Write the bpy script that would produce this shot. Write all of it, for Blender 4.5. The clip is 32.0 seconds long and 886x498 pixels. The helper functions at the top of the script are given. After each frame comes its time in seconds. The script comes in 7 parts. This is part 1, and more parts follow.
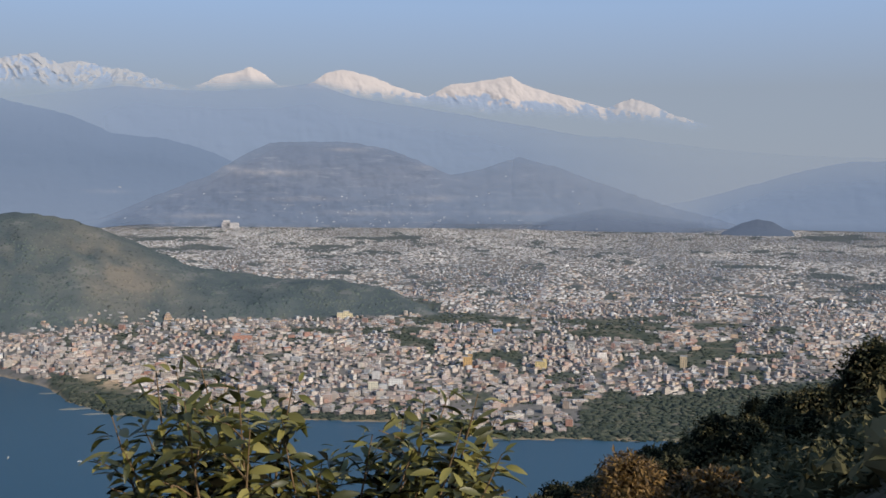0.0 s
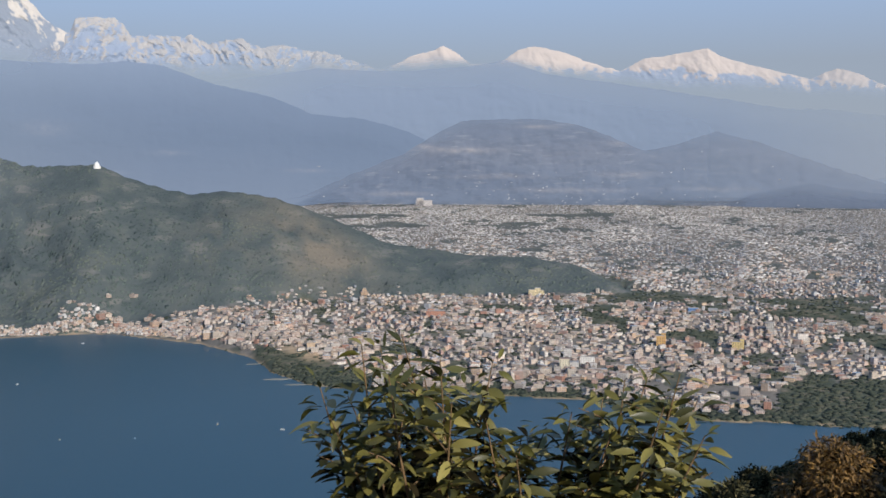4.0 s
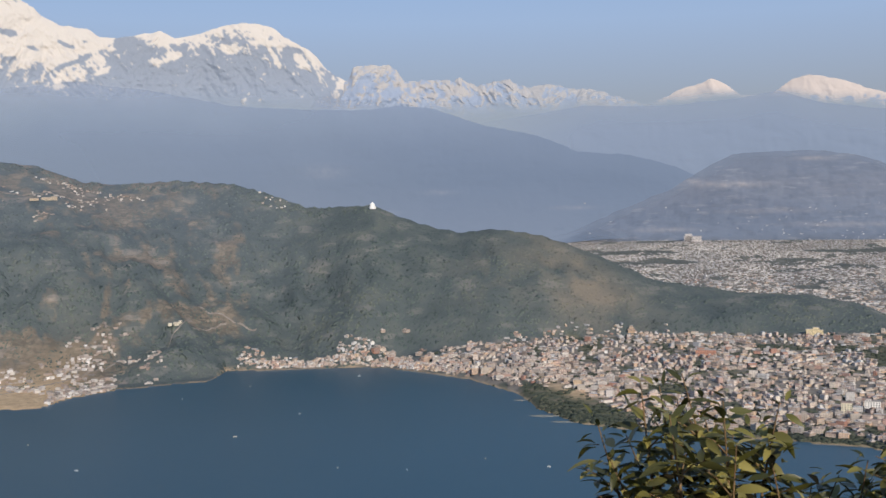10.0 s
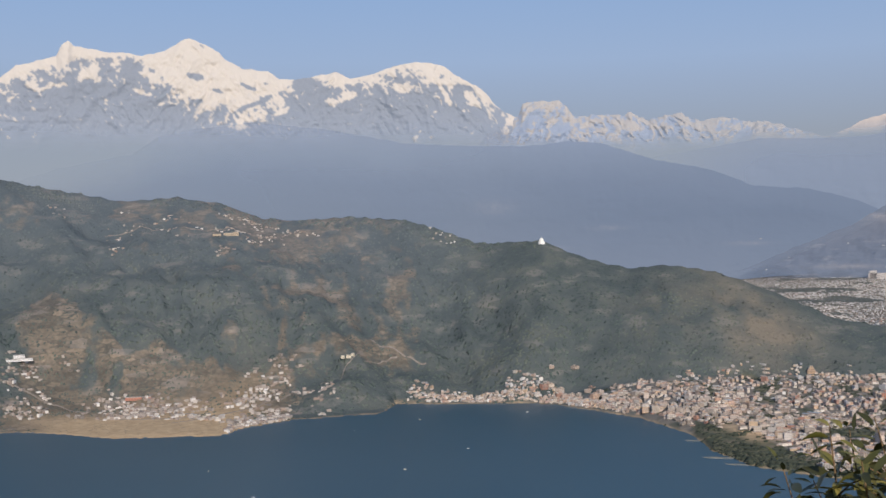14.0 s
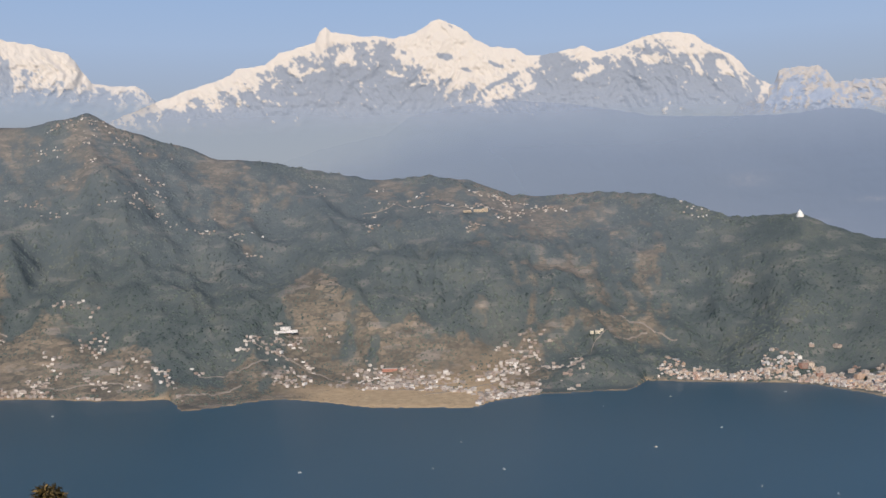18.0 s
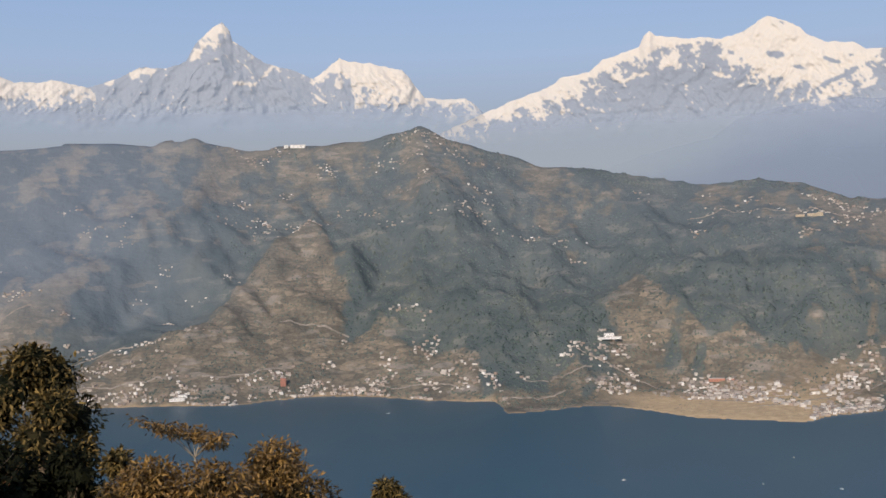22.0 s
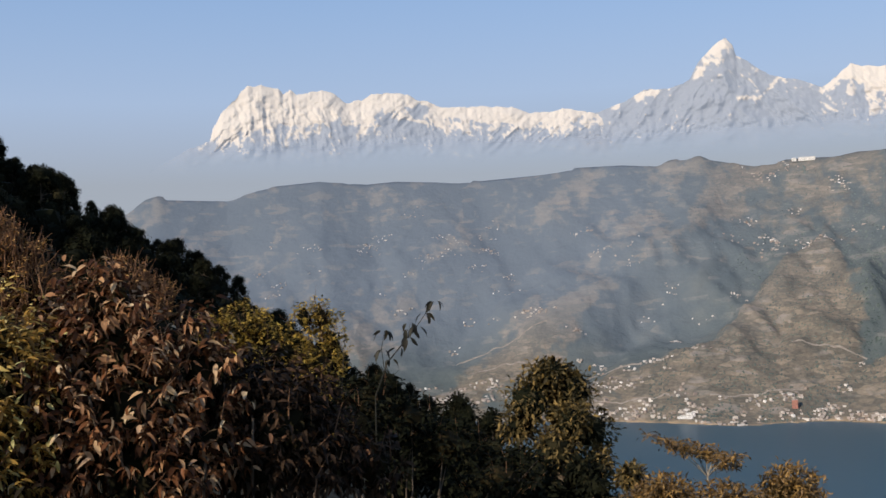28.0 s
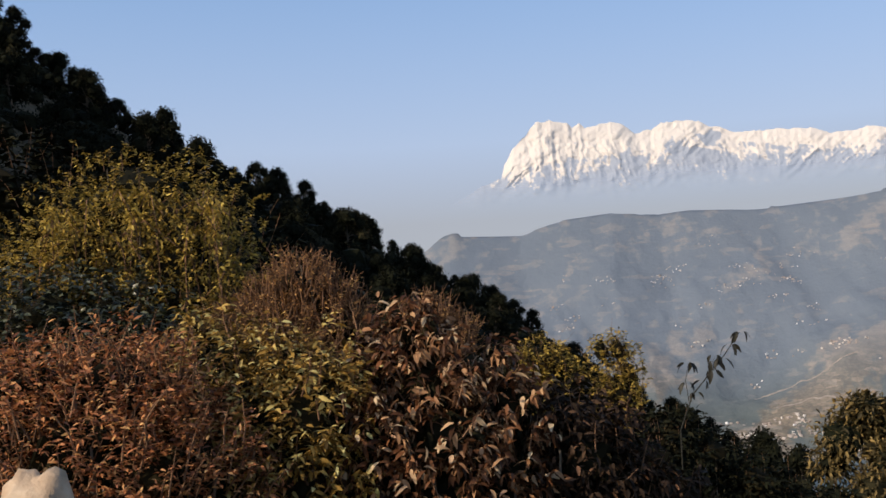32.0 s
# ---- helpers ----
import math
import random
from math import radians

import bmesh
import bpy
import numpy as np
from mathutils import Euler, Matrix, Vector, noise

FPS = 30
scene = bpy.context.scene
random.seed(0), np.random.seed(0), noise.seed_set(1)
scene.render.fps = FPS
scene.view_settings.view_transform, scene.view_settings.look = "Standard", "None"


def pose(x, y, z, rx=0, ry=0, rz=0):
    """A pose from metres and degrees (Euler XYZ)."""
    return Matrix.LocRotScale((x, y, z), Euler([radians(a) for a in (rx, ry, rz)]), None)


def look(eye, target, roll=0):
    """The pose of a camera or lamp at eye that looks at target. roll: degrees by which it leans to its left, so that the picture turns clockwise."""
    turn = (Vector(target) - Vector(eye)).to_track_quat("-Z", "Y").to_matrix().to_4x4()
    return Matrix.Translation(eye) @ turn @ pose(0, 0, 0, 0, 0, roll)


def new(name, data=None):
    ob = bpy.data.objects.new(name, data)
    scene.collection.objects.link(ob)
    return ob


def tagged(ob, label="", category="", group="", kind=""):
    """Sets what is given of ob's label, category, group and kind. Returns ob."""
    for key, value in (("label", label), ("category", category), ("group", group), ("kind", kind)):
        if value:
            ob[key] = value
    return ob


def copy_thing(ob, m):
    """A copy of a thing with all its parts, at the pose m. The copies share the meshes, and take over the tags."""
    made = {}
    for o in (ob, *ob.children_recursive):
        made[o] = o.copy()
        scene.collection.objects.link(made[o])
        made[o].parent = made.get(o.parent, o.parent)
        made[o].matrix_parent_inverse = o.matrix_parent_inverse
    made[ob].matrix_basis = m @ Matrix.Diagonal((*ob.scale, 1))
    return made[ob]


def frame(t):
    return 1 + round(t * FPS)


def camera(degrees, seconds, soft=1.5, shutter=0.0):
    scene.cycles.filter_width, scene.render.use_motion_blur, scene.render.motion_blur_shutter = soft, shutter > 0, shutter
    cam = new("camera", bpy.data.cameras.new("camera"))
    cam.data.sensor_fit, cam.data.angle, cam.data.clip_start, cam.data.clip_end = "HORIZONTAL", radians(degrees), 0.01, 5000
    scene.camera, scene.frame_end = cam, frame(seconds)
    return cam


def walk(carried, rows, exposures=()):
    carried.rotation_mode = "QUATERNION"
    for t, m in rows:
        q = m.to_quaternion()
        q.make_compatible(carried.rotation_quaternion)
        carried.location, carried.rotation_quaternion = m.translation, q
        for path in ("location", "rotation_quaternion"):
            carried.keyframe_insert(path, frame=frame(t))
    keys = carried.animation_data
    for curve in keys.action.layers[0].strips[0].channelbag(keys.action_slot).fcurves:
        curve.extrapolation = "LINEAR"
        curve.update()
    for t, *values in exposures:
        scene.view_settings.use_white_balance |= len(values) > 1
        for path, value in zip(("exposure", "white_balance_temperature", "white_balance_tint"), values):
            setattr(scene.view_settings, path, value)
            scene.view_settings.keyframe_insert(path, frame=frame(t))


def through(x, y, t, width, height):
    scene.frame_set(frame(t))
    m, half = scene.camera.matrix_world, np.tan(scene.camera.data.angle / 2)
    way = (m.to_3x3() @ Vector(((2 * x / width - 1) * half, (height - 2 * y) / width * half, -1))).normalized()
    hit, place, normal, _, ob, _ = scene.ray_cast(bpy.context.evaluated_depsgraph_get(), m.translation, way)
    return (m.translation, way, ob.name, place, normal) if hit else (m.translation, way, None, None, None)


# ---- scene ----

# World: x east, y north, z up; the lake's surface is z = 0 and the viewpoint stands on a hillside above it.
EYE = 340.0
cam = camera(43.65, 32.0, soft=1.6)
# seconds, bearing from north, tilt up, lean
TURN = [
    (0, 73.29, -3.12, 0.59), (0.5, 71.91, -3.08, 0.49), (1, 70.87, -3.15, 0.64), (1.5, 69.58, -3.32, 0.55),
    (2, 67.83, -3.23, 0.41), (2.5, 67.04, -3.56, 0.50), (3, 66.13, -3.88, 0.39), (3.5, 64.85, -4.27, 0.20),
    (5.5, 59.60, -3.56, -0.40), (6, 58.79, -3.49, -0.55), (6.5, 57.32, -3.70, -0.47), (7, 56.00, -4.13, -0.51),
    (7.5, 54.68, -4.20, -0.68), (8, 53.73, -3.76, -0.79), (8.5, 52.63, -2.64, -1.24), (9, 51.62, -2.35, -1.35),
    (9.5, 50.80, -2.21, -0.95), (10, 49.66, -2.33, -0.94), (10.5, 48.78, -2.17, -1.01), (11, 47.20, -1.83, -1.12),
    (11.5, 46.61, -1.30, -0.97), (12, 45.35, -0.95, -0.91), (12.5, 44.39, -0.70, -0.73), (13, 43.21, -0.50, -0.89),
    (13.5, 42.05, -0.45, -0.93), (14, 40.96, -0.36, -0.92), (14.5, 39.86, -0.50, -0.89), (16.5, 34.08, -0.85, -1.44),
    (17, 31.29, -1.10, -1.50), (17.5, 29.60, -1.25, -1.44), (18, 28.13, -1.37, -1.55), (18.5, 26.37, -1.24, -1.79),
    (19, 24.13, -1.31, -2.11), (19.5, 21.82, -1.27, -2.06), (20, 19.92, -1.51, -2.18), (20.5, 17.83, -1.42, -2.33),
    (21, 15.73, -1.53, -2.24), (21.5, 13.22, -1.19, -2.14), (22, 11.50, -0.55, -1.88), (22.5, 9.84, -0.04, -1.39),
    (23, 7.30, 0.18, -1.42), (23.5, 5.13, 0.18, -1.41), (24, 2.50, 0.46, -1.36), (24.5, 0.02, 0.93, -1.25),
    (25, -2.06, 1.04, -1.36), (25.5, -3.97, 1.15, -1.52), (27.5, -12.15, 0.99, -2.02), (28, -14.20, 1.38, -2.55),
    (28.5, -15.56, 2.02, -2.93), (29, -18.20, 2.69, -3.39), (29.5, -20.57, 2.78, -3.63), (30, -22.81, 3.01, -3.75),
    (30.5, -24.44, 3.10, -3.81), (31, -25.88, 3.33, -3.75), (31.5, -26.98, 3.46, -3.84), (32, -29.15, 3.84, -3.40),
]


def aim(bearing, tilt, lean, shift):
    """Pose of the hand-held camera; shift: how far it has swung round the body."""
    a, p = radians(bearing), radians(tilt)
    eye = Vector((shift[0], shift[1], EYE))
    way = Vector((math.sin(a) * math.cos(p), math.cos(a) * math.cos(p), math.sin(p)))
    return look(eye, eye + way * 100, lean)


def swing(bearing):
    """Arm's length: the camera goes round the body as it turns."""
    b = radians(bearing)
    return (0.18 * (math.sin(b) - math.sin(radians(19.0))), 0.18 * (math.cos(b) - math.cos(radians(19.0))))


walk(cam, [(t, aim(b, p, l, swing(b))) for t, b, p, l in TURN], [(0.0, -0.12, 5900, 9), (7.0, 0.03, 5950, 9), (9.0, -0.03, 6050, 10), (13.0, -0.20, 6150, 12), (17.0, -0.12, 6250, 12), (20.0, -0.04, 6350, 12), (25.0, -0.06, 6350, 12), (28.0, 0.08, 6350, 11), (31.0, 0.16, 6400, 11), (32.0, 0.24, 6600, 13)])

# ---- light ----
SUN_BEARING, SUN_HEIGHT = 209.0, 27.0
world = bpy.data.worlds.new("sky")
scene.world = world
world.use_nodes = True
wn = world.node_tree
sky = wn.nodes.new("ShaderNodeTexSky")
sky.sky_type = "NISHITA"
sky.sun_disc = False
sky.sun_elevation = radians(SUN_HEIGHT)
sky.sun_rotation = radians(SUN_BEARING)
sky.altitude = 1000
sky.air_density, sky.dust_density, sky.ozone_density = 1.0, 0.9, 3.0
wn.nodes["Background"].inputs[1].default_value = 0.11
haze = wn.nodes.new("ShaderNodeMix")  # winter haze: thick at the horizon, thinner overhead
haze.data_type = "RGBA"
wn.links.new(sky.outputs[0], haze.inputs[6])
where = wn.nodes.new("ShaderNodeTexCoord")
split = wn.nodes.new("ShaderNodeSeparateXYZ")
wn.links.new(where.outputs["Generated"], split.inputs[0])
tone = wn.nodes.new("ShaderNodeValToRGB")
for place, amount in ((0.0, 0.95), (0.14, 0.88), (0.32, 0.55), (1.0, 0.35)):
    e = tone.color_ramp.elements[0] if place == 0 else tone.color_ramp.elements[len(tone.color_ramp.elements) - 1] if place == 1 else tone.color_ramp.elements.new(place)
    e.color = (amount, amount, amount, 1)
wn.links.new(split.outputs[2], tone.inputs[0])
wn.links.new(tone.outputs[0], haze.inputs[0])
tint = wn.nodes.new("ShaderNodeValToRGB")
tint.color_ramp.elements[0].color = (0.358, 0.376, 0.416, 1)
low = tint.color_ramp.elements.new(0.09)
low.color = (0.354, 0.377, 0.422, 1)
clear = tint.color_ramp.elements.new(0.16)
clear.color = (0.395, 0.49, 0.65, 1)
tint.color_ramp.elements[3].position, tint.color_ramp.elements[3].color = 0.3, (0.295, 0.465, 0.74, 1)
wn.links.new(split.outputs[2], tint.inputs[0])
gain = wn.nodes.new("ShaderNodeVectorMath")
gain.operation = "SCALE"
gain.inputs[3].default_value = 9.1
wn.links.new(tint.outputs[0], gain.inputs[0])
wn.links.new(gain.outputs[0], haze.inputs[7])
wn.links.new(haze.outputs[2], wn.nodes["Background"].inputs[0])
sun = new("sun", bpy.data.lights.new("sun", "SUN"))
sun.data.energy, sun.data.angle, sun.data.color = 4.6, radians(0.6), (1.0, 0.86, 0.68)
sa, sh = radians(SUN_BEARING), radians(SUN_HEIGHT)
sun.matrix_world = look((math.sin(sa) * math.cos(sh) * 900, math.cos(sa) * math.cos(sh) * 900, EYE + math.sin(sh) * 900), (0, 0, EYE))


# ---- small tools ----
rng = np.random.default_rng(7)


def polar(az, r, z):
    """Place at a bearing (degrees), a distance and a height."""
    a = np.radians(az)
    return np.stack([np.sin(a) * r, np.cos(a) * r, np.broadcast_to(z, np.shape(a * r))], -1)


def spot(az, el, r):
    """Place on the ray from the viewpoint at a bearing, an elevation and a distance."""
    return Vector((math.sin(radians(az)) * r, math.cos(radians(az)) * r, EYE + r * math.tan(radians(el))))


def lattice(ix, iy, seed):
    h = (ix.astype(np.int64) * 374761393 + iy.astype(np.int64) * 668265263 + seed * 2147483647) & 0xFFFFFFFF
    h = ((h ^ (h >> 13)) * 1274126177) & 0xFFFFFFFF
    return ((h ^ (h >> 16)) & 0xFFFF) / 65535.0


def vnoise(x, y, seed=0):
    x, y = np.broadcast_arrays(np.asarray(x, float), np.asarray(y, float))
    ix, iy = np.floor(x), np.floor(y)
    fx, fy = x - ix, y - iy
    fx, fy = fx * fx * (3 - 2 * fx), fy * fy * (3 - 2 * fy)
    a, b = lattice(ix, iy, seed), lattice(ix + 1, iy, seed)
    c, d = lattice(ix, iy + 1, seed), lattice(ix + 1, iy + 1, seed)
    return (a + (b - a) * fx) * (1 - fy) + (c + (d - c) * fx) * fy


def fbm(x, y, seed=0, octaves=4):
    """Smooth noise from -1 to 1."""
    total, amp, top = 0.0, 1.0, 0.0
    for k in range(octaves):
        total = total + amp * (vnoise(np.asarray(x) * 2 ** k, np.asarray(y) * 2 ** k, seed + k) * 2 - 1)
        top, amp = top + amp, amp * 0.5
    return total / top


def ridged(x, y, seed=0, octaves=4):
    total, amp, top = 0.0, 1.0, 0.0
    for k in range(octaves):
        total = total + amp * (1 - np.abs(vnoise(np.asarray(x) * 2 ** k, np.asarray(y) * 2 ** k, seed + k) * 2 - 1))
        top, amp = top + amp, amp * 0.5
    return total / top


def curve(table):
    """A smooth-enough function through (x, y) pairs."""
    xs, ys = zip(*table)
    return lambda x: np.interp(x, xs, ys)


def smooth(x, a, b):
    t = np.clip((np.asarray(x, float) - a) / (b - a), 0, 1)
    return t * t * (3 - 2 * t)


def mesh_from(name, verts, faces, material, shade=False):
    """A mesh from arrays of vertices and of faces (all triangles or all quads)."""
    verts, faces = np.asarray(verts, np.float32), np.asarray(faces, np.int32)
    me = bpy.data.meshes.new(name)
    n = faces.shape[1]
    me.vertices.add(len(verts)), me.loops.add(faces.size), me.polygons.add(len(faces))
    me.vertices.foreach_set("co", verts.ravel())
    me.loops.foreach_set("vertex_index", faces.ravel())
    me.polygons.foreach_set("loop_start", np.arange(len(faces), dtype=np.int32) * n)
    me.polygons.foreach_set("use_smooth", np.full(len(faces), shade))
    me.update(calc_edges=True)
    me.validate()
    if material:
        me.materials.append(material)
    return me


def piece(name, me, parent=None, m=None, label=""):
    """An object on a mesh, under a parent."""
    ob = new(name, me)
    if parent is not None:
        ob.parent = parent
    if m is not None:
        ob.matrix_basis = m
    if label:
        tagged(ob, label)
    return ob


def part(name, bm, material, parent, label=""):
    me = bpy.data.meshes.new(name)
    bm.to_mesh(me)
    bm.free()
    me.materials.append(material)
    return piece(name, me, parent, None, label)


def thing(name, place, label, category, group="", kind=""):
    e = new(name)
    e.empty_display_size = 0.2
    e.matrix_basis = Matrix.Translation(place) if not isinstance(place, Matrix) else place
    return tagged(e, label, category, group, kind)


def grid_faces(nu, nv):
    i = np.arange(nu * nv).reshape(nu, nv)
    return np.stack([i[:-1, :-1], i[1:, :-1], i[1:, 1:], i[:-1, 1:]], -1).reshape(-1, 4)


def stamp(verts, faces, places, scales, spins, tilts=None):
    """Many turned and scaled copies of one small shape, as arrays."""
    n, k = len(places), len(verts)
    c, s = np.cos(spins)[:, None], np.sin(spins)[:, None]
    v = verts[None] * np.asarray(scales)[:, None, :]
    if tilts is not None:
        ct, st = np.cos(tilts)[:, None], np.sin(tilts)[:, None]
        v = np.stack([v[..., 0], v[..., 1] * ct - v[..., 2] * st, v[..., 1] * st + v[..., 2] * ct], -1)
    out = np.stack([v[..., 0] * c - v[..., 1] * s, v[..., 0] * s + v[..., 1] * c, v[..., 2]], -1) + np.asarray(places)[:, None]
    f = faces[None] + (np.arange(n) * k)[:, None, None]
    return out.reshape(-1, 3), f.reshape(-1, faces.shape[1])


def tube(points, radii, sides=6):
    """Vertices and quads of a bent, tapering tube."""
    P = [Vector(p) for p in points]
    verts, faces = [], []
    for i, p in enumerate(P):
        d = (P[min(i + 1, len(P) - 1)] - P[max(i - 1, 0)]).normalized()
        a = d.orthogonal().normalized()
        b = d.cross(a)
        for k in range(sides):
            t = 2 * math.pi * k / sides
            verts.append(p + (a * math.cos(t) + b * math.sin(t)) * radii[i])
    for i in range(len(P) - 1):
        for k in range(sides):
            k2 = (k + 1) % sides
            faces.append((i * sides + k, i * sides + k2, (i + 1) * sides + k2, (i + 1) * sides + k))
    return np.array([tuple(v) for v in verts]), np.array(faces)


def merge(shapes):
    """Join (verts, faces) pairs."""
    vs, fs, n = [], [], 0
    for v, f in shapes:
        vs.append(v), fs.append(np.asarray(f) + n)
        n += len(v)
    return np.concatenate(vs), np.concatenate(fs)


ICO = bmesh.new()
bmesh.ops.create_icosphere(ICO, subdivisions=1, radius=1.0)
ICO_V = np.array([tuple(v.co) for v in ICO.verts])
ICO_F = np.array([[v.index for v in f.verts] for f in ICO.faces])
ICO.free()
BOX_V = np.array([(x, y, z) for z in (0, 1) for y in (-0.5, 0.5) for x in (-0.5, 0.5)], float)


def stamp_m(verts, faces, poses):
    """Copies of one small shape at a list of poses, as arrays."""
    M = np.array([[list(row) for row in m] for m in poses]).reshape(-1, 4, 4)
    v = np.einsum("nij,kj->nki", M[:, :3, :3], verts) + M[:, None, :3, 3]
    f = faces[None] + (np.arange(len(M)) * len(verts))[:, None, None]
    return v.reshape(-1, 3), f.reshape(-1, faces.shape[1])


BOX_F = np.array([(0, 1, 5, 4), (1, 3, 7, 5), (3, 2, 6, 7), (2, 0, 4, 6), (4, 5, 7, 6)])


# ---- materials ----
class Paint:
    """Node material with a few shorthands."""

    def __init__(self, name, rough=0.8, spec=0.3):
        self.m = bpy.data.materials.new(name)
        self.m.use_nodes = True
        self.t = self.m.node_tree
        self.b = self.t.nodes["Principled BSDF"]
        self.b.inputs["Roughness"].default_value = rough
        self.b.inputs["Specular IOR Level"].default_value = spec

    def node(self, kind):
        return self.t.nodes.new("ShaderNode" + kind)

    def link(self, a, b):
        self.t.links.new(a, b)

    def where(self, generated=False):
        if not generated:
            return self.node("NewGeometry").outputs["Position"]
        return self.node("TexCoord").outputs["Object"]

    def noise(self, scale, detail=4, at=None, rough=0.6, stretch=None):
        n = self.node("TexNoise")
        n.inputs["Scale"].default_value, n.inputs["Detail"].default_value, n.inputs["Roughness"].default_value = scale, detail, rough
        at = at or self.where()
        if stretch:
            mp = self.node("Mapping")
            mp.inputs["Scale"].default_value = stretch
            self.link(at, mp.inputs[0])
            at = mp.outputs[0]
        self.link(at, n.inputs["Vector"])
        return n.outputs["Fac"]

    def cells(self, scale, at, stretch=(1, 1, 1)):
        """Irregular patches: a tone for each, and the distance to its border."""
        mp = self.node("Mapping")
        mp.inputs["Scale"].default_value = stretch
        self.link(at, mp.inputs[0])
        out = []
        for feature in ("F1", "DISTANCE_TO_EDGE"):
            n = self.node("TexVoronoi")
            n.feature = feature
            n.inputs["Scale"].default_value = scale
            self.link(mp.outputs[0], n.inputs["Vector"])
            out.append(n)
        sep = self.node("SeparateXYZ")
        self.link(out[0].outputs["Color"], sep.inputs[0])
        return sep.outputs[0], out[1].outputs["Distance"]

    def ramp(self, fac, stops):
        n = self.node("ValToRGB")
        e = n.color_ramp.elements
        while len(e) < len(stops):
            e.new(0.5)
        for k, (p, c) in enumerate(stops):
            e[k].position, e[k].color = p, (*c, 1)
        self.link(fac, n.inputs[0])
        return n.outputs[0]

    def mix(self, fac, a, b, blend="MIX"):
        n = self.node("Mix")
        n.data_type, n.blend_type = "RGBA", blend
        for s, v in ((n.inputs[0], fac), (n.inputs[6], a), (n.inputs[7], b)):
            if isinstance(v, tuple):
                s.default_value = (*v, 1)
            elif isinstance(v, (int, float)):
                s.default_value = v
            else:
                self.link(v, s)
        return n.outputs[2]

    def math(self, op, a, b=0.0, clamp=False):
        n = self.node("Math")
        n.operation, n.use_clamp = op, clamp
        for s, v in ((n.inputs[0], a), (n.inputs[1], b)):
            if isinstance(v, (int, float)):
                s.default_value = v
            else:
                self.link(v, s)
        return n.outputs[0]

    def attr(self, name):
        n = self.node("Attribute")
        n.attribute_name = name
        return n.outputs["Fac"]

    def colour(self, c):
        if isinstance(c, tuple):
            self.b.inputs["Base Color"].default_value = (*c, 1)
        else:
            self.link(c, self.b.inputs["Base Color"])
        return self

    def bump(self, height, strength=0.3, distance=0.02):
        n = self.node("Bump")
        n.inputs["Strength"].default_value, n.inputs["Distance"].default_value = strength, distance
        self.link(height, n.inputs["Height"])
        self.link(n.outputs[0], self.b.inputs["Normal"])
        return self

    def glow(self, c, strength):
        if isinstance(c, tuple):
            self.b.inputs["Emission Color"].default_value = (*c, 1)
        else:
            self.link(c, self.b.inputs["Emission Color"])
        if isinstance(strength, (int, float)):
            self.b.inputs["Emission Strength"].default_value = strength
        else:
            self.link(strength, self.b.inputs["Emission Strength"])
        return self


def leafy(name, stops, rough=0.55, by_object=False, gloss=0.3, through=0.0, patch=None):
    """Foliage: colours varied leaf by leaf, and patch by patch."""
    p = Paint(name, rough, gloss)
    one = p.node("ObjectInfo").outputs["Random"] if by_object else p.node("NewGeometry").outputs["Random Per Island"]
    c = p.ramp(one, stops)
    c = p.mix(p.noise(0.9, 3, p.where()), c, p.mix(0.35, c, (0.02, 0.02, 0.008)), "MIX")
    if patch:
        size, dark, light = patch
        c = p.mix(1.0, c, p.ramp(p.noise(size, 5, p.where(), 0.6), [(0.35, dark), (0.65, light)]), "MULTIPLY")
    p.colour(c)
    if through:
        tr = p.node("BsdfTranslucent")
        p.link(c, tr.inputs[0])
        ms = p.node("MixShader")
        ms.inputs[0].default_value = through
        p.link(p.b.outputs[0], ms.inputs[1]), p.link(tr.outputs[0], ms.inputs[2])
        p.link(ms.outputs[0], p.t.nodes["Material Output"].inputs["Surface"])
    return p.m


# ---- the lie of the land ----
# Bearing and elevation of the far shoreline, seen from the viewpoint; the water is level, so this gives its distance.
SHORE = curve([(-60, -6.6), (-40, -7.0), (-12, -7.55), (-6, -7.8), (0.5, -8.12), (4.6, -7.88), (7.2, -8.0), (10.5, -8.34), (14.0, -8.5),
               (14.5, -9.1), (16, -9.1), (18.4, -8.85), (20.2, -8.85), (24.4, -9.45), (27.9, -9.55), (29.4, -9.58), (31, -9.2), (33.4, -8.93),
               (37.7, -8.78), (38.4, -8.3), (41.5, -8.36), (45, -8.36), (47, -8.48), (51, -9.1), (53.6, -9.93), (54.4, -10.6), (56.4, -11.35),
               (60, -11.75), (66.8, -11.94), (71, -12.1), (76.2, -12.9), (82.6, -12.7), (92, -12.6), (120, -12.6)])
# Crest of the long green ridge north of the lake: bearing and elevation.
CREST = curve([(-60, 2.0), (-36, 3.0), (-30, 3.9), (-28.6, 4.4), (-25.1, 4.36), (-22.8, 4.93), (-20.4, 5.2), (-17.9, 4.86), (-16.5, 5.0),
               (-14.4, 4.95), (-12.1, 4.8), (-9.8, 5.0), (-7.7, 5.2), (-4.8, 5.3), (-3.1, 5.2), (-0.9, 5.34), (1.7, 4.87), (3.5, 4.97),
               (6.1, 5.06), (7.9, 5.22), (9.4, 5.56), (10.5, 5.87), (12, 5.1), (13.7, 4.55), (15.1, 4.2), (16.8, 3.5), (18.8, 3.42), (21, 3.0),
               (22.9, 2.64), (24.8, 2.3), (27.5, 2.46), (29.8, 2.1), (31.7, 1.35), (33.4, 1.23), (36.2, 1.4), (39, 1.19), (41.1, 0.55), (42.7, -0.05)])
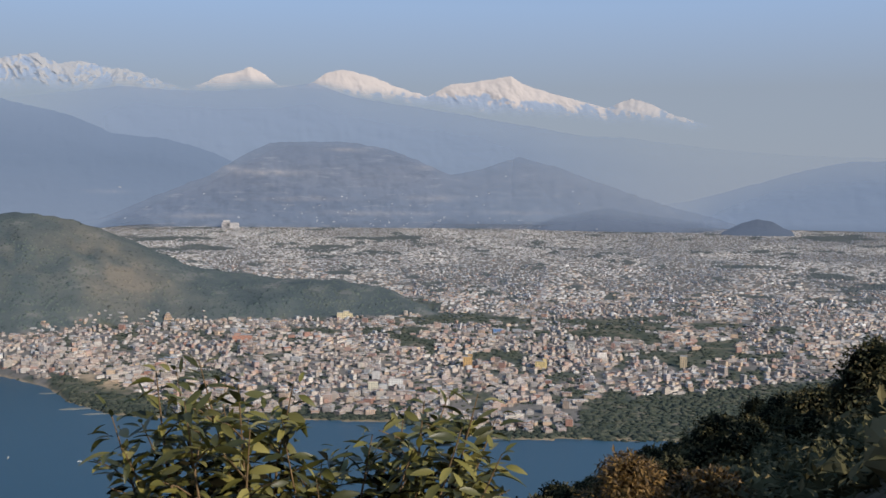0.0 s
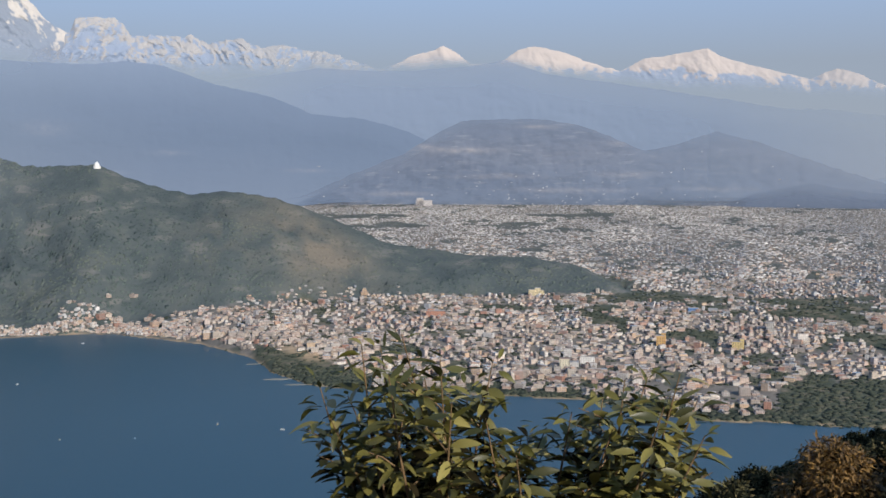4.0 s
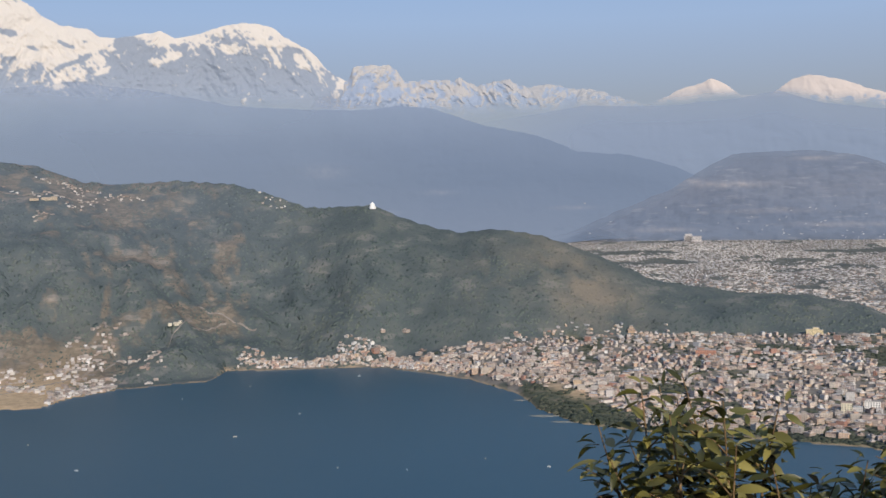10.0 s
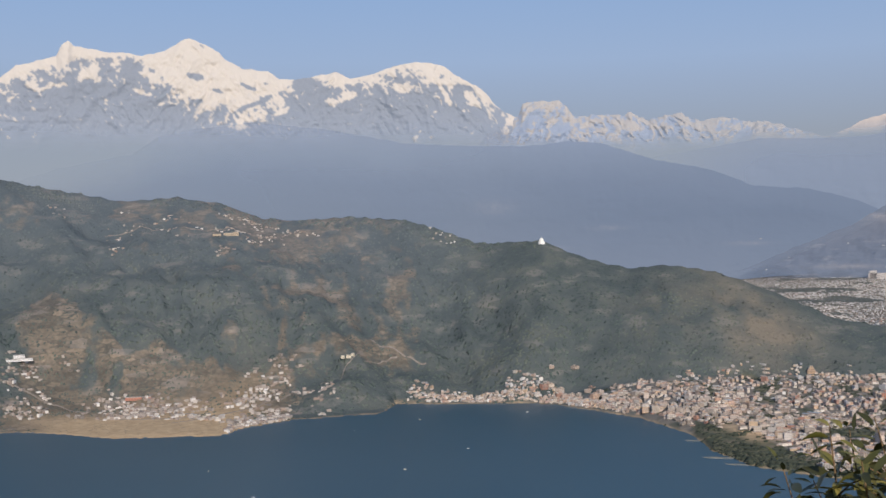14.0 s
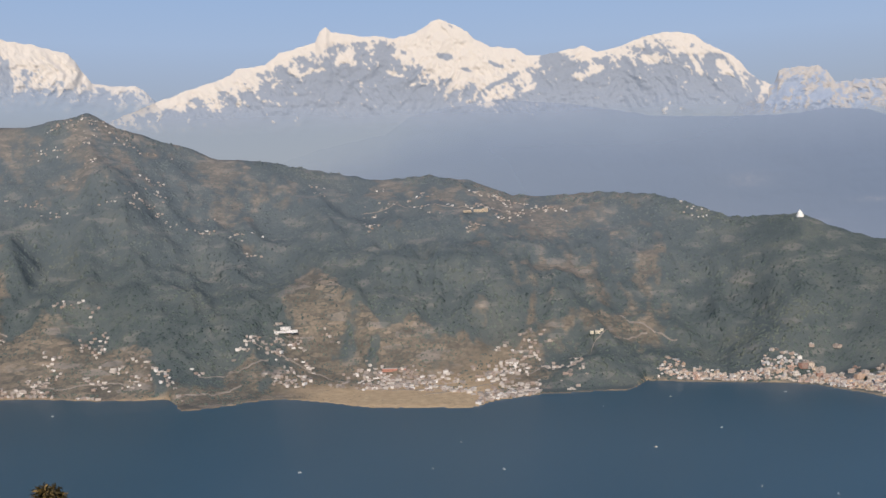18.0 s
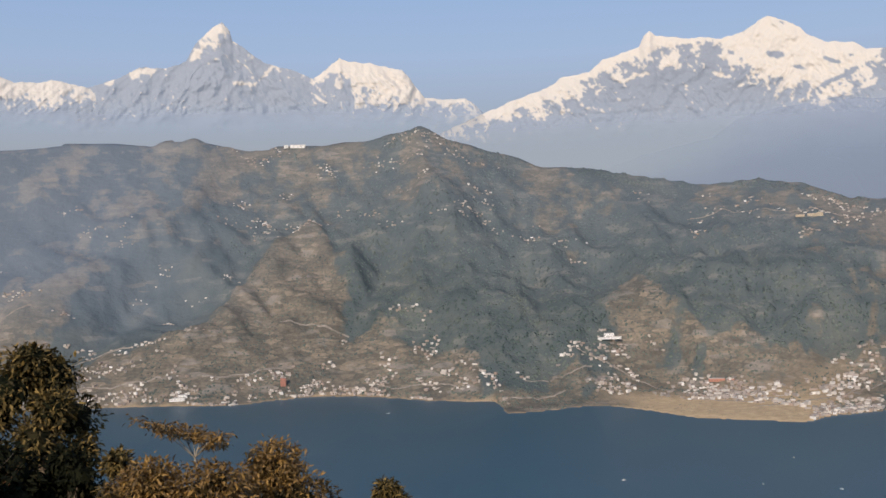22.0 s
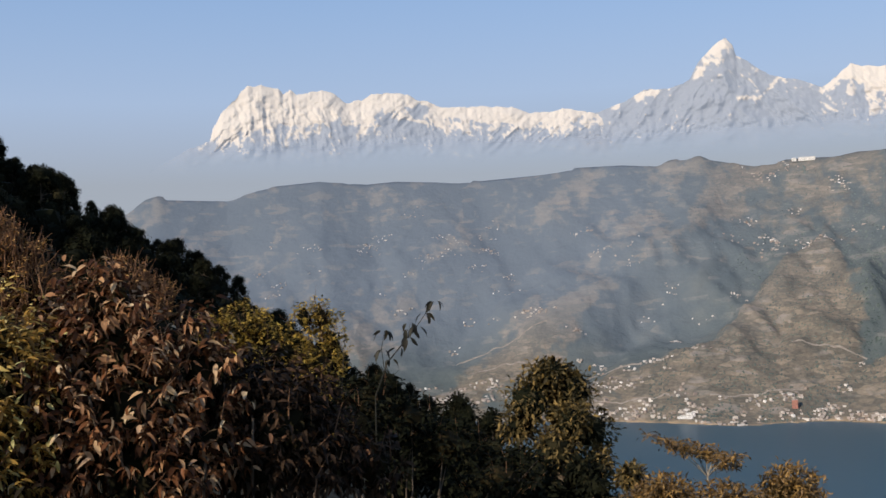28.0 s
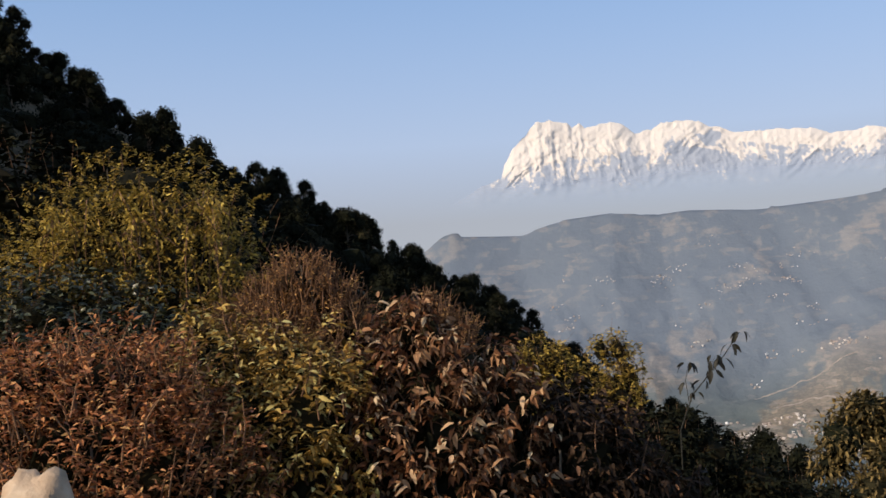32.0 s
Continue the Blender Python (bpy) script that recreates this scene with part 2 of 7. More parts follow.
# The same crest going on over the wooded hill beside the town, down to the plain.
CREST_EAST = curve([(42.7, -0.05), (44.3, -0.05), (46.1, 0.02), (47.3, -0.55), (49.1, -1.16), (50.6, -1.47), (52.3, -1.29), (54.6, -1.66), (56.3, -2.21),
                    (57.5, -2.72), (59.3, -3.47), (60.1, -3.92), (62.2, -4.31), (65.1, -4.67), (68, -4.81), (70.8, -5.36), (72.6, -6.4), (74, -7.5)])
CREST_R = curve([(-60, 3400), (-30, 3600), (5, 3500), (20, 3400), (36, 3150), (46, 2950), (56, 2800), (66, 2720), (74, 2620)])
FOOT_R = curve([(44, 2300), (47.6, 2420), (52.5, 2390), (60, 2450), (68, 2480), (74, 2520)])
# Crest of the near spurs that the viewpoint's own hill sends down on both sides: bearing, elevation of the ground, distance.
# The unseen western part (-131 to -60) is raised to shade the left slope.
SPUR_EL = curve([(-180, 3), (-144, 4), (-131, 7), (-121, 24), (-98, 31), (-76, 25), (-60, 19), (-50.7, 14.5), (-48.1, 12.5), (-45.5, 10.8), (-43.1, 9.2), (-40.6, 7.7), (-37.8, 6.8), (-36.1, 5.9),
                 (-33.9, 4.6), (-31.6, 3.2), (-28.2, 1.1), (-25.4, -0.9), (-23.1, -2.7), (-21.7, -3.5), (-19.1, -5.6), (-16.4, -7.0), (-13.8, -8.4),
                 (-10.9, -9.9), (-7, -12.5), (-2, -17), (8, -24), (60, -26), (74, -20), (77.7, -17.0), (79.8, -16.2), (82.7, -14.8), (85.5, -13.7),
                 (88.3, -12.4), (91, -11.5), (93.6, -9.9), (97, -7.7), (110, 0), (140, 4), (180, 4)])
SPUR_R = curve([(-180, 150), (-140, 120), (-125, 80), (-90, 80), (-66, 130), (-50, 165), (-30, 175), (-12, 190), (10, 200), (70, 240), (180, 200)])
NEAR_Z = curve([(-180, 338.5), (-60, 337.4), (-30, 336.2), (-18, 333.0), (-8, 329), (10, 322), (60, 323), (80, 326), (100, 334), (180, 338.5)])


def plain(r):
    """Height of the valley floor under the town, rising away from the lake."""
    return 2.5 + 187.5 * np.clip((r - 1650) / 2550, 0, 1.03) ** 1.25


def crest(az):
    return np.where(az < 42.7, CREST(az), CREST_EAST(az))


def shore_r(az):
    return EYE / np.tan(np.radians(-SHORE(az))) + 9 * fbm(az * 2.2, az * 0, 5, 3)


def bump_at(az, u, a0, u0, wa, wu, lean=0.0):
    """A soft hump on a slope; lean: how its line drifts sideways going up."""
    return np.exp(-(((az - a0 - lean * (u - u0)) / wa) ** 2) - ((u - u0) / wu) ** 2)


def spur(az, u):
    """The dry fan-shaped spur that widens down to the shore."""
    d = np.clip(0.68 - u, 0, 1)
    return np.exp(-np.abs((az - 4.8 + 6.0 * d) / (0.45 + 10.0 * d)) ** 5) * smooth(0.70 - u, 0, 0.06)


def rills(az, u):
    """Gullies and small spurs that run down the far slope: 0 in a gully, 1 on a spur."""
    lean = np.interp(az, [-25, -8, 0, 8, 16, 45], [19.0, 16.0, 9.0, 3.0, -1.5, -2.0])
    return ridged(az * 0.42 + 0.42 * lean * (1 - u) + 0.3 * fbm(az * 0.5, u * 3, 33, 3), u * 1.1, 34, 4)


def foot_r(az):
    """The shoreline with its small capes evened out."""
    return sum(EYE / np.tan(np.radians(-SHORE(az + k))) for k in (-2.4, -1.6, -0.8, 0, 0.8, 1.6, 2.4)) / 7


def slope_place(az, r):
    """How far up the far slope a place lies: 0 at its foot, 1 at the crest."""
    foot = np.where(az < 43, foot_r(az), np.maximum(foot_r(az), FOOT_R(az)))
    foot = np.where((az >= 43) & (az < 47), foot_r(az) + (FOOT_R(az) - foot_r(az)) * smooth(az, 43, 47), foot)
    return (r - foot) / np.maximum(CREST_R(az) - foot, 60)


def ground(az, r):
    """Height of the ground at a bearing and a distance."""
    az, r = np.broadcast_arrays(np.asarray(az, float), np.asarray(r, float))
    # the viewpoint's own hill
    rs = SPUR_R(az)
    zs = EYE + rs * np.tan(np.radians(SPUR_EL(az)))
    t1 = np.clip((r - 3) / 30, 0, 1)
    t2 = np.clip((r - 33) / (rs - 33), 0, 1)
    near = 338.4 + (NEAR_Z(az) - 338.4) * t1
    near = near + (zs - near) * t2
    # unseen western ground goes on rising past its crest, to block the sun
    fall = np.interp(az, [-150, -132, -70, -56], [0.72, -0.45, -0.45, 0.72])
    near = near - np.where(fall < 0, np.clip(r - rs, 0, 110), np.maximum(r - rs, 0)) * fall + 0.16 * fbm(az * 0.3 + r * 0.4, r * 0.5, 3, 3) * np.clip((r - 5) / 10, 0, 1)
    # the far side
    u = slope_place(az, r)
    top = EYE + CREST_R(az) * np.tan(np.radians(crest(az)))
    uc = np.clip(u, 0, 1)
    rise = 0.35 * uc + 0.65 * uc ** 1.7
    rise = rise - 0.09 * bump_at(az, uc, 24, 0.12, 6.5, 0.2) - 0.05 * bump_at(az, uc, 33.5, 0.1, 4, 0.2)
    east = smooth(az, 41, 48)
    rise = rise * (1 - east) + ((smooth(uc, -0.15, 1.05) - 0.043) * 0.26 + 0.75 * uc ** 0.9) * east
    sway = np.sin(np.pi * uc) ** 0.8
    folds = (ridged(az * 0.15 + r / 900, r / 480, 11, 5) - 0.55) * 150 * sway + fbm(az * 0.55, r / 90, 21, 4) * 16 * sway + 42 * (rills(az, uc) - 0.55) * sway
    folds = folds + sway * (26 * spur(az, uc) - 34 * bump_at(az, uc, 7.2, 0.36, 1.0, 0.25, 9.0)
                            - 60 * bump_at(az, uc, -5.8, 0.32, 1.2, 0.25, 12.0) + 55 * bump_at(az, uc, -9.5, 0.34, 2.0, 0.3, 14.0) - 45 * bump_at(az, uc, -13.5, 0.4, 1.5, 0.3, 14.0) + 40 * bump_at(az, uc, -18, 0.45, 2.0, 0.3, 14.0)
                            + 40 * bump_at(az, uc, 21.3, 0.3, 1.5, 0.12) + 60 * bump_at(az, uc, 12.5, 0.4, 2.4, 0.4) + 75 * bump_at(az, uc, 35.6, 0.11, 2.0, 0.085))
    folds = folds * (1 - 0.65 * east) * (1 - 0.5 * smooth(-az, -2, 9)) + (3.5 * fbm(az * 1.9, az * 0, 61, 5) + 28 * np.maximum(fbm(az * 0.55, az * 0, 64, 2), -0.2) * (1 - smooth(az, 4, 8))) * smooth(uc, 0.94, 1.0)
    inland = np.maximum(r - shore_r(az), 0)
    base = (plain(r) - (plain(shore_r(az)) - 2.0) * np.exp(-inland / 260)) * smooth(az, 44, 52)
    lift = base * (1 - np.clip(u, 0, 1)) + (top - 0) * rise * (u > 0)
    hill = np.where(u <= 0, base * 1.0, lift + folds)
    back = np.maximum(top - (r - CREST_R(az)) * 0.75, plain(r) - 70 * (1 - smooth(az, 48, 60)))
    hill = np.where(u > 1, back, hill)
    town = smooth(az, 72.2, 74.2)
    hill = hill * (1 - town) + plain(r) * town
    flat = np.exp(-np.abs((az - 25.8) / 5.6) ** 4) * (1 - smooth(inland, 240, 540))
    hill = hill * (1 - flat) + 2.0 * flat
    shore = shore_r(az)
    bank = smooth(r - shore, 0, 34)
    far = np.where(r < shore, -4.0, np.maximum(hill, 0) * bank + 0.7 * smooth(r - shore, 0, 9))
    return np.where(r < np.minimum(shore - 60, 1250), np.maximum(near, -4.0), far)


def on_ground(az, r, sink=0.0):
    return Vector(polar(az, r, float(ground(az, r)) - sink))


def clearing(az, r):
    """The burnt, thinly grown flank of the wooded hill beside the town."""
    u = slope_place(az, r)
    return np.clip(1.3 * bump_at(az, u, 56.8, 0.5, 2.4, 0.42, -3) * (0.62 + 1.1 * fbm(az * 0.9, r / 60, 49, 4)) + 0.2 * bump_at(az, u, 52.5, 0.5, 3.0, 0.3) * (fbm(az * 0.8, r / 70, 50, 3) > 0.0), 0, 1)


def woods(az, r):
    """How wooded the land is, from 0 (dry fields) to 1 (closed forest)."""
    u = slope_place(az, r)
    n = fbm(az * 0.6, r / 140, 41, 5)
    w = 0.80 + 0.55 * n + 0.5 * fbm(az * 2.2, r / 38, 47, 4)
    low = 1 - smooth(u, 0.12, 0.42)
    w = w - 0.55 * low * (1 - smooth(az, 12, 15)) * smooth(az, -16, -9)
    w = w + 0.12 * smooth(-az, 6, 12)
    w = w - 1.1 * spur(az, u) - 0.75 * bump_at(az, u, -10.5, 0.3, 2.2, 0.25, 18) - 0.6 * bump_at(az, u, -18.5, 0.4, 2.2, 0.3, 18)
    w = w + 0.75 * bump_at(az, u, 12.6, 0.42, 3.2, 0.27) + 0.8 * bump_at(az, u, 7.2, 0.36, 1.0, 0.25, 9.0) + 0.8 * bump_at(az, u, -5.8, 0.34, 1.3, 0.22, 12.0) + 0.4 * bump_at(az, u, -13.5, 0.4, 1.6, 0.3, 14.0)
    w = w + 0.5 * bump_at(az, u, 24, 0.5, 5, 0.16) - 1.3 * bump_at(az, u, 21.6, 0.36, 1.9, 0.11) - 1.3 * bump_at(az, u, 21.2, 0.5, 0.9, 0.08) - 1.0 * bump_at(az, u, 24, 0.02, 7, 0.12) - 0.6 * bump_at(az, u, 31.0, 0.14, 4, 0.14) - 0.3 * bump_at(az, u, 35.5, 0.30, 4, 0.05, 14) - 0.2 * bump_at(az, u, 40.5, 0.3, 2.0, 0.08, 8)
    w = w + 1.1 * bump_at(az, u, 35.9, 0.16, 2.5, 0.13) + 0.8 * smooth(az, 38, 44) - 0.12 * clearing(az, r)
    w = w - 0.25 * smooth(u, 0.62, 0.9) * (1 - smooth(az, 34, 42)) + 0.8 * (0.62 - rills(az, u)) * (1 - smooth(az, 40, 46))
    w = w - 0.2 * smooth(u, 0.60, 0.74) * smooth(az, -4, 1) * (1 - smooth(az, 16, 20))
    w = w + 0.35 * smooth(u, 0.26, 0.36) * (1 - smooth(u, 0.56, 0.66)) * smooth(az, 5, 9) * (1 - smooth(az, 30, 34))
    w = w + (0.55 * smooth(fbm(az * 0.8, u * 9, 37, 3), 0.12, 0.3) - 0.55) * (1 - smooth(u, 0.18, 0.30)) * smooth(az, 13, 16) * (1 - smooth(az, 33.5, 35))
    w = w - 0.9 * bump_at(az, u, 15.8, 0.02, 2.2, 0.07)
    w = w + 0.5 * bump_at(az, u, -1.0, 0.45, 5.0, 0.2, 8)
    # dry fields behind the straw flat, a dark grove on the cape, strips of field higher up
    w = w - (1.1 - 0.9 * smooth(fbm(az * 0.9, u * 14, 38, 3), 0.10, 0.25)) * (1 - smooth(u + 0.12 * fbm(az * 0.7, u * 3, 39, 2), 0.33, 0.39)) * smooth(az, 23, 24.5) * (1 - smooth(az, 32.0, 33.4))
    w = w - 0.7 * (1 - smooth(u, 0.15, 0.22)) * smooth(az, 5.5, 7) * (1 - smooth(az, 12.6, 13.6)) + 1.0 * bump_at(az, u, 15.3, 0.19, 1.0, 0.08) + 0.7 * bump_at(az, u, 19.2, 0.20, 0.8, 0.05)
    w = w - 0.8 * bump_at(az, u, 34.2, 0.565, 1.7, 0.03) - 0.6 * bump_at(az, u, 41.5, 0.48, 0.8, 0.05) - 0.7 * bump_at(az, u, 30.0, 0.42, 0.6, 0.03) - 0.7 * bump_at(az, u, 35.4, 0.35, 1.8, 0.025, 20)
    w = w - 0.12 * smooth(az, 27, 30) * (1 - smooth(az, 40, 44)) * smooth(u, 0.2, 0.35)
    return np.clip(w, 0, 1)


def slope_haze(az, r):
    """How much blue distance haze is painted into the slopes: more higher up and westwards."""
    u = slope_place(az, r)
    return np.clip(smooth(u, 0.25, 0.9) * 0.38 + smooth(-az, -5, 9) * 0.8 * smooth(u, 0.15, 0.5), 0, 1) * (1 - smooth(az, 36, 47))


def town_green(az, r):
    """Where trees and fields stand instead of houses on the valley floor."""
    grove = np.maximum(smooth(fbm(az * 0.28, r / 130, 77, 5), 0.28, 0.40), 0.8 * smooth(fbm(az * 1.1, r / 75, 78, 4), 0.30, 0.42))
    bay = smooth(230 - 45 * np.abs(az - 56.2) - (r - shore_r(az)), -10, 20) * (az > 53.6) * (az < 59.5)
    grove = np.maximum(grove, bay)
    belt = smooth(az * 22 - (r - 1480), 1500, 1560) * (az > 80.5) * (r < 2050)
    return np.maximum(np.maximum(grove, belt), smooth(shore_r(az) + 75 - r, -15, 15) * (az > 54.5))


# ---- ground paint ----
def make_ground():
    p = Paint("dry_terraces", 0.95, 0.1)
    at = p.where()
    grass = p.ramp(p.noise(0.012, 6, at), [(0.25, (0.118, 0.109, 0.095)), (0.5, (0.168, 0.148, 0.122)), (0.75, (0.232, 0.200, 0.160))])
    grass = p.mix(0.8, grass, p.ramp(p.noise(0.11, 4, at), [(0.3, (0.66, 0.66, 0.66)), (0.7, (1.22, 1.2, 1.18))]), "MULTIPLY")
    # small terraced fields, each of its own tone, with weedy banks between them
    tone, edge = p.cells(0.034, at, (1, 1, 3.2))
    grass = p.mix(0.75, grass, p.ramp(tone, [(0.0, (0.66, 0.70, 0.72)), (0.45, (0.98, 0.97, 0.96)), (0.8, (1.15, 1.10, 1.05)), (1.0, (1.55, 1.45, 1.36))]), "MULTIPLY")
    grass = p.mix(p.math("MULTIPLY", p.math("LESS_THAN", edge, 0.09), p.ramp(p.noise(0.02, 4, at), [(0.42, (0, 0, 0)), (0.58, (0.6, 0.6, 0.6))])), grass, (0.078, 0.084, 0.076))
    scrub = p.ramp(p.noise(0.012, 6, at), [(0.3, (0.068, 0.085, 0.088)), (0.5, (0.090, 0.107, 0.107)), (0.7, (0.122, 0.132, 0.121))])
    fac = p.ramp(p.math("ADD", p.attr("woods"), p.math("MULTIPLY", p.math("SUBTRACT", p.noise(0.03, 6, at), 0.5), 1.3)), [(0.30, (0, 0, 0)), (0.62, (1, 1, 1))])
    c = p.mix(fac, grass, scrub)
    # Distance haze painted in: fields and woods both turn blue-grey.
    c = p.mix(p.math("MULTIPLY", p.attr("slope_haze"), 0.8), c, p.mix(fac, (0.200, 0.213, 0.232), (0.134, 0.163, 0.206)))
    tone2, edge2 = p.cells(0.02, at, (1, 1, 4.0))
    plots = p.math("MULTIPLY", p.math("GREATER_THAN", tone2, 0.80), p.ramp(p.noise(0.012, 4, at), [(0.45, (0, 0, 0)), (0.6, (1, 1, 1))]))
    c = p.mix(p.math("MULTIPLY", p.math("MULTIPLY", plots, p.math("SUBTRACT", 1.0, p.math("MULTIPLY", fac, 0.4))), 0.5), c, (0.27, 0.245, 0.225))
    c = p.mix(p.math("MULTIPLY", p.attr("clearing"), 0.85), c, (0.215, 0.185, 0.145))
    soil = p.ramp(p.noise(0.9, 5, at), [(0.3, (0.05, 0.04, 0.025)), (0.7, (0.11, 0.085, 0.05))])
    c = p.mix(p.attr("own_hill"), c, soil)
    street = p.ramp(p.noise(0.05, 5, at), [(0.3, (0.14, 0.13, 0.11)), (0.5, (0.225, 0.20, 0.172)), (0.62, (0.17, 0.155, 0.13)), (0.75, (0.10, 0.105, 0.085))])
    c = p.mix(p.attr("town"), c, street)
    c = p.mix(p.attr("meadow"), c, p.ramp(p.noise(0.03, 5, at), [(0.32, (0.062, 0.075, 0.054)), (0.52, (0.10, 0.105, 0.072)), (0.68, (0.21, 0.175, 0.125))]))
    c = p.mix(p.attr("beach"), c, p.ramp(p.noise(0.06, 4, at), [(0.3, (0.38, 0.275, 0.165)), (0.7, (0.54, 0.40, 0.25))]))
    return p.colour(c).bump(p.noise(0.05, 6, at), 0.7, 6.0).m


def sheet():
    """The one sheet of ground, as a fan of bearings and distances."""
    az = np.unique(np.concatenate([np.arange(-60, 104, 0.16), np.arange(104, 298, 3.0), [300.0]]))
    r = np.unique(np.concatenate([np.geomspace(0.01, 0.6, 5), np.geomspace(0.8, 40, 26), np.arange(40, 330, 8.0), np.arange(330, 1300, 60.0), np.arange(1300, 4300, 15.0), np.arange(4300, 4980, 60.0)]))
    A, R = np.meshgrid(az, r, indexing="ij")
    A180 = np.where(A > 180, A - 360, A)
    Z = ground(A180, R)
    me = mesh_from("ground", polar(A, R, Z).reshape(-1, 3), grid_faces(len(az), len(r))[:, ::-1], make_ground(), True)
    own = (R < 1240) & (R < shore_r(A180) - 59)
    far_town = smooth(A180, 49, 53) * (slope_place(A180, R) < -0.02) + smooth(A180, 72.5, 74.5) + (slope_place(A180, R) > 1.05) * smooth(A180, 48, 55)
    layers = {
        "woods": woods(A180, R),
        "slope_haze": slope_haze(A180, R),
        "clearing": clearing(A180, R),
        "own_hill": own.astype(float),
        "town": np.clip(far_town, 0, 1) * (R > 1500) * (1 - 0.9 * town_green(A180, R)),
        "meadow": town_green(A180, R) * smooth(A180, 50, 54) * ((slope_place(A180, R) < 0.02) | (slope_place(A180, R) > 1.1) | (A180 > 73)) * (R > 1400) * (1 - 0.75 * smooth(R, 2300, 3100)),
        "beach": np.exp(-((R - shore_r(A180)) / 11.0) ** 2) * (0.45 + 0.55 * vnoise(A180 * 3, A180 * 0, 3)) + 1.6 * np.exp(-np.abs((A180 - 25.8) / 5.0) ** 4 - (np.maximum(R - shore_r(A180), 0) / (265 + 14 * (A180 - 25.8))) ** 4)
        + 1.0 * bump_at(A180, (R - shore_r(A180)) / 100, 56.1, 2.0, 1.5, 0.4),
    }
    for name, val in layers.items():
        a = me.attributes.new(name, "FLOAT", "POINT")
        a.data.foreach_set("value", np.clip(val, 0, 1).astype(np.float32).ravel())
    return tagged(new("ground", me), "dry terraced hillside, wooded slopes and valley floor round a lake", "ground", kind="structure")


sheet()


def make_water():
    p = Paint("lake_water", 0.36, 0.5)
    at = p.where()
    p.b.inputs["IOR"].default_value = 1.33
    p.colour(p.ramp(p.noise(0.0016, 3, at, 0.5), [(0.3, (0.024, 0.067, 0.099)), (0.7, (0.031, 0.078, 0.112))]))
    return p.bump(p.noise(0.25, 4, at, 0.6, (1, 1, 1)), 0.5, 0.35).m


def water():
    az, r = np.arange(-75, 112, 0.32), np.linspace(0, 1, 9)
    A, R = np.meshgrid(az, r, indexing="ij")
    R = 230 + (shore_r(A) + 30 - 230) * R
    me = mesh_from("lake", polar(A, R, 0.0).reshape(-1, 3), grid_faces(len(az), len(r))[:, ::-1], make_water(), True)
    tagged(new("water", me), "calm deep blue lake with faint ripples below hills", "lake", kind="structure")


water()


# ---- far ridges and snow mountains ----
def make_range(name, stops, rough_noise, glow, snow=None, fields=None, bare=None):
    """Paint of a far range: rock or forest with distance haze painted into colour and glow, snow or bare terraces where
    given; it thins out into the haze.
    """
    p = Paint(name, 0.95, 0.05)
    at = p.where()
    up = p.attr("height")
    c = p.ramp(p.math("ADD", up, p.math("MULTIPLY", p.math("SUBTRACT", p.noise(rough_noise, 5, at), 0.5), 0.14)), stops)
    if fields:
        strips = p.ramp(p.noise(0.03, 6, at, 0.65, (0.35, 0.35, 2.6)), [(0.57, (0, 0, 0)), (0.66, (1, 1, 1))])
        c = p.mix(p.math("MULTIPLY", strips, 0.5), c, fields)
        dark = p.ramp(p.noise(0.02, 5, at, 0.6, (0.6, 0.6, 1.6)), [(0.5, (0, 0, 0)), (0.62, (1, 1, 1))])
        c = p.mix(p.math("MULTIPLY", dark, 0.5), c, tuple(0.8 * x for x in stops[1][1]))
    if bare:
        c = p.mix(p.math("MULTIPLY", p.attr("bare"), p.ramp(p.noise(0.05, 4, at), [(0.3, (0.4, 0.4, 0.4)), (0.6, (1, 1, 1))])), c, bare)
    # Base colour is darkened and emission added, standing in for airlight.
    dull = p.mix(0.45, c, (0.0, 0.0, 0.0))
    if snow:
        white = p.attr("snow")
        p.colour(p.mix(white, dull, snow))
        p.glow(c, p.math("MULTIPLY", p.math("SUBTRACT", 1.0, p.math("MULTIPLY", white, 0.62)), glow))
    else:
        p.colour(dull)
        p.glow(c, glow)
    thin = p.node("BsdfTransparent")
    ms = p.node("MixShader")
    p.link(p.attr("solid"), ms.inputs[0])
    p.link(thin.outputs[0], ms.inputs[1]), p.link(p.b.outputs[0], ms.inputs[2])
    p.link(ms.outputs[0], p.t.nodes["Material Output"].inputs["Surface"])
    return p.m


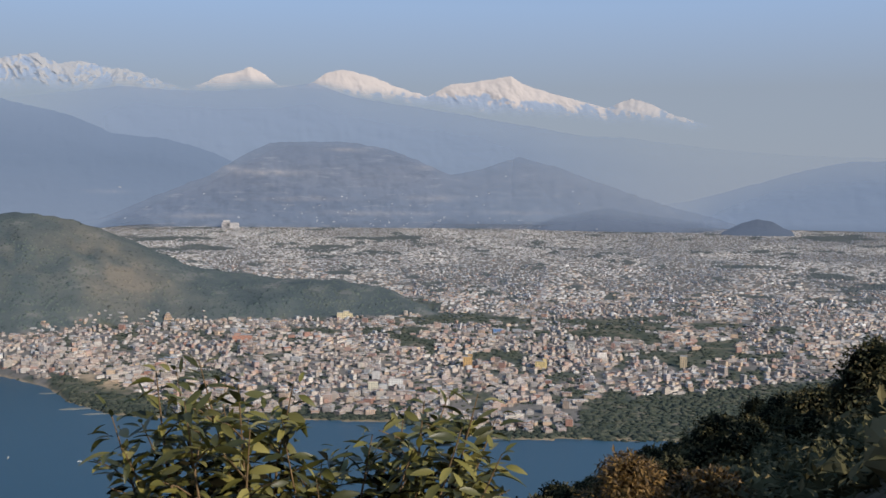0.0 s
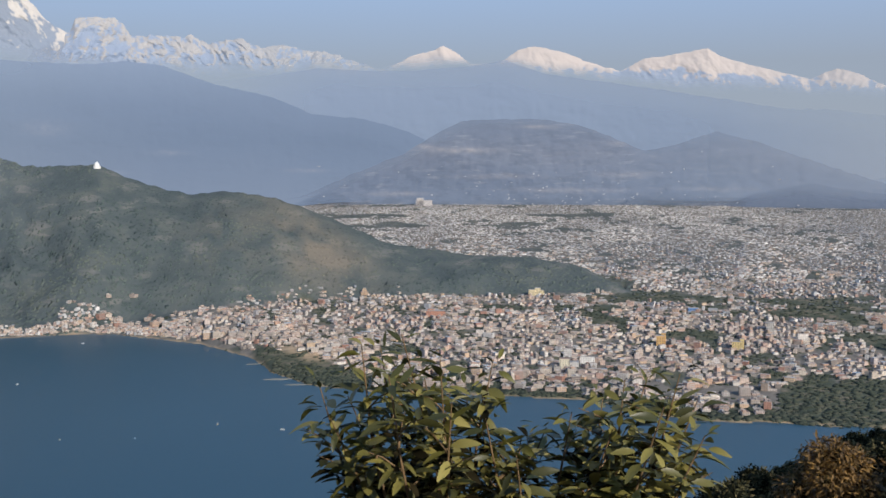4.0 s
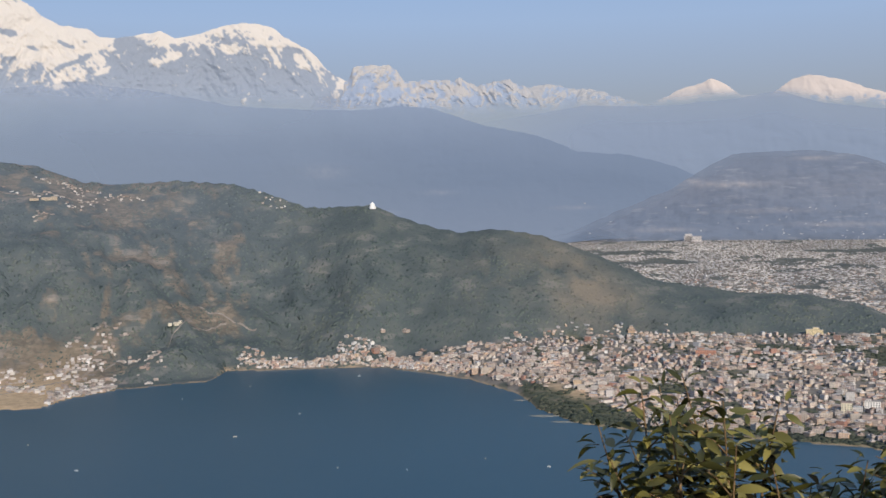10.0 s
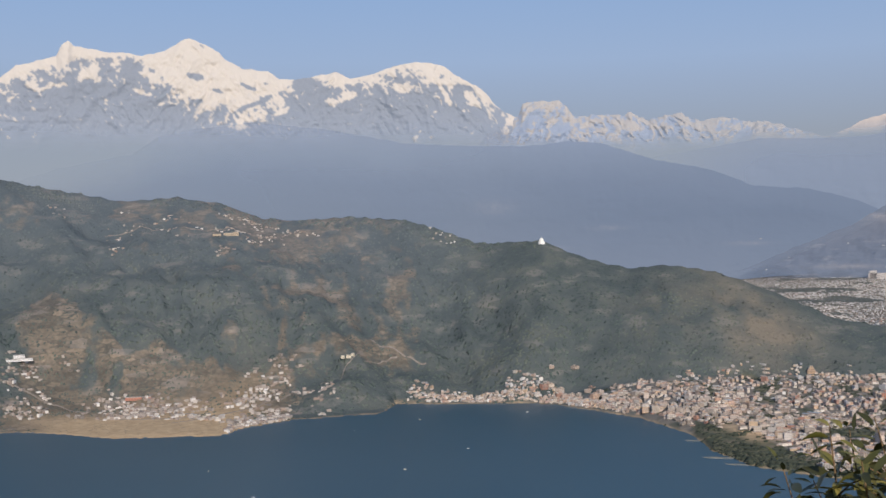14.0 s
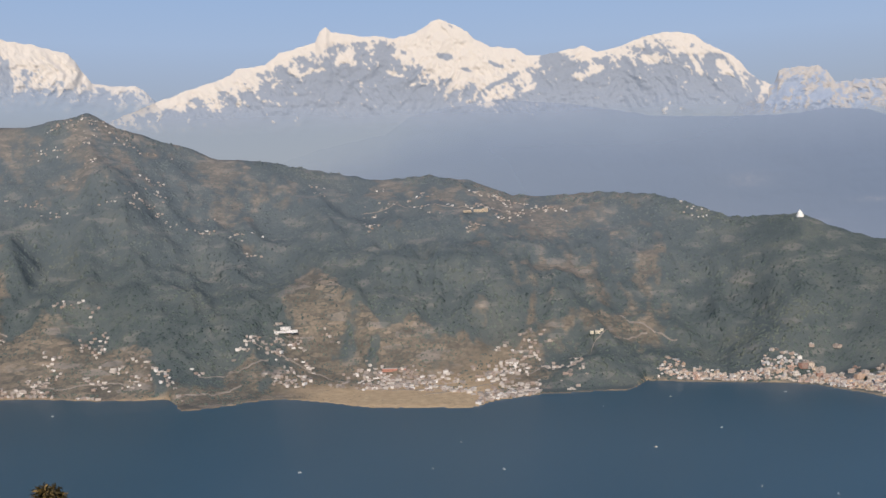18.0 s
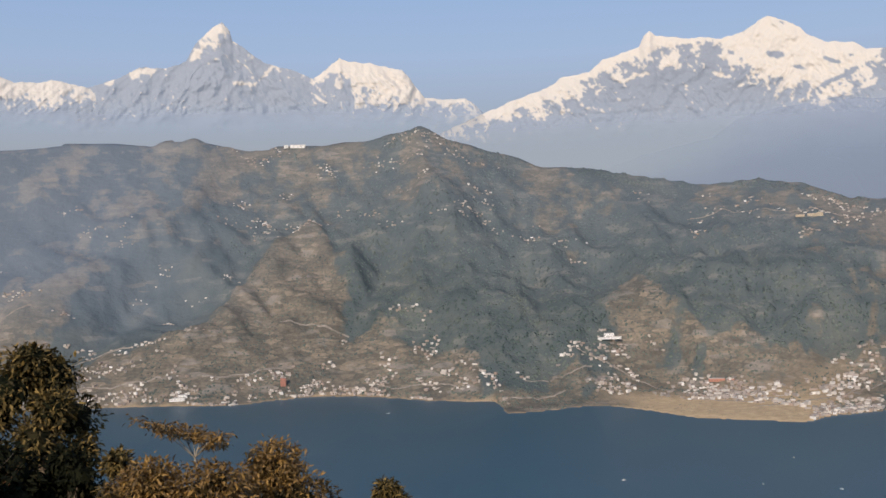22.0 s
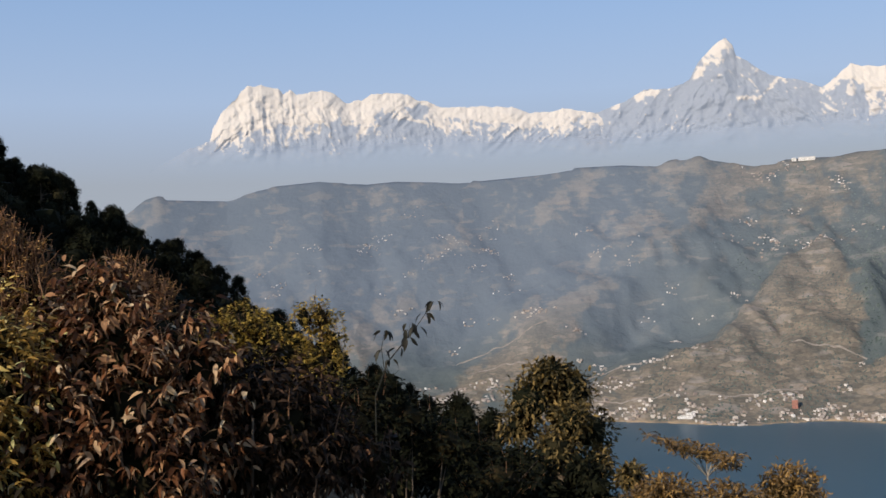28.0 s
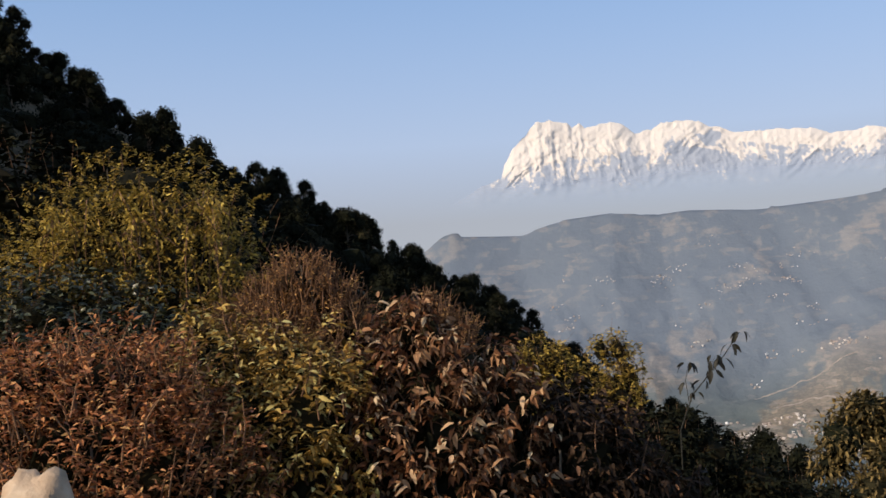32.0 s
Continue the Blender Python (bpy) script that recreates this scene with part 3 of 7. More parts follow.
def range_mesh(name, table, r0, depth, foot, relief, material, seed, step=0.05, rough=0.05, label="", pad=0.6, calm=(-9, -8), grain=0.4, solid=None, rows=96, bare=()):
    """A range as a true relief: its crest follows the summits and saddles in the table (bearing, elevation)."""
    xs = [a for a, e in table]
    f = curve(table)
    az = np.arange(min(xs) - pad, max(xs) + pad + step, step)
    el = f(az) + rough * fbm(az * 2.6, az * 0, seed, 5)
    edge = smooth(az, az[0], az[0] + pad) * (1 - smooth(az, az[-1] - pad, az[-1]))
    el = foot + (el - foot) * edge
    n = rows
    v = np.linspace(0, 1, n)
    A, V = np.meshgrid(az, v, indexing="ij")
    wide = max(3, int(3.0 / step)) | 1
    calm_el = np.convolve(np.pad(el, wide // 2, mode="edge"), np.ones(wide) / wide, "valid")
    EL = calm_el[:, None] + (el - calm_el)[:, None] * V ** 4
    E0 = foot + (EL - foot) * V
    body = np.sin(np.pi * V) ** 0.6 * smooth(E0, calm[0], calm[1])
    folds = ridged(A * 0.5 + 0.35 * fbm(A * 0.8, EL * V * 0.5, seed + 1, 3), (EL - foot) * V * grain, seed, 5) - 0.6
    flutes = ridged(A * 2.3 + 0.6 * fbm(A * 1.5, EL * V, seed + 8, 3), (EL - foot) * V * grain * 1.2, seed + 7, 4) - 0.6
    R = r0 - depth * (1 - V) + relief * (folds * 0.8 + 0.36 * flutes * smooth(E0, calm[1], calm[1] + 1.2)) * body
    zt = EYE + r0 * np.tan(np.radians(EL))
    zb = EYE + (r0 - depth) * np.tan(np.radians(foot))
    Z = zb + (zt - zb) * V ** 1.05 + relief * 0.35 * fbm(A * 1.7, V * 12, seed + 9, 4) * body
    P = polar(A, R, Z)
    me = mesh_from(name, P.reshape(-1, 3), grid_faces(len(az), n)[:, ::-1], material, True)
    elv = np.degrees(np.arctan2(Z - EYE, R))
    layers = {"height": np.clip((E0 + 2.4) / 9.0, 0, 1), "solid": np.clip(solid(A, elv + 0.3 * fbm(A * 0.5, elv, seed + 31, 4), EL), 0, 1) if solid else np.ones_like(V)}
    layers["bare"] = sum([k * np.exp(-(((A - a0) / wa) ** 2) - ((elv - e0) / we) ** 2) for a0, e0, wa, we, k in bare], np.zeros_like(V)) * (1 + 0.8 * fbm(A * 2.5, elv * 6, seed + 41, 3))
    for key, val in layers.items():
        b = me.attributes.new(key, "FLOAT", "POINT")
        b.data.foreach_set("value", val.astype(np.float32).ravel())
    return tagged(new(name, me), label, "mountain range", kind="structure")


# Airlight colour, painted into the foot of the snow ranges.
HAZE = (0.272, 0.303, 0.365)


def snow_range(name, table, r0, depth, foot, relief, material, seed, snowline, low, marks, solid, label, lean=0.0, flute=0.0, step=0.05, rows=110, rough=0.06, speckle=0.5, fine=1.0):
    """Snow mountains as a true relief. table: bearing and elevation along the crest; snowline: bearing and elevation of the
    lower edge of closed snow; marks: snowfields and rock faces (bearing, elevation, half-length, half-width, tilt, amount);
    lean: how the ribs slant; flute: how far ice flutes groove the face."""
    f = curve(table)
    az = np.arange(table[0][0], table[-1][0] + step, step)
    el = f(az) + rough * fbm(az * 3.1, az * 0, seed, 5)
    v = np.linspace(0, 1, rows) ** 0.85
    A, V = np.meshgrid(az, v, indexing="ij")
    E = foot + (el[:, None] - foot) * V
    wx, wy = A + 0.22 * fbm(A * 1.4, E * 1.4, seed + 1, 4), E + 0.16 * fbm(A * 1.4 + 9, E * 1.4, seed + 2, 4)
    side = smooth(fbm(A * 0.28, E * 0.3, seed + 3, 2), -0.12, 0.12)
    slant = lambda k, n: ridged(wx * k + lean * wy * k, wy * 0.6 * k, seed + n, 4) * side + ridged(wx * k + (lean - 1.3) * wy * k, wy * 0.6 * k, seed + n + 1, 4) * (1 - side)
    big, mid = slant(0.55 * fine, 4), slant(1.5 * fine, 6)
    grooves = ridged(A * 3.3 + 0.25 * fbm(A * 1.2, E * 1.5, seed + 8, 3), E * 0.35, seed + 9, 3)
    R = r0 - depth * (1 - V) - relief * np.sin(np.pi * np.clip(V * 0.94 + 0.06, 0, 1)) ** 0.5 * (0.8 * (big - 0.55) + 0.55 * (mid - 0.55) + 0.30 * flute * (grooves - 0.55) + 0.12 * fbm(A * 5, E * 5, seed + 12, 3))
    over = wy - curve(snowline)(wx) - 0.22
    snow = np.clip(0.5 + np.where(over > 0, over / 0.5, over / low), -0.35, 1.25)
    for ma, me_, long, wide, tilt, amount in marks:
        c, s = math.cos(radians(tilt)), math.sin(radians(tilt))
        p, q = ((wx - ma) * c + (wy - me_) * s) / long, ((wy - me_) * c - (wx - ma) * s) / wide
        snow = snow + amount * np.exp(-np.clip(p * p + q * q, 0, 30) ** 1.5)
    crags = ridged(wx * 3.6 * fine + lean * 2.4 * wy, wy * 2.6 * fine, seed + 16, 3)
    snow = np.clip(snow, 0.0, 1.4) + speckle * (1.7 * (mid - 0.58) + 1.3 * (crags - 0.58) + 0.6 * fbm(wx * 2.6, wy * 3.4, seed + 14, 4) + 0.9 * flute * (grooves - 0.55)) + 0.22 * fbm(A * 7, E * 7, seed + 15, 2)
    Z = EYE + R * np.tan(np.radians(E))
    me = mesh_from(name, polar(A, R, Z).reshape(-1, 3), grid_faces(len(az), rows)[:, ::-1], material, True)
    ends = smooth(A, az[0], az[0] + 1.2) * (1 - smooth(A, az[-1] - 1.2, az[-1]))
    layers = {"height": np.clip((E + 2.4) / 13.0, 0, 1), "snow": smooth(snow, 0.43, 0.57), "solid": np.clip(solid(A, E + 0.25 * fbm(A * 0.7, E, seed + 31, 4)) * ends, 0, 1)}
    for key, val in layers.items():
        b = me.attributes.new(key, "FLOAT", "POINT")
        b.data.foreach_set("value", val.astype(np.float32).ravel())
    return tagged(new(name, me), label, "mountain range", kind="structure")


rising = lambda lo, hi: (lambda A, E: smooth(E, lo, hi))
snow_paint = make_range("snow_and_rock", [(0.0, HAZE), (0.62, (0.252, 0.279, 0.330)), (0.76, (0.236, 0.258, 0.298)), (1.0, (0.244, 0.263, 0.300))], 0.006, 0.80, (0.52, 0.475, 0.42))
# Paler copy with thicker haze painted in, for the western peaks.
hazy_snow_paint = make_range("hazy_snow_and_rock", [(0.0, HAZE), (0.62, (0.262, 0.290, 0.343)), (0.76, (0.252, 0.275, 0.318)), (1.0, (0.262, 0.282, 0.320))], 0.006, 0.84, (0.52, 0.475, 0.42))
snow_range("backdrop_snow_west", [(-30.5, 5.2), (-28.6, 6.0), (-27.0, 6.9), (-25.9, 7.27), (-25.7, 7.97), (-25.3, 8.66), (-24.7, 9.25), (-23.9, 10.03), (-23.2, 10.07), (-22.4, 9.89), (-22.1, 9.6), (-21.7, 9.84), (-21.4, 9.55),
                                  (-20.9, 9.64), (-20.1, 9.76), (-19.5, 9.59), (-18.9, 9.09), (-18.0, 9.2), (-17.5, 9.55), (-15.7, 9.43), (-15.3, 9.14), (-14.7, 9.05), (-14.2, 8.73), (-12.5, 8.64), (-10.3, 8.5), (-9.45, 8.15), (-8.6, 8.18), (-7.7, 8.29),
                                  (-6.2, 7.97), (-4.5, 7.4)],
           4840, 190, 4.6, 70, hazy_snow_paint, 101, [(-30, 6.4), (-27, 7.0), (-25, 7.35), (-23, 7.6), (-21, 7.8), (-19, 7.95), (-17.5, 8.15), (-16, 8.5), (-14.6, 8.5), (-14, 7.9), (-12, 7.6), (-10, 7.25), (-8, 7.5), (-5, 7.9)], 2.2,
           [(-22.2, 8.5, 0.7, 0.16, 65, -0.7), (-19.2, 8.4, 0.6, 0.2, 60, -0.6), (-17.1, 8.6, 0.5, 0.18, 50, -0.6), (-15.2, 8.6, 0.4, 0.25, 0, -0.6), (-17.9, 8.0, 0.6, 0.14, 55, 0.6), (-15.2, 8.0, 0.6, 0.08, -15, 0.7), (-25.0, 7.6, 0.9, 0.2, 55, 0.4)],
           rising(5.7, 7.5), "snow-covered mountain wall with fluted ice faces above haze", lean=0.2, flute=0.6, rough=0.09)
snow_range("backdrop_snow_peak", [(-7.5, 7.5), (-6.2, 7.9), (-5.4, 8.12), (-4.5, 8.44), (-3.5, 8.95), (-2.3, 8.91), (-1.25, 9.25), (-0.75, 10.1), (-0.2, 10.65), (0.3, 11.08), (0.6, 11.2), (0.95, 10.78), (1.1, 10.25), (1.7, 9.89), (2.6, 9.22), (3.5, 8.96), (4.6, 8.62),
                                  (5.05, 8.38), (5.4, 8.53), (6.0, 9.0), (6.5, 9.35), (6.95, 9.16), (8.0, 9.09), (9.7, 8.65), (10.05, 8.3), (10.5, 7.64), (10.8, 7.24), (11.7, 7.15), (12.7, 7.17), (13.2, 6.98), (13.8, 6.4), (14.6, 6.0)],
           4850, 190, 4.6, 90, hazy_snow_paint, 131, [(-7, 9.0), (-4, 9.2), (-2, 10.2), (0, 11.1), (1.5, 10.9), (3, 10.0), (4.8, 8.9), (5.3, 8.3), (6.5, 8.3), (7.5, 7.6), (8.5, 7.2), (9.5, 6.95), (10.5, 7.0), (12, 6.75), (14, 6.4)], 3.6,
           [(-0.5, 9.85, 0.5, 0.2, 60, 0.6), (2.6, 8.6, 0.7, 0.10, 38, 0.7), (1.9, 8.1, 0.7, 0.12, 10, 0.45), (0.8, 8.4, 0.9, 0.12, -22, 0.45), (-3.6, 8.6, 0.6, 0.22, 10, 0.6), (0.2, 10.75, 0.35, 0.3, 20, 0.5), (-0.9, 9.5, 0.4, 0.14, 60, 0.5), (1.3, 8.15, 1.1, 0.14, 8, 0.55), (0.4, 9.7, 0.7, 0.07, 75, 0.5), (5.4, 7.35, 0.6, 0.09, -32, 0.6), (1.2, 9.5, 0.7, 0.12, -55, 0.4),
            (0.45, 9.6, 0.8, 0.25, 70, -0.35), (7.0, 8.1, 0.5, 0.14, 75, -0.7), (8.1, 8.25, 0.55, 0.13, -70, -0.6), (9.2, 7.9, 0.5, 0.1, -75, -0.5), (6.0, 8.2, 0.4, 0.2, 40, -0.5)],
           rising(5.4, 7.4), "steep pointed snow and rock peak above haze", lean=0.65, flute=0.35, rough=0.07)
snow_range("backdrop_snow_massif", [(9.5, 4.9), (11.5, 5.4), (13, 6.0), (14.1, 6.45), (15.5, 6.98), (17.5, 7.66), (17.8, 8.0), (19.3, 8.22), (20, 8.8), (21.85, 9.3), (22.1, 9.85), (22.4, 10.06), (22.7, 9.8), (24.0, 9.62), (25.2, 9.58), (25.9, 9.46), (27.0, 9.72), (27.8, 10.22),
                                    (28.2, 10.36), (28.8, 10.16), (29.7, 9.7), (30.0, 9.32), (30.8, 8.94), (32.1, 8.8), (32.7, 8.42), (33.5, 8.4), (34.8, 8.6), (35.6, 8.76), (36.3, 8.46), (37.5, 8.68), (38.5, 9.02), (39.6, 9.23), (40.6, 9.18), (41.2, 9.0),
                                    (41.8, 8.52), (42.8, 8.0), (43.3, 7.64), (43.7, 7.08), (44.3, 6.6), (45.4, 6.1), (47.5, 5.2)],
           4830, 190, 4.2, 80, snow_paint, 151, [(10, 5.2), (13, 5.7), (17, 6.6), (19, 7.5), (21, 8.4), (23, 8.9), (24.6, 9.1), (25.2, 9.3), (26, 8.8), (27, 8.2), (28.2, 7.5), (29.2, 6.95), (31, 6.9), (32.6, 7.4), (33.4, 8.1), (34.3, 8.4), (35, 8.3), (36, 7.9), (37, 8.25), (38.5, 8.55),
                                                        (40, 8.65), (41.5, 8.2), (43, 7.3), (44, 6.6), (47, 5.6)], 3.0,
           [(28.5, 8.55, 0.6, 0.2, -12, -1.2), (31.0, 8.05, 0.65, 0.17, -8, -1.2), (32.1, 8.2, 0.3, 0.16, 0, -1.0), (29.6, 7.8, 0.4, 0.12, -10, -1.0), (31.4, 7.2, 0.9, 0.10, 22, -1.2), (34.2, 7.9, 0.7, 0.55, 0, -0.8), (28.95, 9.95, 0.45, 0.1, -28, -0.6),
            (25.3, 8.8, 0.5, 0.4, -40, -0.6), (32.9, 6.85, 0.5, 0.16, 25, 0.6), (36.2, 7.6, 0.4, 0.22, 20, 0.7), (35.7, 8.25, 0.3, 0.25, 0, 0.5), (38.9, 7.9, 0.5, 0.2, -15, 0.7), (40.6, 6.6, 0.4, 0.14, 65, 0.6), (41.2, 7.6, 0.7, 0.13, -65, 0.7), (42.6, 7.3, 0.7, 0.12, -48, 0.6),
            (23.2, 8.5, 0.6, 0.2, 45, 0.5), (23.8, 7.3, 0.8, 0.1, -8, 0.55), (26.6, 6.95, 0.4, 0.1, 25, 0.6), (21.6, 7.8, 0.8, 0.12, 12, 0.4), (25.9, 7.7, 0.6, 0.1, -20, 0.4)],
           rising(4.4, 6.3), "broad snow-covered massif with grey rock faces above haze", lean=0.65, flute=0.12)
# Dimmer snow copies, haze painted in, for the low and eastern ranges.
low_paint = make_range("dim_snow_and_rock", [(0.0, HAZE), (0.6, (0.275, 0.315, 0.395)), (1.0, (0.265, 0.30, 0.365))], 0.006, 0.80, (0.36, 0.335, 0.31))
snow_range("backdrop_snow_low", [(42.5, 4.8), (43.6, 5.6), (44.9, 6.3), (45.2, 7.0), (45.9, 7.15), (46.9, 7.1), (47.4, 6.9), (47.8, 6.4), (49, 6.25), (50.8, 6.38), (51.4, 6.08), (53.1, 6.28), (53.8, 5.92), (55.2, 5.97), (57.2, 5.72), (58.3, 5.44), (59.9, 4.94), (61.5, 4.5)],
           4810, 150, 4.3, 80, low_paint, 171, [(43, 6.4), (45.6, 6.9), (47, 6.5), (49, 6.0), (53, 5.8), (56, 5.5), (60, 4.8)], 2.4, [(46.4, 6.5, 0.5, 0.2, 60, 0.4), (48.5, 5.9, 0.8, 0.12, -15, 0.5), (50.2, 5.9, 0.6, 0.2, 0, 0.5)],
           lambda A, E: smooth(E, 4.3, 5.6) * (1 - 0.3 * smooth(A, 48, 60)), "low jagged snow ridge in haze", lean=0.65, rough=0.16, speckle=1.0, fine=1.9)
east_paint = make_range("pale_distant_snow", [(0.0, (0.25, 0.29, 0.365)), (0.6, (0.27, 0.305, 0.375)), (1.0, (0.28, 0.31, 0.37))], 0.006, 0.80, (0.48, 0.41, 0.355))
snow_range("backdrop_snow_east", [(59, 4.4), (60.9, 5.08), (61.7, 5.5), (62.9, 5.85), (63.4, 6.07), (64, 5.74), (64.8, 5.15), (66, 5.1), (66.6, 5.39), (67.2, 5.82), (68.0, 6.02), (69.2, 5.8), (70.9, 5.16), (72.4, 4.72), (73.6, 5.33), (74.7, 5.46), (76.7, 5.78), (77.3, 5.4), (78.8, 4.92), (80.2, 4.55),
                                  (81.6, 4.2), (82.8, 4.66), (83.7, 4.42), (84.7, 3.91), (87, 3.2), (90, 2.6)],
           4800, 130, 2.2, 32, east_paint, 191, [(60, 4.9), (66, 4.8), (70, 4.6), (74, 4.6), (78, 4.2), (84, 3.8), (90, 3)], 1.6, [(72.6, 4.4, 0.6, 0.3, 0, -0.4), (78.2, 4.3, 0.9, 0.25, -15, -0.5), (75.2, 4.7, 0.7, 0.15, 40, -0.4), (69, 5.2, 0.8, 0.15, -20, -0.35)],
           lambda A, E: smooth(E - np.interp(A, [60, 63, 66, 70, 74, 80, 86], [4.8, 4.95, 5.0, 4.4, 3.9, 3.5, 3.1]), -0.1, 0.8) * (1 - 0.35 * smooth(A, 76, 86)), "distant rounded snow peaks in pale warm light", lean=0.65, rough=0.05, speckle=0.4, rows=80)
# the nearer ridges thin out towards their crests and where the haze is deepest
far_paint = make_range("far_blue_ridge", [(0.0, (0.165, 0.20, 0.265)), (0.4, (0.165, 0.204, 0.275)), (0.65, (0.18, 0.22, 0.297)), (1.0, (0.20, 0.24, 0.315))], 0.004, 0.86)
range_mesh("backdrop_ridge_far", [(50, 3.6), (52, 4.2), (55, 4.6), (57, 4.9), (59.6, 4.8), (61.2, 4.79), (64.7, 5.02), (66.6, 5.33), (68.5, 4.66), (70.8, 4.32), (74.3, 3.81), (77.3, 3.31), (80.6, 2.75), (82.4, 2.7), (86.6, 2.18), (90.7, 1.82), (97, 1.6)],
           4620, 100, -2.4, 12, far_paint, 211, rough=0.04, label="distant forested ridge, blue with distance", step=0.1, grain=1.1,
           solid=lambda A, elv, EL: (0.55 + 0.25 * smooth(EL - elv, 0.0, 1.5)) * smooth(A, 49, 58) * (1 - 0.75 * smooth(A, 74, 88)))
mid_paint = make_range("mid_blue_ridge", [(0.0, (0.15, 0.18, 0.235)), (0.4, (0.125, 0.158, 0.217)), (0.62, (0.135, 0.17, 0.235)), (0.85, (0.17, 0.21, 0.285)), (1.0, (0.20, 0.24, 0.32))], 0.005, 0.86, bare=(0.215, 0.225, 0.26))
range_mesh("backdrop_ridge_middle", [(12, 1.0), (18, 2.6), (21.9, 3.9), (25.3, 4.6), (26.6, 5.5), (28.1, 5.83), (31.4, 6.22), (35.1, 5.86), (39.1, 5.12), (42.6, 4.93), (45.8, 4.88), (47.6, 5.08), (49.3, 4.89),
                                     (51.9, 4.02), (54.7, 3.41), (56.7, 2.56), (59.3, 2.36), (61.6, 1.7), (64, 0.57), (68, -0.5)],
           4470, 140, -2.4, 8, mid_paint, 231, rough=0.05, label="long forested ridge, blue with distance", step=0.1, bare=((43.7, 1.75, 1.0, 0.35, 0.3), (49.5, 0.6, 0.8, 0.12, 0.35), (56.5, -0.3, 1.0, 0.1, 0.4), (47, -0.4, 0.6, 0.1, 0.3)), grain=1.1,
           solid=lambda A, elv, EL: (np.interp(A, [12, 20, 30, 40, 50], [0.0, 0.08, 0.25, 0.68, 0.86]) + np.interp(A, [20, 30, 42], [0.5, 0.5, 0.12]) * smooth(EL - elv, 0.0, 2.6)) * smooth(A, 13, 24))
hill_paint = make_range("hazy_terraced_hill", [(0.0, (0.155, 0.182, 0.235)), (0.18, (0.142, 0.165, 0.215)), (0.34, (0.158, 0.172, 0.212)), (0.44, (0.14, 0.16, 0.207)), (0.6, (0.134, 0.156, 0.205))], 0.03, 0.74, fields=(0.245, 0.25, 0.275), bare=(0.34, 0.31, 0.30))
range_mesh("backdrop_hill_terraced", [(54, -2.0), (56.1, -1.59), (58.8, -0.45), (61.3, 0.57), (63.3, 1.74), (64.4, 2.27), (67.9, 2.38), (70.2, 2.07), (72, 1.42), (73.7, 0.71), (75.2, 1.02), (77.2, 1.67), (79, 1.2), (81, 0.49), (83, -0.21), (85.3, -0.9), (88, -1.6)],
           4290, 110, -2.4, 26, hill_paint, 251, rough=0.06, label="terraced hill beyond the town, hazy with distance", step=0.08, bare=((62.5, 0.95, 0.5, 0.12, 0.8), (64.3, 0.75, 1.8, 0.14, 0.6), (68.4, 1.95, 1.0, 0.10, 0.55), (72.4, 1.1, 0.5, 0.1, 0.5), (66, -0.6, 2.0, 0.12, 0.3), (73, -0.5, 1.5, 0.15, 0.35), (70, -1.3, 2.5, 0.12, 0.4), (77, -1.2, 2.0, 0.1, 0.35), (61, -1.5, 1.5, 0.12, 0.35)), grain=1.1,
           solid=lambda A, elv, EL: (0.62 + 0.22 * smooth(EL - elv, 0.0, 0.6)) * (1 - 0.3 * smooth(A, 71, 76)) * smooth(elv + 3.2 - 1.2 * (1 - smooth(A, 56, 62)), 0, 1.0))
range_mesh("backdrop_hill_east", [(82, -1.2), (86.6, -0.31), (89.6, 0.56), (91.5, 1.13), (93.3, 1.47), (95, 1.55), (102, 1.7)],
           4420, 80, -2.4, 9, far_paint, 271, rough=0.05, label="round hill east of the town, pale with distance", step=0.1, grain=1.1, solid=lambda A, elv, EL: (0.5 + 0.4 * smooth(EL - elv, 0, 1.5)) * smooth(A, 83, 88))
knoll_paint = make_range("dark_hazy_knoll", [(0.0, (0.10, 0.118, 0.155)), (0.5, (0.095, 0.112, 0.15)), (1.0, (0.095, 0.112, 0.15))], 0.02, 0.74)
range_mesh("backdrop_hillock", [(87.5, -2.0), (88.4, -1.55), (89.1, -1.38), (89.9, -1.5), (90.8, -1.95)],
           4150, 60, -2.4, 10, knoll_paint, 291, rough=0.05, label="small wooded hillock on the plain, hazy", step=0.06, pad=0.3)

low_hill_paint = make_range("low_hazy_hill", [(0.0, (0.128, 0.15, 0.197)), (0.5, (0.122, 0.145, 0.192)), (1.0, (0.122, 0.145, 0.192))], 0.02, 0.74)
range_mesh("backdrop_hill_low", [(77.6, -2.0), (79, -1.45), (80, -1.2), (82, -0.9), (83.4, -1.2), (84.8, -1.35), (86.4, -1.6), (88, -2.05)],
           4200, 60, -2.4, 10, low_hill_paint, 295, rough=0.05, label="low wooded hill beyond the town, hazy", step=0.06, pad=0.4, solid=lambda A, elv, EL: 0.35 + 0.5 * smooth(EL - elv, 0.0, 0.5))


# ---- woods on the far slopes ----
NET_A, NET_R = np.arange(-60, 104, 0.16), np.arange(1300, 4300, 15.0)
NET_Z = ground(*np.meshgrid(NET_A, NET_R, indexing="ij"))


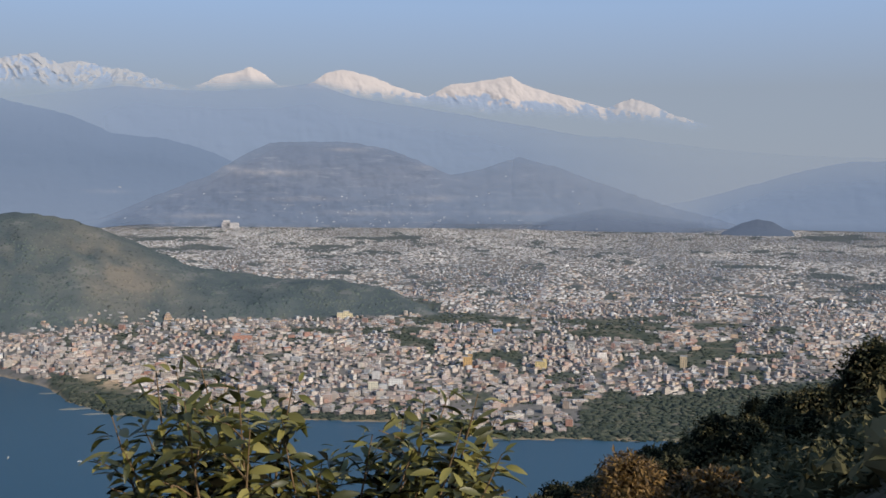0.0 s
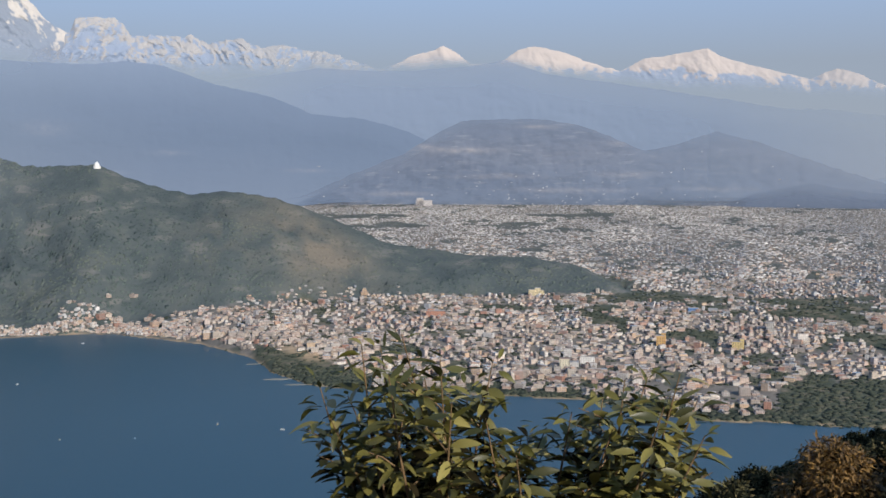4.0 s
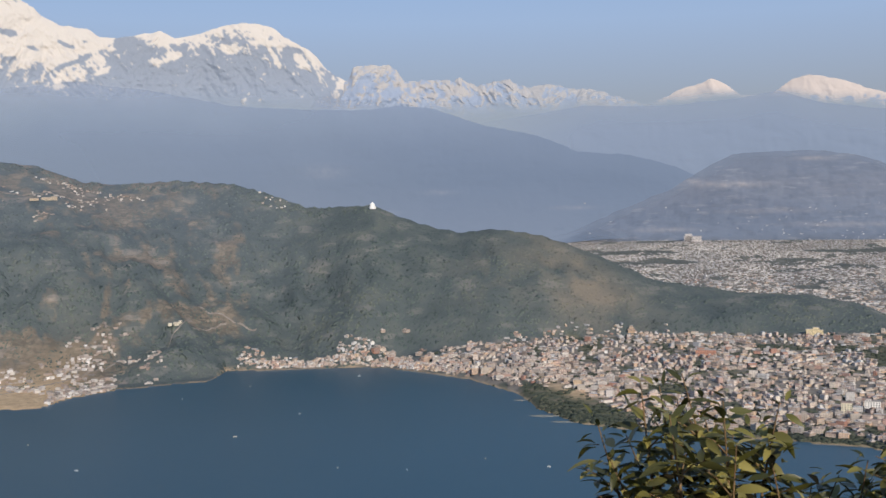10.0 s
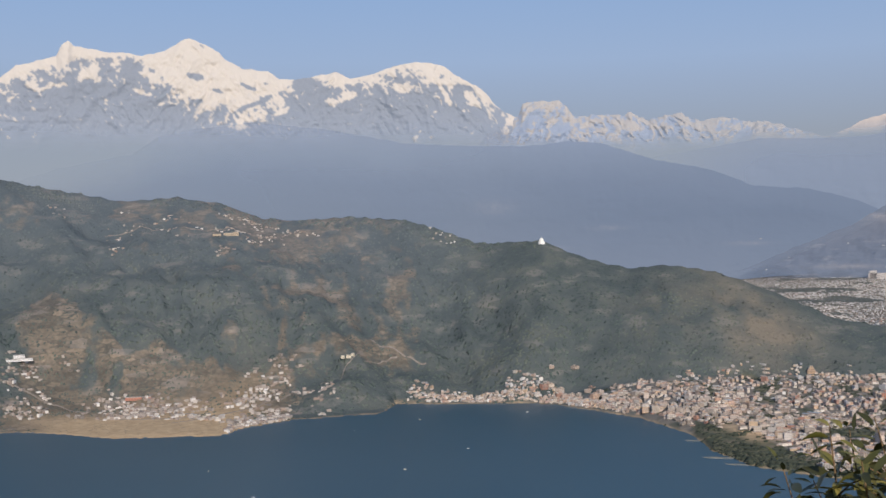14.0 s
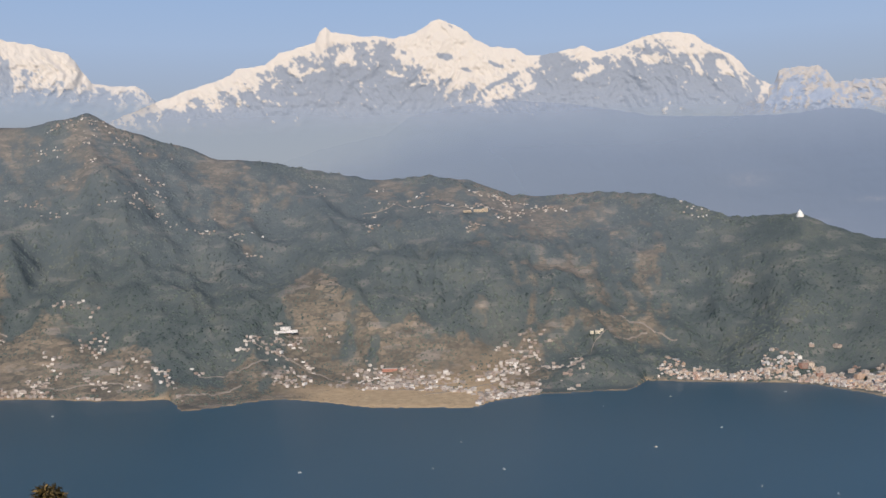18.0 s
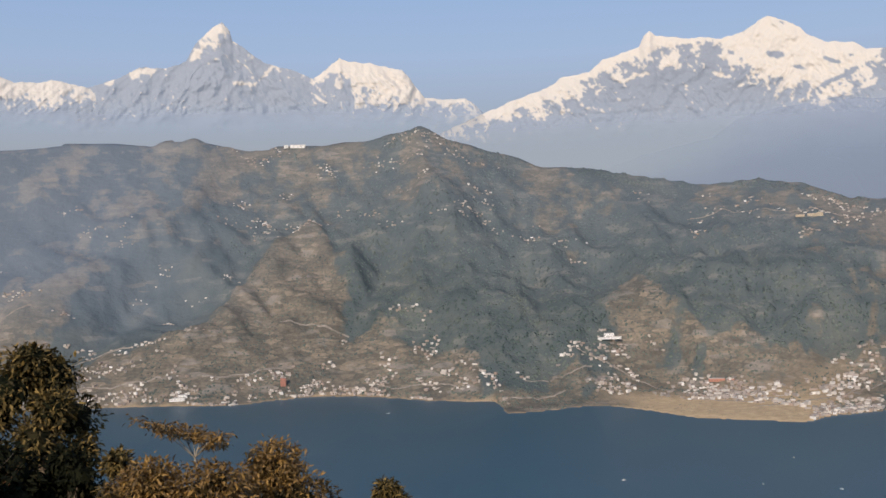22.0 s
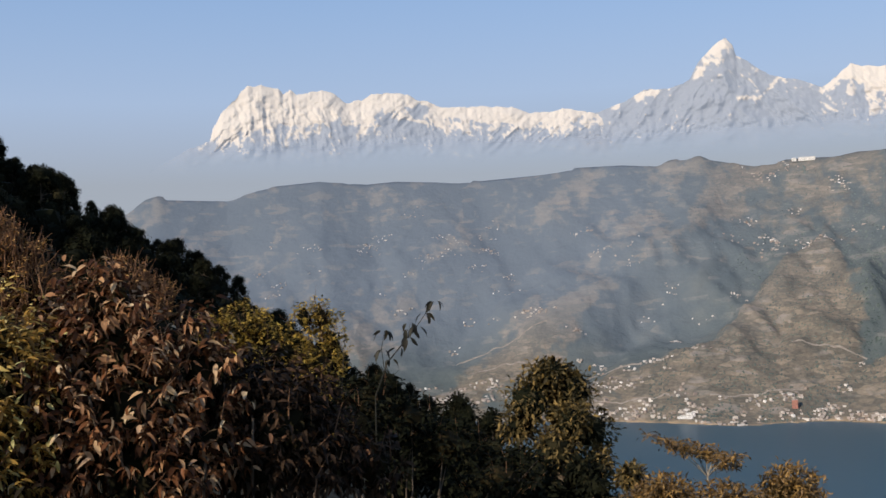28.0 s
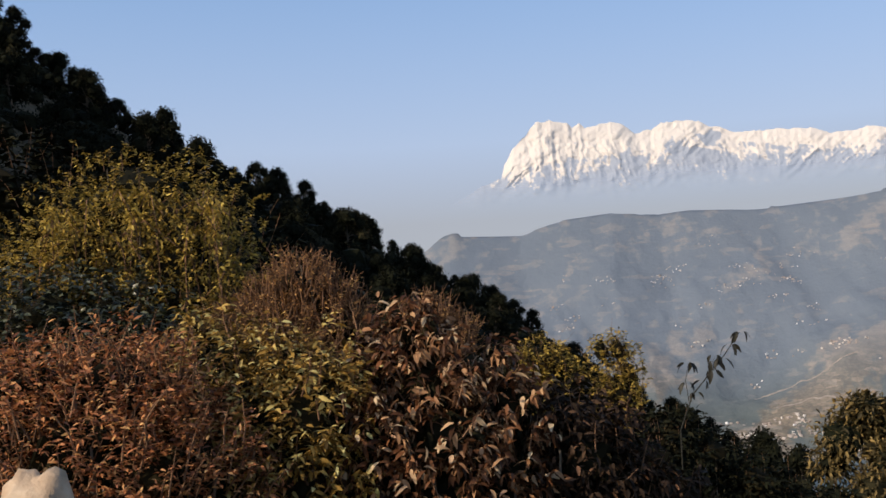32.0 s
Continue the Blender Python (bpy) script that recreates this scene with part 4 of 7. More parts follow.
def on_sheet(az, r):
    """Height of the ground's sheet, and how it climbs outwards and eastwards."""
    i, j = np.clip((az + 60) / 0.16, 0, len(NET_A) - 1.001), np.clip((r - 1300) / 15.0, 0, len(NET_R) - 1.001)
    a, b = i.astype(int), j.astype(int)
    f, g = i - a, j - b
    z00, z10, z01, z11 = NET_Z[a, b], NET_Z[a + 1, b], NET_Z[a, b + 1], NET_Z[a + 1, b + 1]
    z = (z00 * (1 - f) + z10 * f) * (1 - g) + (z01 * (1 - f) + z11 * f) * g
    out = ((z01 - z00) * (1 - f) + (z11 - z10) * f) / 15.0
    east = ((z10 - z00) * (1 - g) + (z11 - z01) * g) / (np.radians(0.16) * r)
    return z, out, east


def far_scale(r):
    """Things shrink a little beyond the lake's north shore, where the land is drawn together."""
    return np.interp(r, [1700, 2400, 3500, 4300], [1.0, 0.9, 0.62, 0.45])


def clump_shape(seed, uneven=0.28):
    g = np.random.default_rng(seed)
    return ICO_V * (1 + g.uniform(-uneven, uneven, (len(ICO_V), 1)))


def make_forest():
    """Canopy of the far slopes: grey-green, blued where distance haze is painted in, browner on the thin flank."""
    p = Paint("far_forest", 0.95, 0.03)
    one = p.node("NewGeometry").outputs["Random Per Island"]
    at = p.where()
    green = p.ramp(p.noise(0.006, 5, at, 0.6), [(0.36, (0.070, 0.090, 0.087)), (0.5, (0.092, 0.115, 0.107)), (0.64, (0.123, 0.139, 0.118))])
    blue = p.ramp(p.noise(0.005, 5, at, 0.6), [(0.35, (0.128, 0.151, 0.18)), (0.65, (0.192, 0.214, 0.235))])
    c = p.mix(p.attr("slope_haze"), green, blue)
    c = p.mix(p.math("MULTIPLY", p.attr("clearing"), 0.85), c, (0.215, 0.185, 0.145))
    c = p.mix(1.0, c, p.ramp(one, [(0.0, (0.80, 0.81, 0.84)), (1.0, (1.20, 1.19, 1.14))]), "MULTIPLY")
    return p.colour(c).m


# Paler, bluer copy of the lakeside trees: distance haze painted in.
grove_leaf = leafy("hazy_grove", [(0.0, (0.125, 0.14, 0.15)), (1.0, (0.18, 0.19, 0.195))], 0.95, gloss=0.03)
belt_leaf = leafy("lakeside_trees", [(0.0, (0.046, 0.056, 0.045)), (0.6, (0.070, 0.082, 0.062)), (1.0, (0.105, 0.108, 0.08))], 0.9, gloss=0.05)


def scatter_clumps(name, az, r, size, material, label, category, layers=None, flat=0.44, base=0.1, uneven=0.28):
    z, climb, tilt = on_sheet(az, r)
    out = []
    order = np.concatenate([np.flatnonzero(np.arange(len(az)) % 4 == k) for k in range(4)])
    for k in range(4):
        m = np.arange(len(az)) % 4 == k
        s = size[m][:, None] * rng.uniform(0.75, 1.25, (m.sum(), 3)) * np.array([1, 1, flat])
        v, f = stamp(clump_shape(k, uneven), ICO_F, polar(az[m], r[m], z[m] + s[:, 2] * base), s, rng.uniform(0, 6.28, m.sum()))
        way = polar(az[m], 1.0, 0.0)
        off = v.reshape(m.sum(), -1, 3) - polar(az[m], r[m], 0.0)[:, None]
        grow = (off * way[:, None]).sum(2) * np.clip(climb[m], -1, 1)[:, None] + (off[..., 0] * way[:, None, 1] - off[..., 1] * way[:, None, 0]) * np.clip(tilt[m], -1, 1)[:, None]
        v[:, 2] += grow.ravel()
        out.append((v, f))
    v, f = merge(out)
    me = mesh_from(name, v, f, material, True)
    for key, val in (layers or {}).items():
        a = me.attributes.new(key, "FLOAT", "POINT")
        a.data.foreach_set("value", np.repeat(val[order], len(ICO_V)).astype(np.float32))
    return tagged(new(name, me), label, category, kind="stuff")


def far_woods():
    n = 230000
    az = rng.uniform(-36, 74, n)
    r = np.sqrt(rng.uniform(1650 ** 2, 3650 ** 2, n))
    u = slope_place(az, r)
    keep = (u > 0.015) & (u < 1.02) & (rng.uniform(0, 1, n) < np.where(woods(az, r) > 0.62, 0.85, np.where(woods(az, r) > 0.45, 0.3, 0.05 + 0.09 * (u < 0.45) + 0.2 * (u < 0.3) * (az > 9) * (fbm(az * 1.4, r / 45, 53, 3) > 0.1)) * (1 - 0.9 * slope_haze(az, r))))
    keep &= rng.uniform(0, 1, n) < np.interp(az, [-1, 7], [0.0, 1.0])
    az, r = az[keep], r[keep]
    size = rng.uniform(2.6, 6.4, len(az)) * far_scale(r) * np.where(rng.uniform(0, 1, len(az)) < 0.12, 1.4, 1.0)
    size = size * np.where(woods(az, r) > 0.62, 1.0, np.where(woods(az, r) > 0.45, 0.62, 0.42)) * (1 - 0.3 * smooth(-az, 0, 10))
    scatter_clumps("hillside_forest", az, r, size, make_forest(), "grey-green forest on the far slopes, blued by painted haze", "forest",
                   {"slope_haze": np.clip(slope_haze(az, r) * 1.1, 0, 1), "clearing": clearing(az, r)}, 0.26, -0.6, 0.12)
    # hedges and single trees on the terraces
    n = 52000
    az, u = rng.uniform(-4, 46, n), rng.uniform(0.01, 0.97, n) ** 1.4
    foot = foot_r(az)
    r = foot + u * (CREST_R(az) - foot)
    terrace = np.abs((ground(az, r) / 9.0 + 0.6 * fbm(az * 0.6, r / 150, 57, 3)) % 1.0 - 0.5) < 0.16
    keep = (woods(az, r) < 0.6) & (r > shore_r(az) + 12) & (terrace | (rng.uniform(0, 1, n) < 0.25)) & (fbm(az * 0.9, r / 60, 58, 3) > -0.1) & (np.exp(-np.abs((az - 25.8) / 5.0) ** 4 - ((r - shore_r(az)) / 200) ** 4) < 0.3)
    az, r = az[keep], r[keep]
    size = rng.uniform(1.2, 3.4, len(az)) * far_scale(r)
    scatter_clumps("hillside_shrubs", az, r, size, bpy.data.materials["far_forest"], "dark shrubs and single trees along field terraces", "shrubs",
                   {"slope_haze": np.clip(slope_haze(az, r) * 0.8, 0, 1), "clearing": clearing(az, r) * 0}, 0.5)
    # groves that stand up along the crest
    az = rng.uniform(4, 46, 1300)
    az = az[fbm(az * 0.5, az * 0, 66, 3) > -0.05]
    r = CREST_R(az) - rng.uniform(2, 60, len(az))
    scatter_clumps("crest_trees", az, r, rng.uniform(3.0, 6.5, len(az)) * 0.7, bpy.data.materials["far_forest"], "dark trees along the crest of a far ridge", "trees",
                   {"slope_haze": np.clip(slope_haze(az, r), 0, 1), "clearing": 0 * az}, 0.6)


far_woods()


def town_scale(r):
    return np.interp(r, [1700, 2300, 3000, 3600, 4270], [1.0, 0.76, 0.50, 0.34, 0.21])


def lakeside_trees():
    a1 = rng.uniform(54.6, 82, 2200)
    r1 = shore_r(a1) + rng.gamma(1.6, 26, 2200) + 10
    a2 = rng.uniform(80.5, 99, 4200)
    r2 = rng.uniform(1480, 2050, 4200)
    ok = rng.uniform(0, 1, 4200) < smooth(a2 * 22 - (r2 - 1480), 1400, 1700)
    a3 = rng.uniform(50, 98, 42000)
    grid = np.linspace(1750, 4250, 300)
    weight = np.cumsum(grid / town_scale(grid) ** 1.3)
    r3 = np.interp(rng.uniform(0, 1, 42000) * weight[-1], weight, grid)
    ok3 = (town_green(a3, r3) > 0.4) & ((slope_place(a3, r3) < -0.02) | (slope_place(a3, r3) > 1.12) | (a3 > 73.5))
    a4, r4 = rng.uniform(48, 98, 18000), np.sqrt(rng.uniform(1720 ** 2, 3300 ** 2, 18000))
    ok4 = (r4 > shore_r(a4) + 40) & ((slope_place(a4, r4) < -0.02) | (slope_place(a4, r4) > 1.12) | (a4 > 73.5)) & (fbm(a4 * 0.9, r4 / 50, 79, 3) > -0.05)
    az, r = np.concatenate([a1, a2[ok], a3[ok3], a4[ok4]]), np.concatenate([r1, r2[ok], r3[ok3], r4[ok4]])
    size = rng.uniform(3.0, 6.2, len(az)) * far_scale(r)
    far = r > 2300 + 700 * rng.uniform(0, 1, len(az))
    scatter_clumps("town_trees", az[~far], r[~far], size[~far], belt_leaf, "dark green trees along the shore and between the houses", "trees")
    scatter_clumps("town_trees", az[far], r[far], size[far], grove_leaf, "groves blued by haze between far houses on the plain", "trees")


lakeside_trees()


# ---- the town ----
def wall_paint(name, by_object):
    """Plastered walls in pale colours with dark window openings in rows, and grey flat roofs."""
    p = Paint(name, 0.85, 0.2)
    one = p.node("ObjectInfo").outputs["Random"] if by_object else p.node("NewGeometry").outputs["Random Per Island"]
    c = p.ramp(one, [(0.0, (0.50, 0.43, 0.36)), (0.1, (0.70, 0.60, 0.51)), (0.2, (0.36, 0.275, 0.23)), (0.3, (0.82, 0.77, 0.71)), (0.38, (0.54, 0.35, 0.265)), (0.46, (0.70, 0.53, 0.37)), (0.54, (0.26, 0.215, 0.19)), (0.62, (0.72, 0.60, 0.51)),
                     (0.7, (0.40, 0.22, 0.165)), (0.78, (0.62, 0.60, 0.58)), (0.86, (0.24, 0.21, 0.19)), (0.94, (0.82, 0.73, 0.62)), (1.0, (0.40, 0.34, 0.29))])
    uv = p.node("UVMap")
    uv.uv_map = "UVMap"
    sep = p.node("SeparateXYZ")
    p.link(uv.outputs[0], sep.inputs[0])
    inx = p.math("LESS_THAN", p.math("ABSOLUTE", p.math("SUBTRACT", p.math("FRACT", sep.outputs[0]), 0.5)), 0.22)
    iny = p.math("LESS_THAN", p.math("ABSOLUTE", p.math("SUBTRACT", p.math("FRACT", sep.outputs[1]), 0.55)), 0.24)
    c = p.mix(p.math("MULTIPLY", p.math("MULTIPLY", inx, iny), 0.6), c, (0.07, 0.075, 0.085))
    dirt = p.ramp(p.noise(0.25, 4), [(0.35, (0.72, 0.71, 0.69)), (0.65, (1.05, 1.05, 1.05))])
    nz = p.node("SeparateXYZ")
    p.link(p.node("NewGeometry").outputs["True Normal"], nz.inputs[0])
    top = p.math("GREATER_THAN", nz.outputs[2], 0.9)
    roof = p.ramp(p.math("FRACT", p.math("MULTIPLY", one, 37.0)), [(0.0, (0.22, 0.195, 0.175)), (0.35, (0.40, 0.35, 0.31)), (0.6, (0.33, 0.215, 0.17)), (0.85, (0.55, 0.51, 0.47)), (1.0, (0.30, 0.38, 0.46))])
    return p.colour(p.mix(top, p.mix(0.8, c, dirt, "MULTIPLY"), roof)).m


house_wall, town_wall = wall_paint("house_plaster", True), wall_paint("town_plaster", False)
# Plaster of the far houses, with distance haze painted into its tones.
far_wall = Paint("haze_paled_plaster", 0.9, 0.1)
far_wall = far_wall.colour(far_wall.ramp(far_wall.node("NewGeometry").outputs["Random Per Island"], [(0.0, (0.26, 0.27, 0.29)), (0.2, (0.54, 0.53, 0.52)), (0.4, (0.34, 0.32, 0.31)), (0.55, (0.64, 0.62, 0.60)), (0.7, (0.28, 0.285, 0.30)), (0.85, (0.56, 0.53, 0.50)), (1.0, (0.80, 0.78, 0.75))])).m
village_wall = Paint("village_plaster", 0.9, 0.1)
village_wall = village_wall.colour(village_wall.ramp(village_wall.node("NewGeometry").outputs["Random Per Island"], [(0.0, (0.20, 0.18, 0.165)), (0.3, (0.38, 0.34, 0.31)), (0.5, (0.29, 0.225, 0.19)), (0.75, (0.47, 0.43, 0.39)), (0.9, (0.55, 0.51, 0.47)), (1.0, (0.75, 0.73, 0.71))])).m
roof_paint = Paint("flat_roof", 0.9, 0.1)
roof_paint.colour(roof_paint.ramp(roof_paint.node("ObjectInfo").outputs["Random"], [(0, (0.30, 0.28, 0.26)), (0.5, (0.42, 0.40, 0.38)), (0.8, (0.34, 0.26, 0.22)), (1, (0.5, 0.49, 0.47))]))
roof_paint = roof_paint.m
tank_paint = Paint("black_tank", 0.5).colour((0.03, 0.03, 0.035)).m


def box_uv(me, w, d, h):
    """Window rows: one unit across for each window bay, one up for each storey."""
    lay = me.uv_layers.new(name="UVMap")
    uv = np.zeros((len(me.loops), 2), np.float32)
    n = len(me.polygons) // 5
    W, D, H = [np.broadcast_to(np.round(np.maximum(np.asarray(x, float) / k, 1)), (n,)) for x, k in ((w, 3.4), (d, 3.4), (h, 3.1))]
    uv = uv.reshape(n, 5, 4, 2)
    for side in range(4):
        L = W if side % 2 == 0 else D
        uv[:, side, 1, 0] = uv[:, side, 2, 0] = L
        uv[:, side, 2, 1] = uv[:, side, 3, 1] = H
    lay.data.foreach_set("uv", uv.ravel())


def boxes(name, places, w, d, h, spin, material):
    v, f = stamp(BOX_V, BOX_F, places, np.stack([w, d, h], 1), spin)
    me = mesh_from(name, v, f, material, False)
    box_uv(me, w, d, h)
    return me


def town():
    """The thousands of houses of the plain, too many to count."""
    grid = np.linspace(1700, 4270, 400)
    weight = np.cumsum(grid / town_scale(grid) ** 1.6 * (1 + 0.8 * (grid < 2900) + 0.3 * (grid < 2300)))
    n = 72000
    az = rng.uniform(49.5, 98.5, n)
    r = np.interp(rng.uniform(0, 1, n) * weight[-1], weight, grid)
    u = slope_place(az, r)
    ok = (r > shore_r(az) + np.where(az < 55, 42, 100)) & ((u < 0.02 + 0.12 * fbm(az * 0.9, az * 0, 88, 4)) | (u > 1.15) | (az > 73.2)) & (town_green(az, r) < 0.35 + 0.5 * rng.uniform(0, 1, n))
    az, r = az[ok], r[ok]
    s = town_scale(r)
    n = len(az)
    w, d = rng.uniform(5, 13, n) * s, rng.uniform(5, 10, n) * s
    h = (rng.choice([1, 1, 1, 2, 2, 2, 3, 4], n) * 2.5 + rng.uniform(0, 1, n)) * s
    tall = rng.uniform(0, 1, n) < 0.03
    h = np.where(tall, h + 9 * s, h)
    w = np.where(rng.uniform(0, 1, n) < 0.08, w * 1.9, w * 1.18)
    h = h * 0.82
    h = h * np.interp(r, [2000, 3400], [1.0, 0.62])
    w = w * np.interp(r, [2000, 3400], [1.0, 1.5]) * np.exp(0.5 * fbm(az * 1.3, r / 90, 83, 3))
    z = on_sheet(az, r)[0]
    spin = np.round(vnoise(az * 0.4, r / 200, 5) * 6) * 0.5 + rng.normal(0, 0.08, n)
    # the thin line of houses along the bay
    az2 = rng.uniform(0, 1, 760) ** 0.8 * 12.0 + 39.0
    r2 = shore_r(az2) + 16 + np.minimum(rng.gamma(1.5, 26, 760), 85) * np.clip(0.5 + 0.8 * vnoise(az2 * 1.1, az2 * 0, 91), 0.4, 1.1)
    s2 = np.full(760, 0.72)
    az, r, s, n = np.concatenate([az, az2]), np.concatenate([r, r2]), np.concatenate([s, s2]), n + 760
    w, d = np.concatenate([w, rng.uniform(6, 15, 760) * 0.62]), np.concatenate([d, rng.uniform(6, 11, 760) * 0.58])
    h, z = np.concatenate([h, rng.choice([1, 1, 1, 2, 2, 3], 760) * 1.9]), np.concatenate([z, on_sheet(az2, r2)[0]])
    spin = np.concatenate([spin, rng.uniform(0, 3, 760)])
    P = polar(az, r, z - 1)
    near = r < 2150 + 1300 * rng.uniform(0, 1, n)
    for m, paint, label in ((near, town_wall, "thousands of pale flat-roofed concrete houses near a lake"), (~near, far_wall, "thousands of small houses, paled by haze, far out on a plain")):
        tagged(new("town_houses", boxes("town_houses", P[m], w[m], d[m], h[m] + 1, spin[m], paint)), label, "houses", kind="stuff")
    k = rng.uniform(0, 1, n) < 0.28
    P2 = P[k] + np.stack([rng.uniform(-0.2, 0.2, k.sum()) * w[k], rng.uniform(-0.2, 0.2, k.sum()) * d[k], h[k] + 1], 1)
    me2 = boxes("stair_heads", P2, w[k] * 0.4, d[k] * 0.4, 2.6 * s[k], spin[k], town_wall)
    tagged(new("roof_stair_heads", me2), "small stair heads on the flat roofs of a town", "roof huts", kind="stuff")


town()


def villages():
    """Small houses strewn over the far slopes."""
    spots = [(-6, 0.03, 6, 0.03, 120), (6, 0.03, 6, 0.035, 150), (13, 0.1, 3, 0.06, 40), (19.5, 0.2, 2.4, 0.07, 65), (25.8, 0.21, 2.6, 0.05, 110), (31.2, 0.07, 2.4, 0.06, 170), (33.5, 0.16, 2.5, 0.05, 50),
             (29.5, 0.80, 2.6, 0.06, 70), (33, 0.9, 4, 0.06, 60), (23, 0.86, 4, 0.07, 50), (10.5, 0.97, 2.2, 0.03, 60), (5, 0.72, 7, 0.1, 140), (13, 0.75, 5, 0.08, 80), (-6, 0.65, 6, 0.1, 60), (-14, 0.6, 8, 0.15, 60),
             (-15, 0.12, 6, 0.08, 90), (-4, 0.2, 5, 0.1, 60), (8, 0.2, 5, 0.1, 60), (41, 0.95, 1.5, 0.04, 26), (20, 0.6, 12, 0.2, 30), (0, 0.45, 16, 0.2, 30), (28, 0.12, 3, 0.03, 90), (22, 0.13, 3, 0.03, 60), (7.5, 0.9, 3, 0.03, 60), (12.5, 0.93, 2, 0.02, 40), (2, 0.97, 2, 0.02, 40), (30.5, 0.93, 2, 0.02, 50), (26, 0.9, 2, 0.03, 30), (-8, 0.1, 4, 0.04, 60), (1, 0.1, 4, 0.04, 60), (-20, 0.7, 6, 0.1, 90), (-14, 0.75, 6, 0.08, 90), (-10, 0.45, 6, 0.12, 70), (-24, 0.5, 4, 0.15, 50),
             (27.5, 0.24, 2.6, 0.05, 80), (31.2, 0.24, 1.8, 0.05, 55), (32.6, 0.30, 1.2, 0.03, 40), (20.3, 0.27, 1.6, 0.03, 25), (24.5, 0.20, 1.6, 0.04, 60)]
    az, u = [], []
    for a, u0, sa, su, k in spots:
        for _ in range(max(2, k // (5 if u0 < 0.3 else 8))):
            ca, cu, m = rng.normal(a, sa * 0.5), abs(rng.normal(u0, su * 0.6)), int(rng.integers(3, 12))
            az.append(ca + rng.normal(0, 0.32, m)), u.append(cu + rng.normal(0, 0.008, m))
    az = np.concatenate(az)
    u = np.clip(np.concatenate(u), 0.012, 1.0)
    foot = shore_r(az)
    r = foot + u * (CREST_R(az) - foot)
    free = np.exp(-np.abs((az - 25.0) / 4.6) ** 4 - ((r - foot) / 190) ** 4) < 0.35
    az, r = az[free], r[free]
    s = far_scale(r)
    n = len(az)
    big = np.where(rng.uniform(0, 1, n) < 0.12, 1.8, 1.0)
    s = s * np.where((az < 1) & (r - shore_r(az) > 500), 0.72, np.where((az > 17) & (az < 34) & (r - foot[free] < 480), 1.15, 1.0))
    w, d, h = rng.uniform(3.6, 8, n) * s * big, rng.uniform(3.6, 6.5, n) * s, rng.integers(1, 4, n) * 2.2 * s
    P = polar(az, r, on_sheet(az, r)[0] - 1.5)
    me = boxes("village_houses", P, w * 1.25, d, 0.7 * h + 1.5, rng.uniform(0, 3.1, n), village_wall)
    tagged(new("village_houses", me), "small pale village houses strewn over dry terraced slopes", "houses", kind="stuff")


villages()


def seen_at(az, el, low=1400.0):
    """The first place on the ground whose elevation from the viewpoint reaches el."""
    r = np.arange(low, 4200, 4.0)
    e = np.degrees(np.arctan2(ground(np.full(len(r), az), r) - EYE, r))
    k = int(np.argmax(e >= el))
    return r[k], Vector(polar(az, r[k], float(ground(az, r[k]))))


def house_meshes(w, d, storeys, seed):
    """Meshes of one concrete house: wall, roof with parapet, stair head, water tank, balcony slabs."""
    g = np.random.default_rng(seed)
    h = storeys * 3.1
    wall = boxes("wall", np.zeros((1, 3)), np.array([w]), np.array([d]), np.array([h]), np.zeros(1), house_wall)
    rim = []
    for x, y, a, b in ((0, d / 2, w + 0.5, 0.25), (0, -d / 2, w + 0.5, 0.25), (w / 2, 0, 0.25, d), (-w / 2, 0, 0.25, d)):
        rim.append(stamp(BOX_V, BOX_F, np.array([[x, y, h + 0.2]]), np.array([[a, b, 0.8]]), np.zeros(1)))
    rim.append(stamp(BOX_V, BOX_F, np.array([[0, 0, h]]), np.array([[w + 0.6, d + 0.6, 0.25]]), np.zeros(1)))
    roof = mesh_from("roof", *merge(rim), roof_paint)
    hx, hy = g.uniform(-0.2, 0.2) * w, g.uniform(-0.2, 0.2) * d
    head = boxes("stair_head", np.array([[hx, hy, h + 0.25]]), np.array([w * 0.38]), np.array([d * 0.38]), np.array([2.5]), np.zeros(1), house_wall)
    bal = [stamp(BOX_V, BOX_F, np.array([[0, -d / 2 - 0.5, 3.1 * k]]), np.array([[w * 0.8, 1.1, 0.9]]), np.zeros(1)) for k in range(1, storeys)] or [stamp(BOX_V, BOX_F, np.array([[0, -d / 2 - 0.3, 2.6]]), np.array([[w * 0.5, 0.8, 0.2]]), np.zeros(1))]
    balcony = mesh_from("balcony", *merge(bal), roof_paint)
    t = bmesh.new()
    bmesh.ops.create_cone(t, cap_ends=True, segments=10, radius1=0.75, radius2=0.7, depth=1.5, matrix=Matrix.Translation((-hx, -hy, h + 1.0)))
    tank = bpy.data.meshes.new("water_tank")
    t.to_mesh(tank)
    t.free()
    tank.materials.append(tank_paint)
    return [("wall", wall), ("roof", roof), ("stair_head", head), ("balcony", balcony), ("water_tank", tank)]


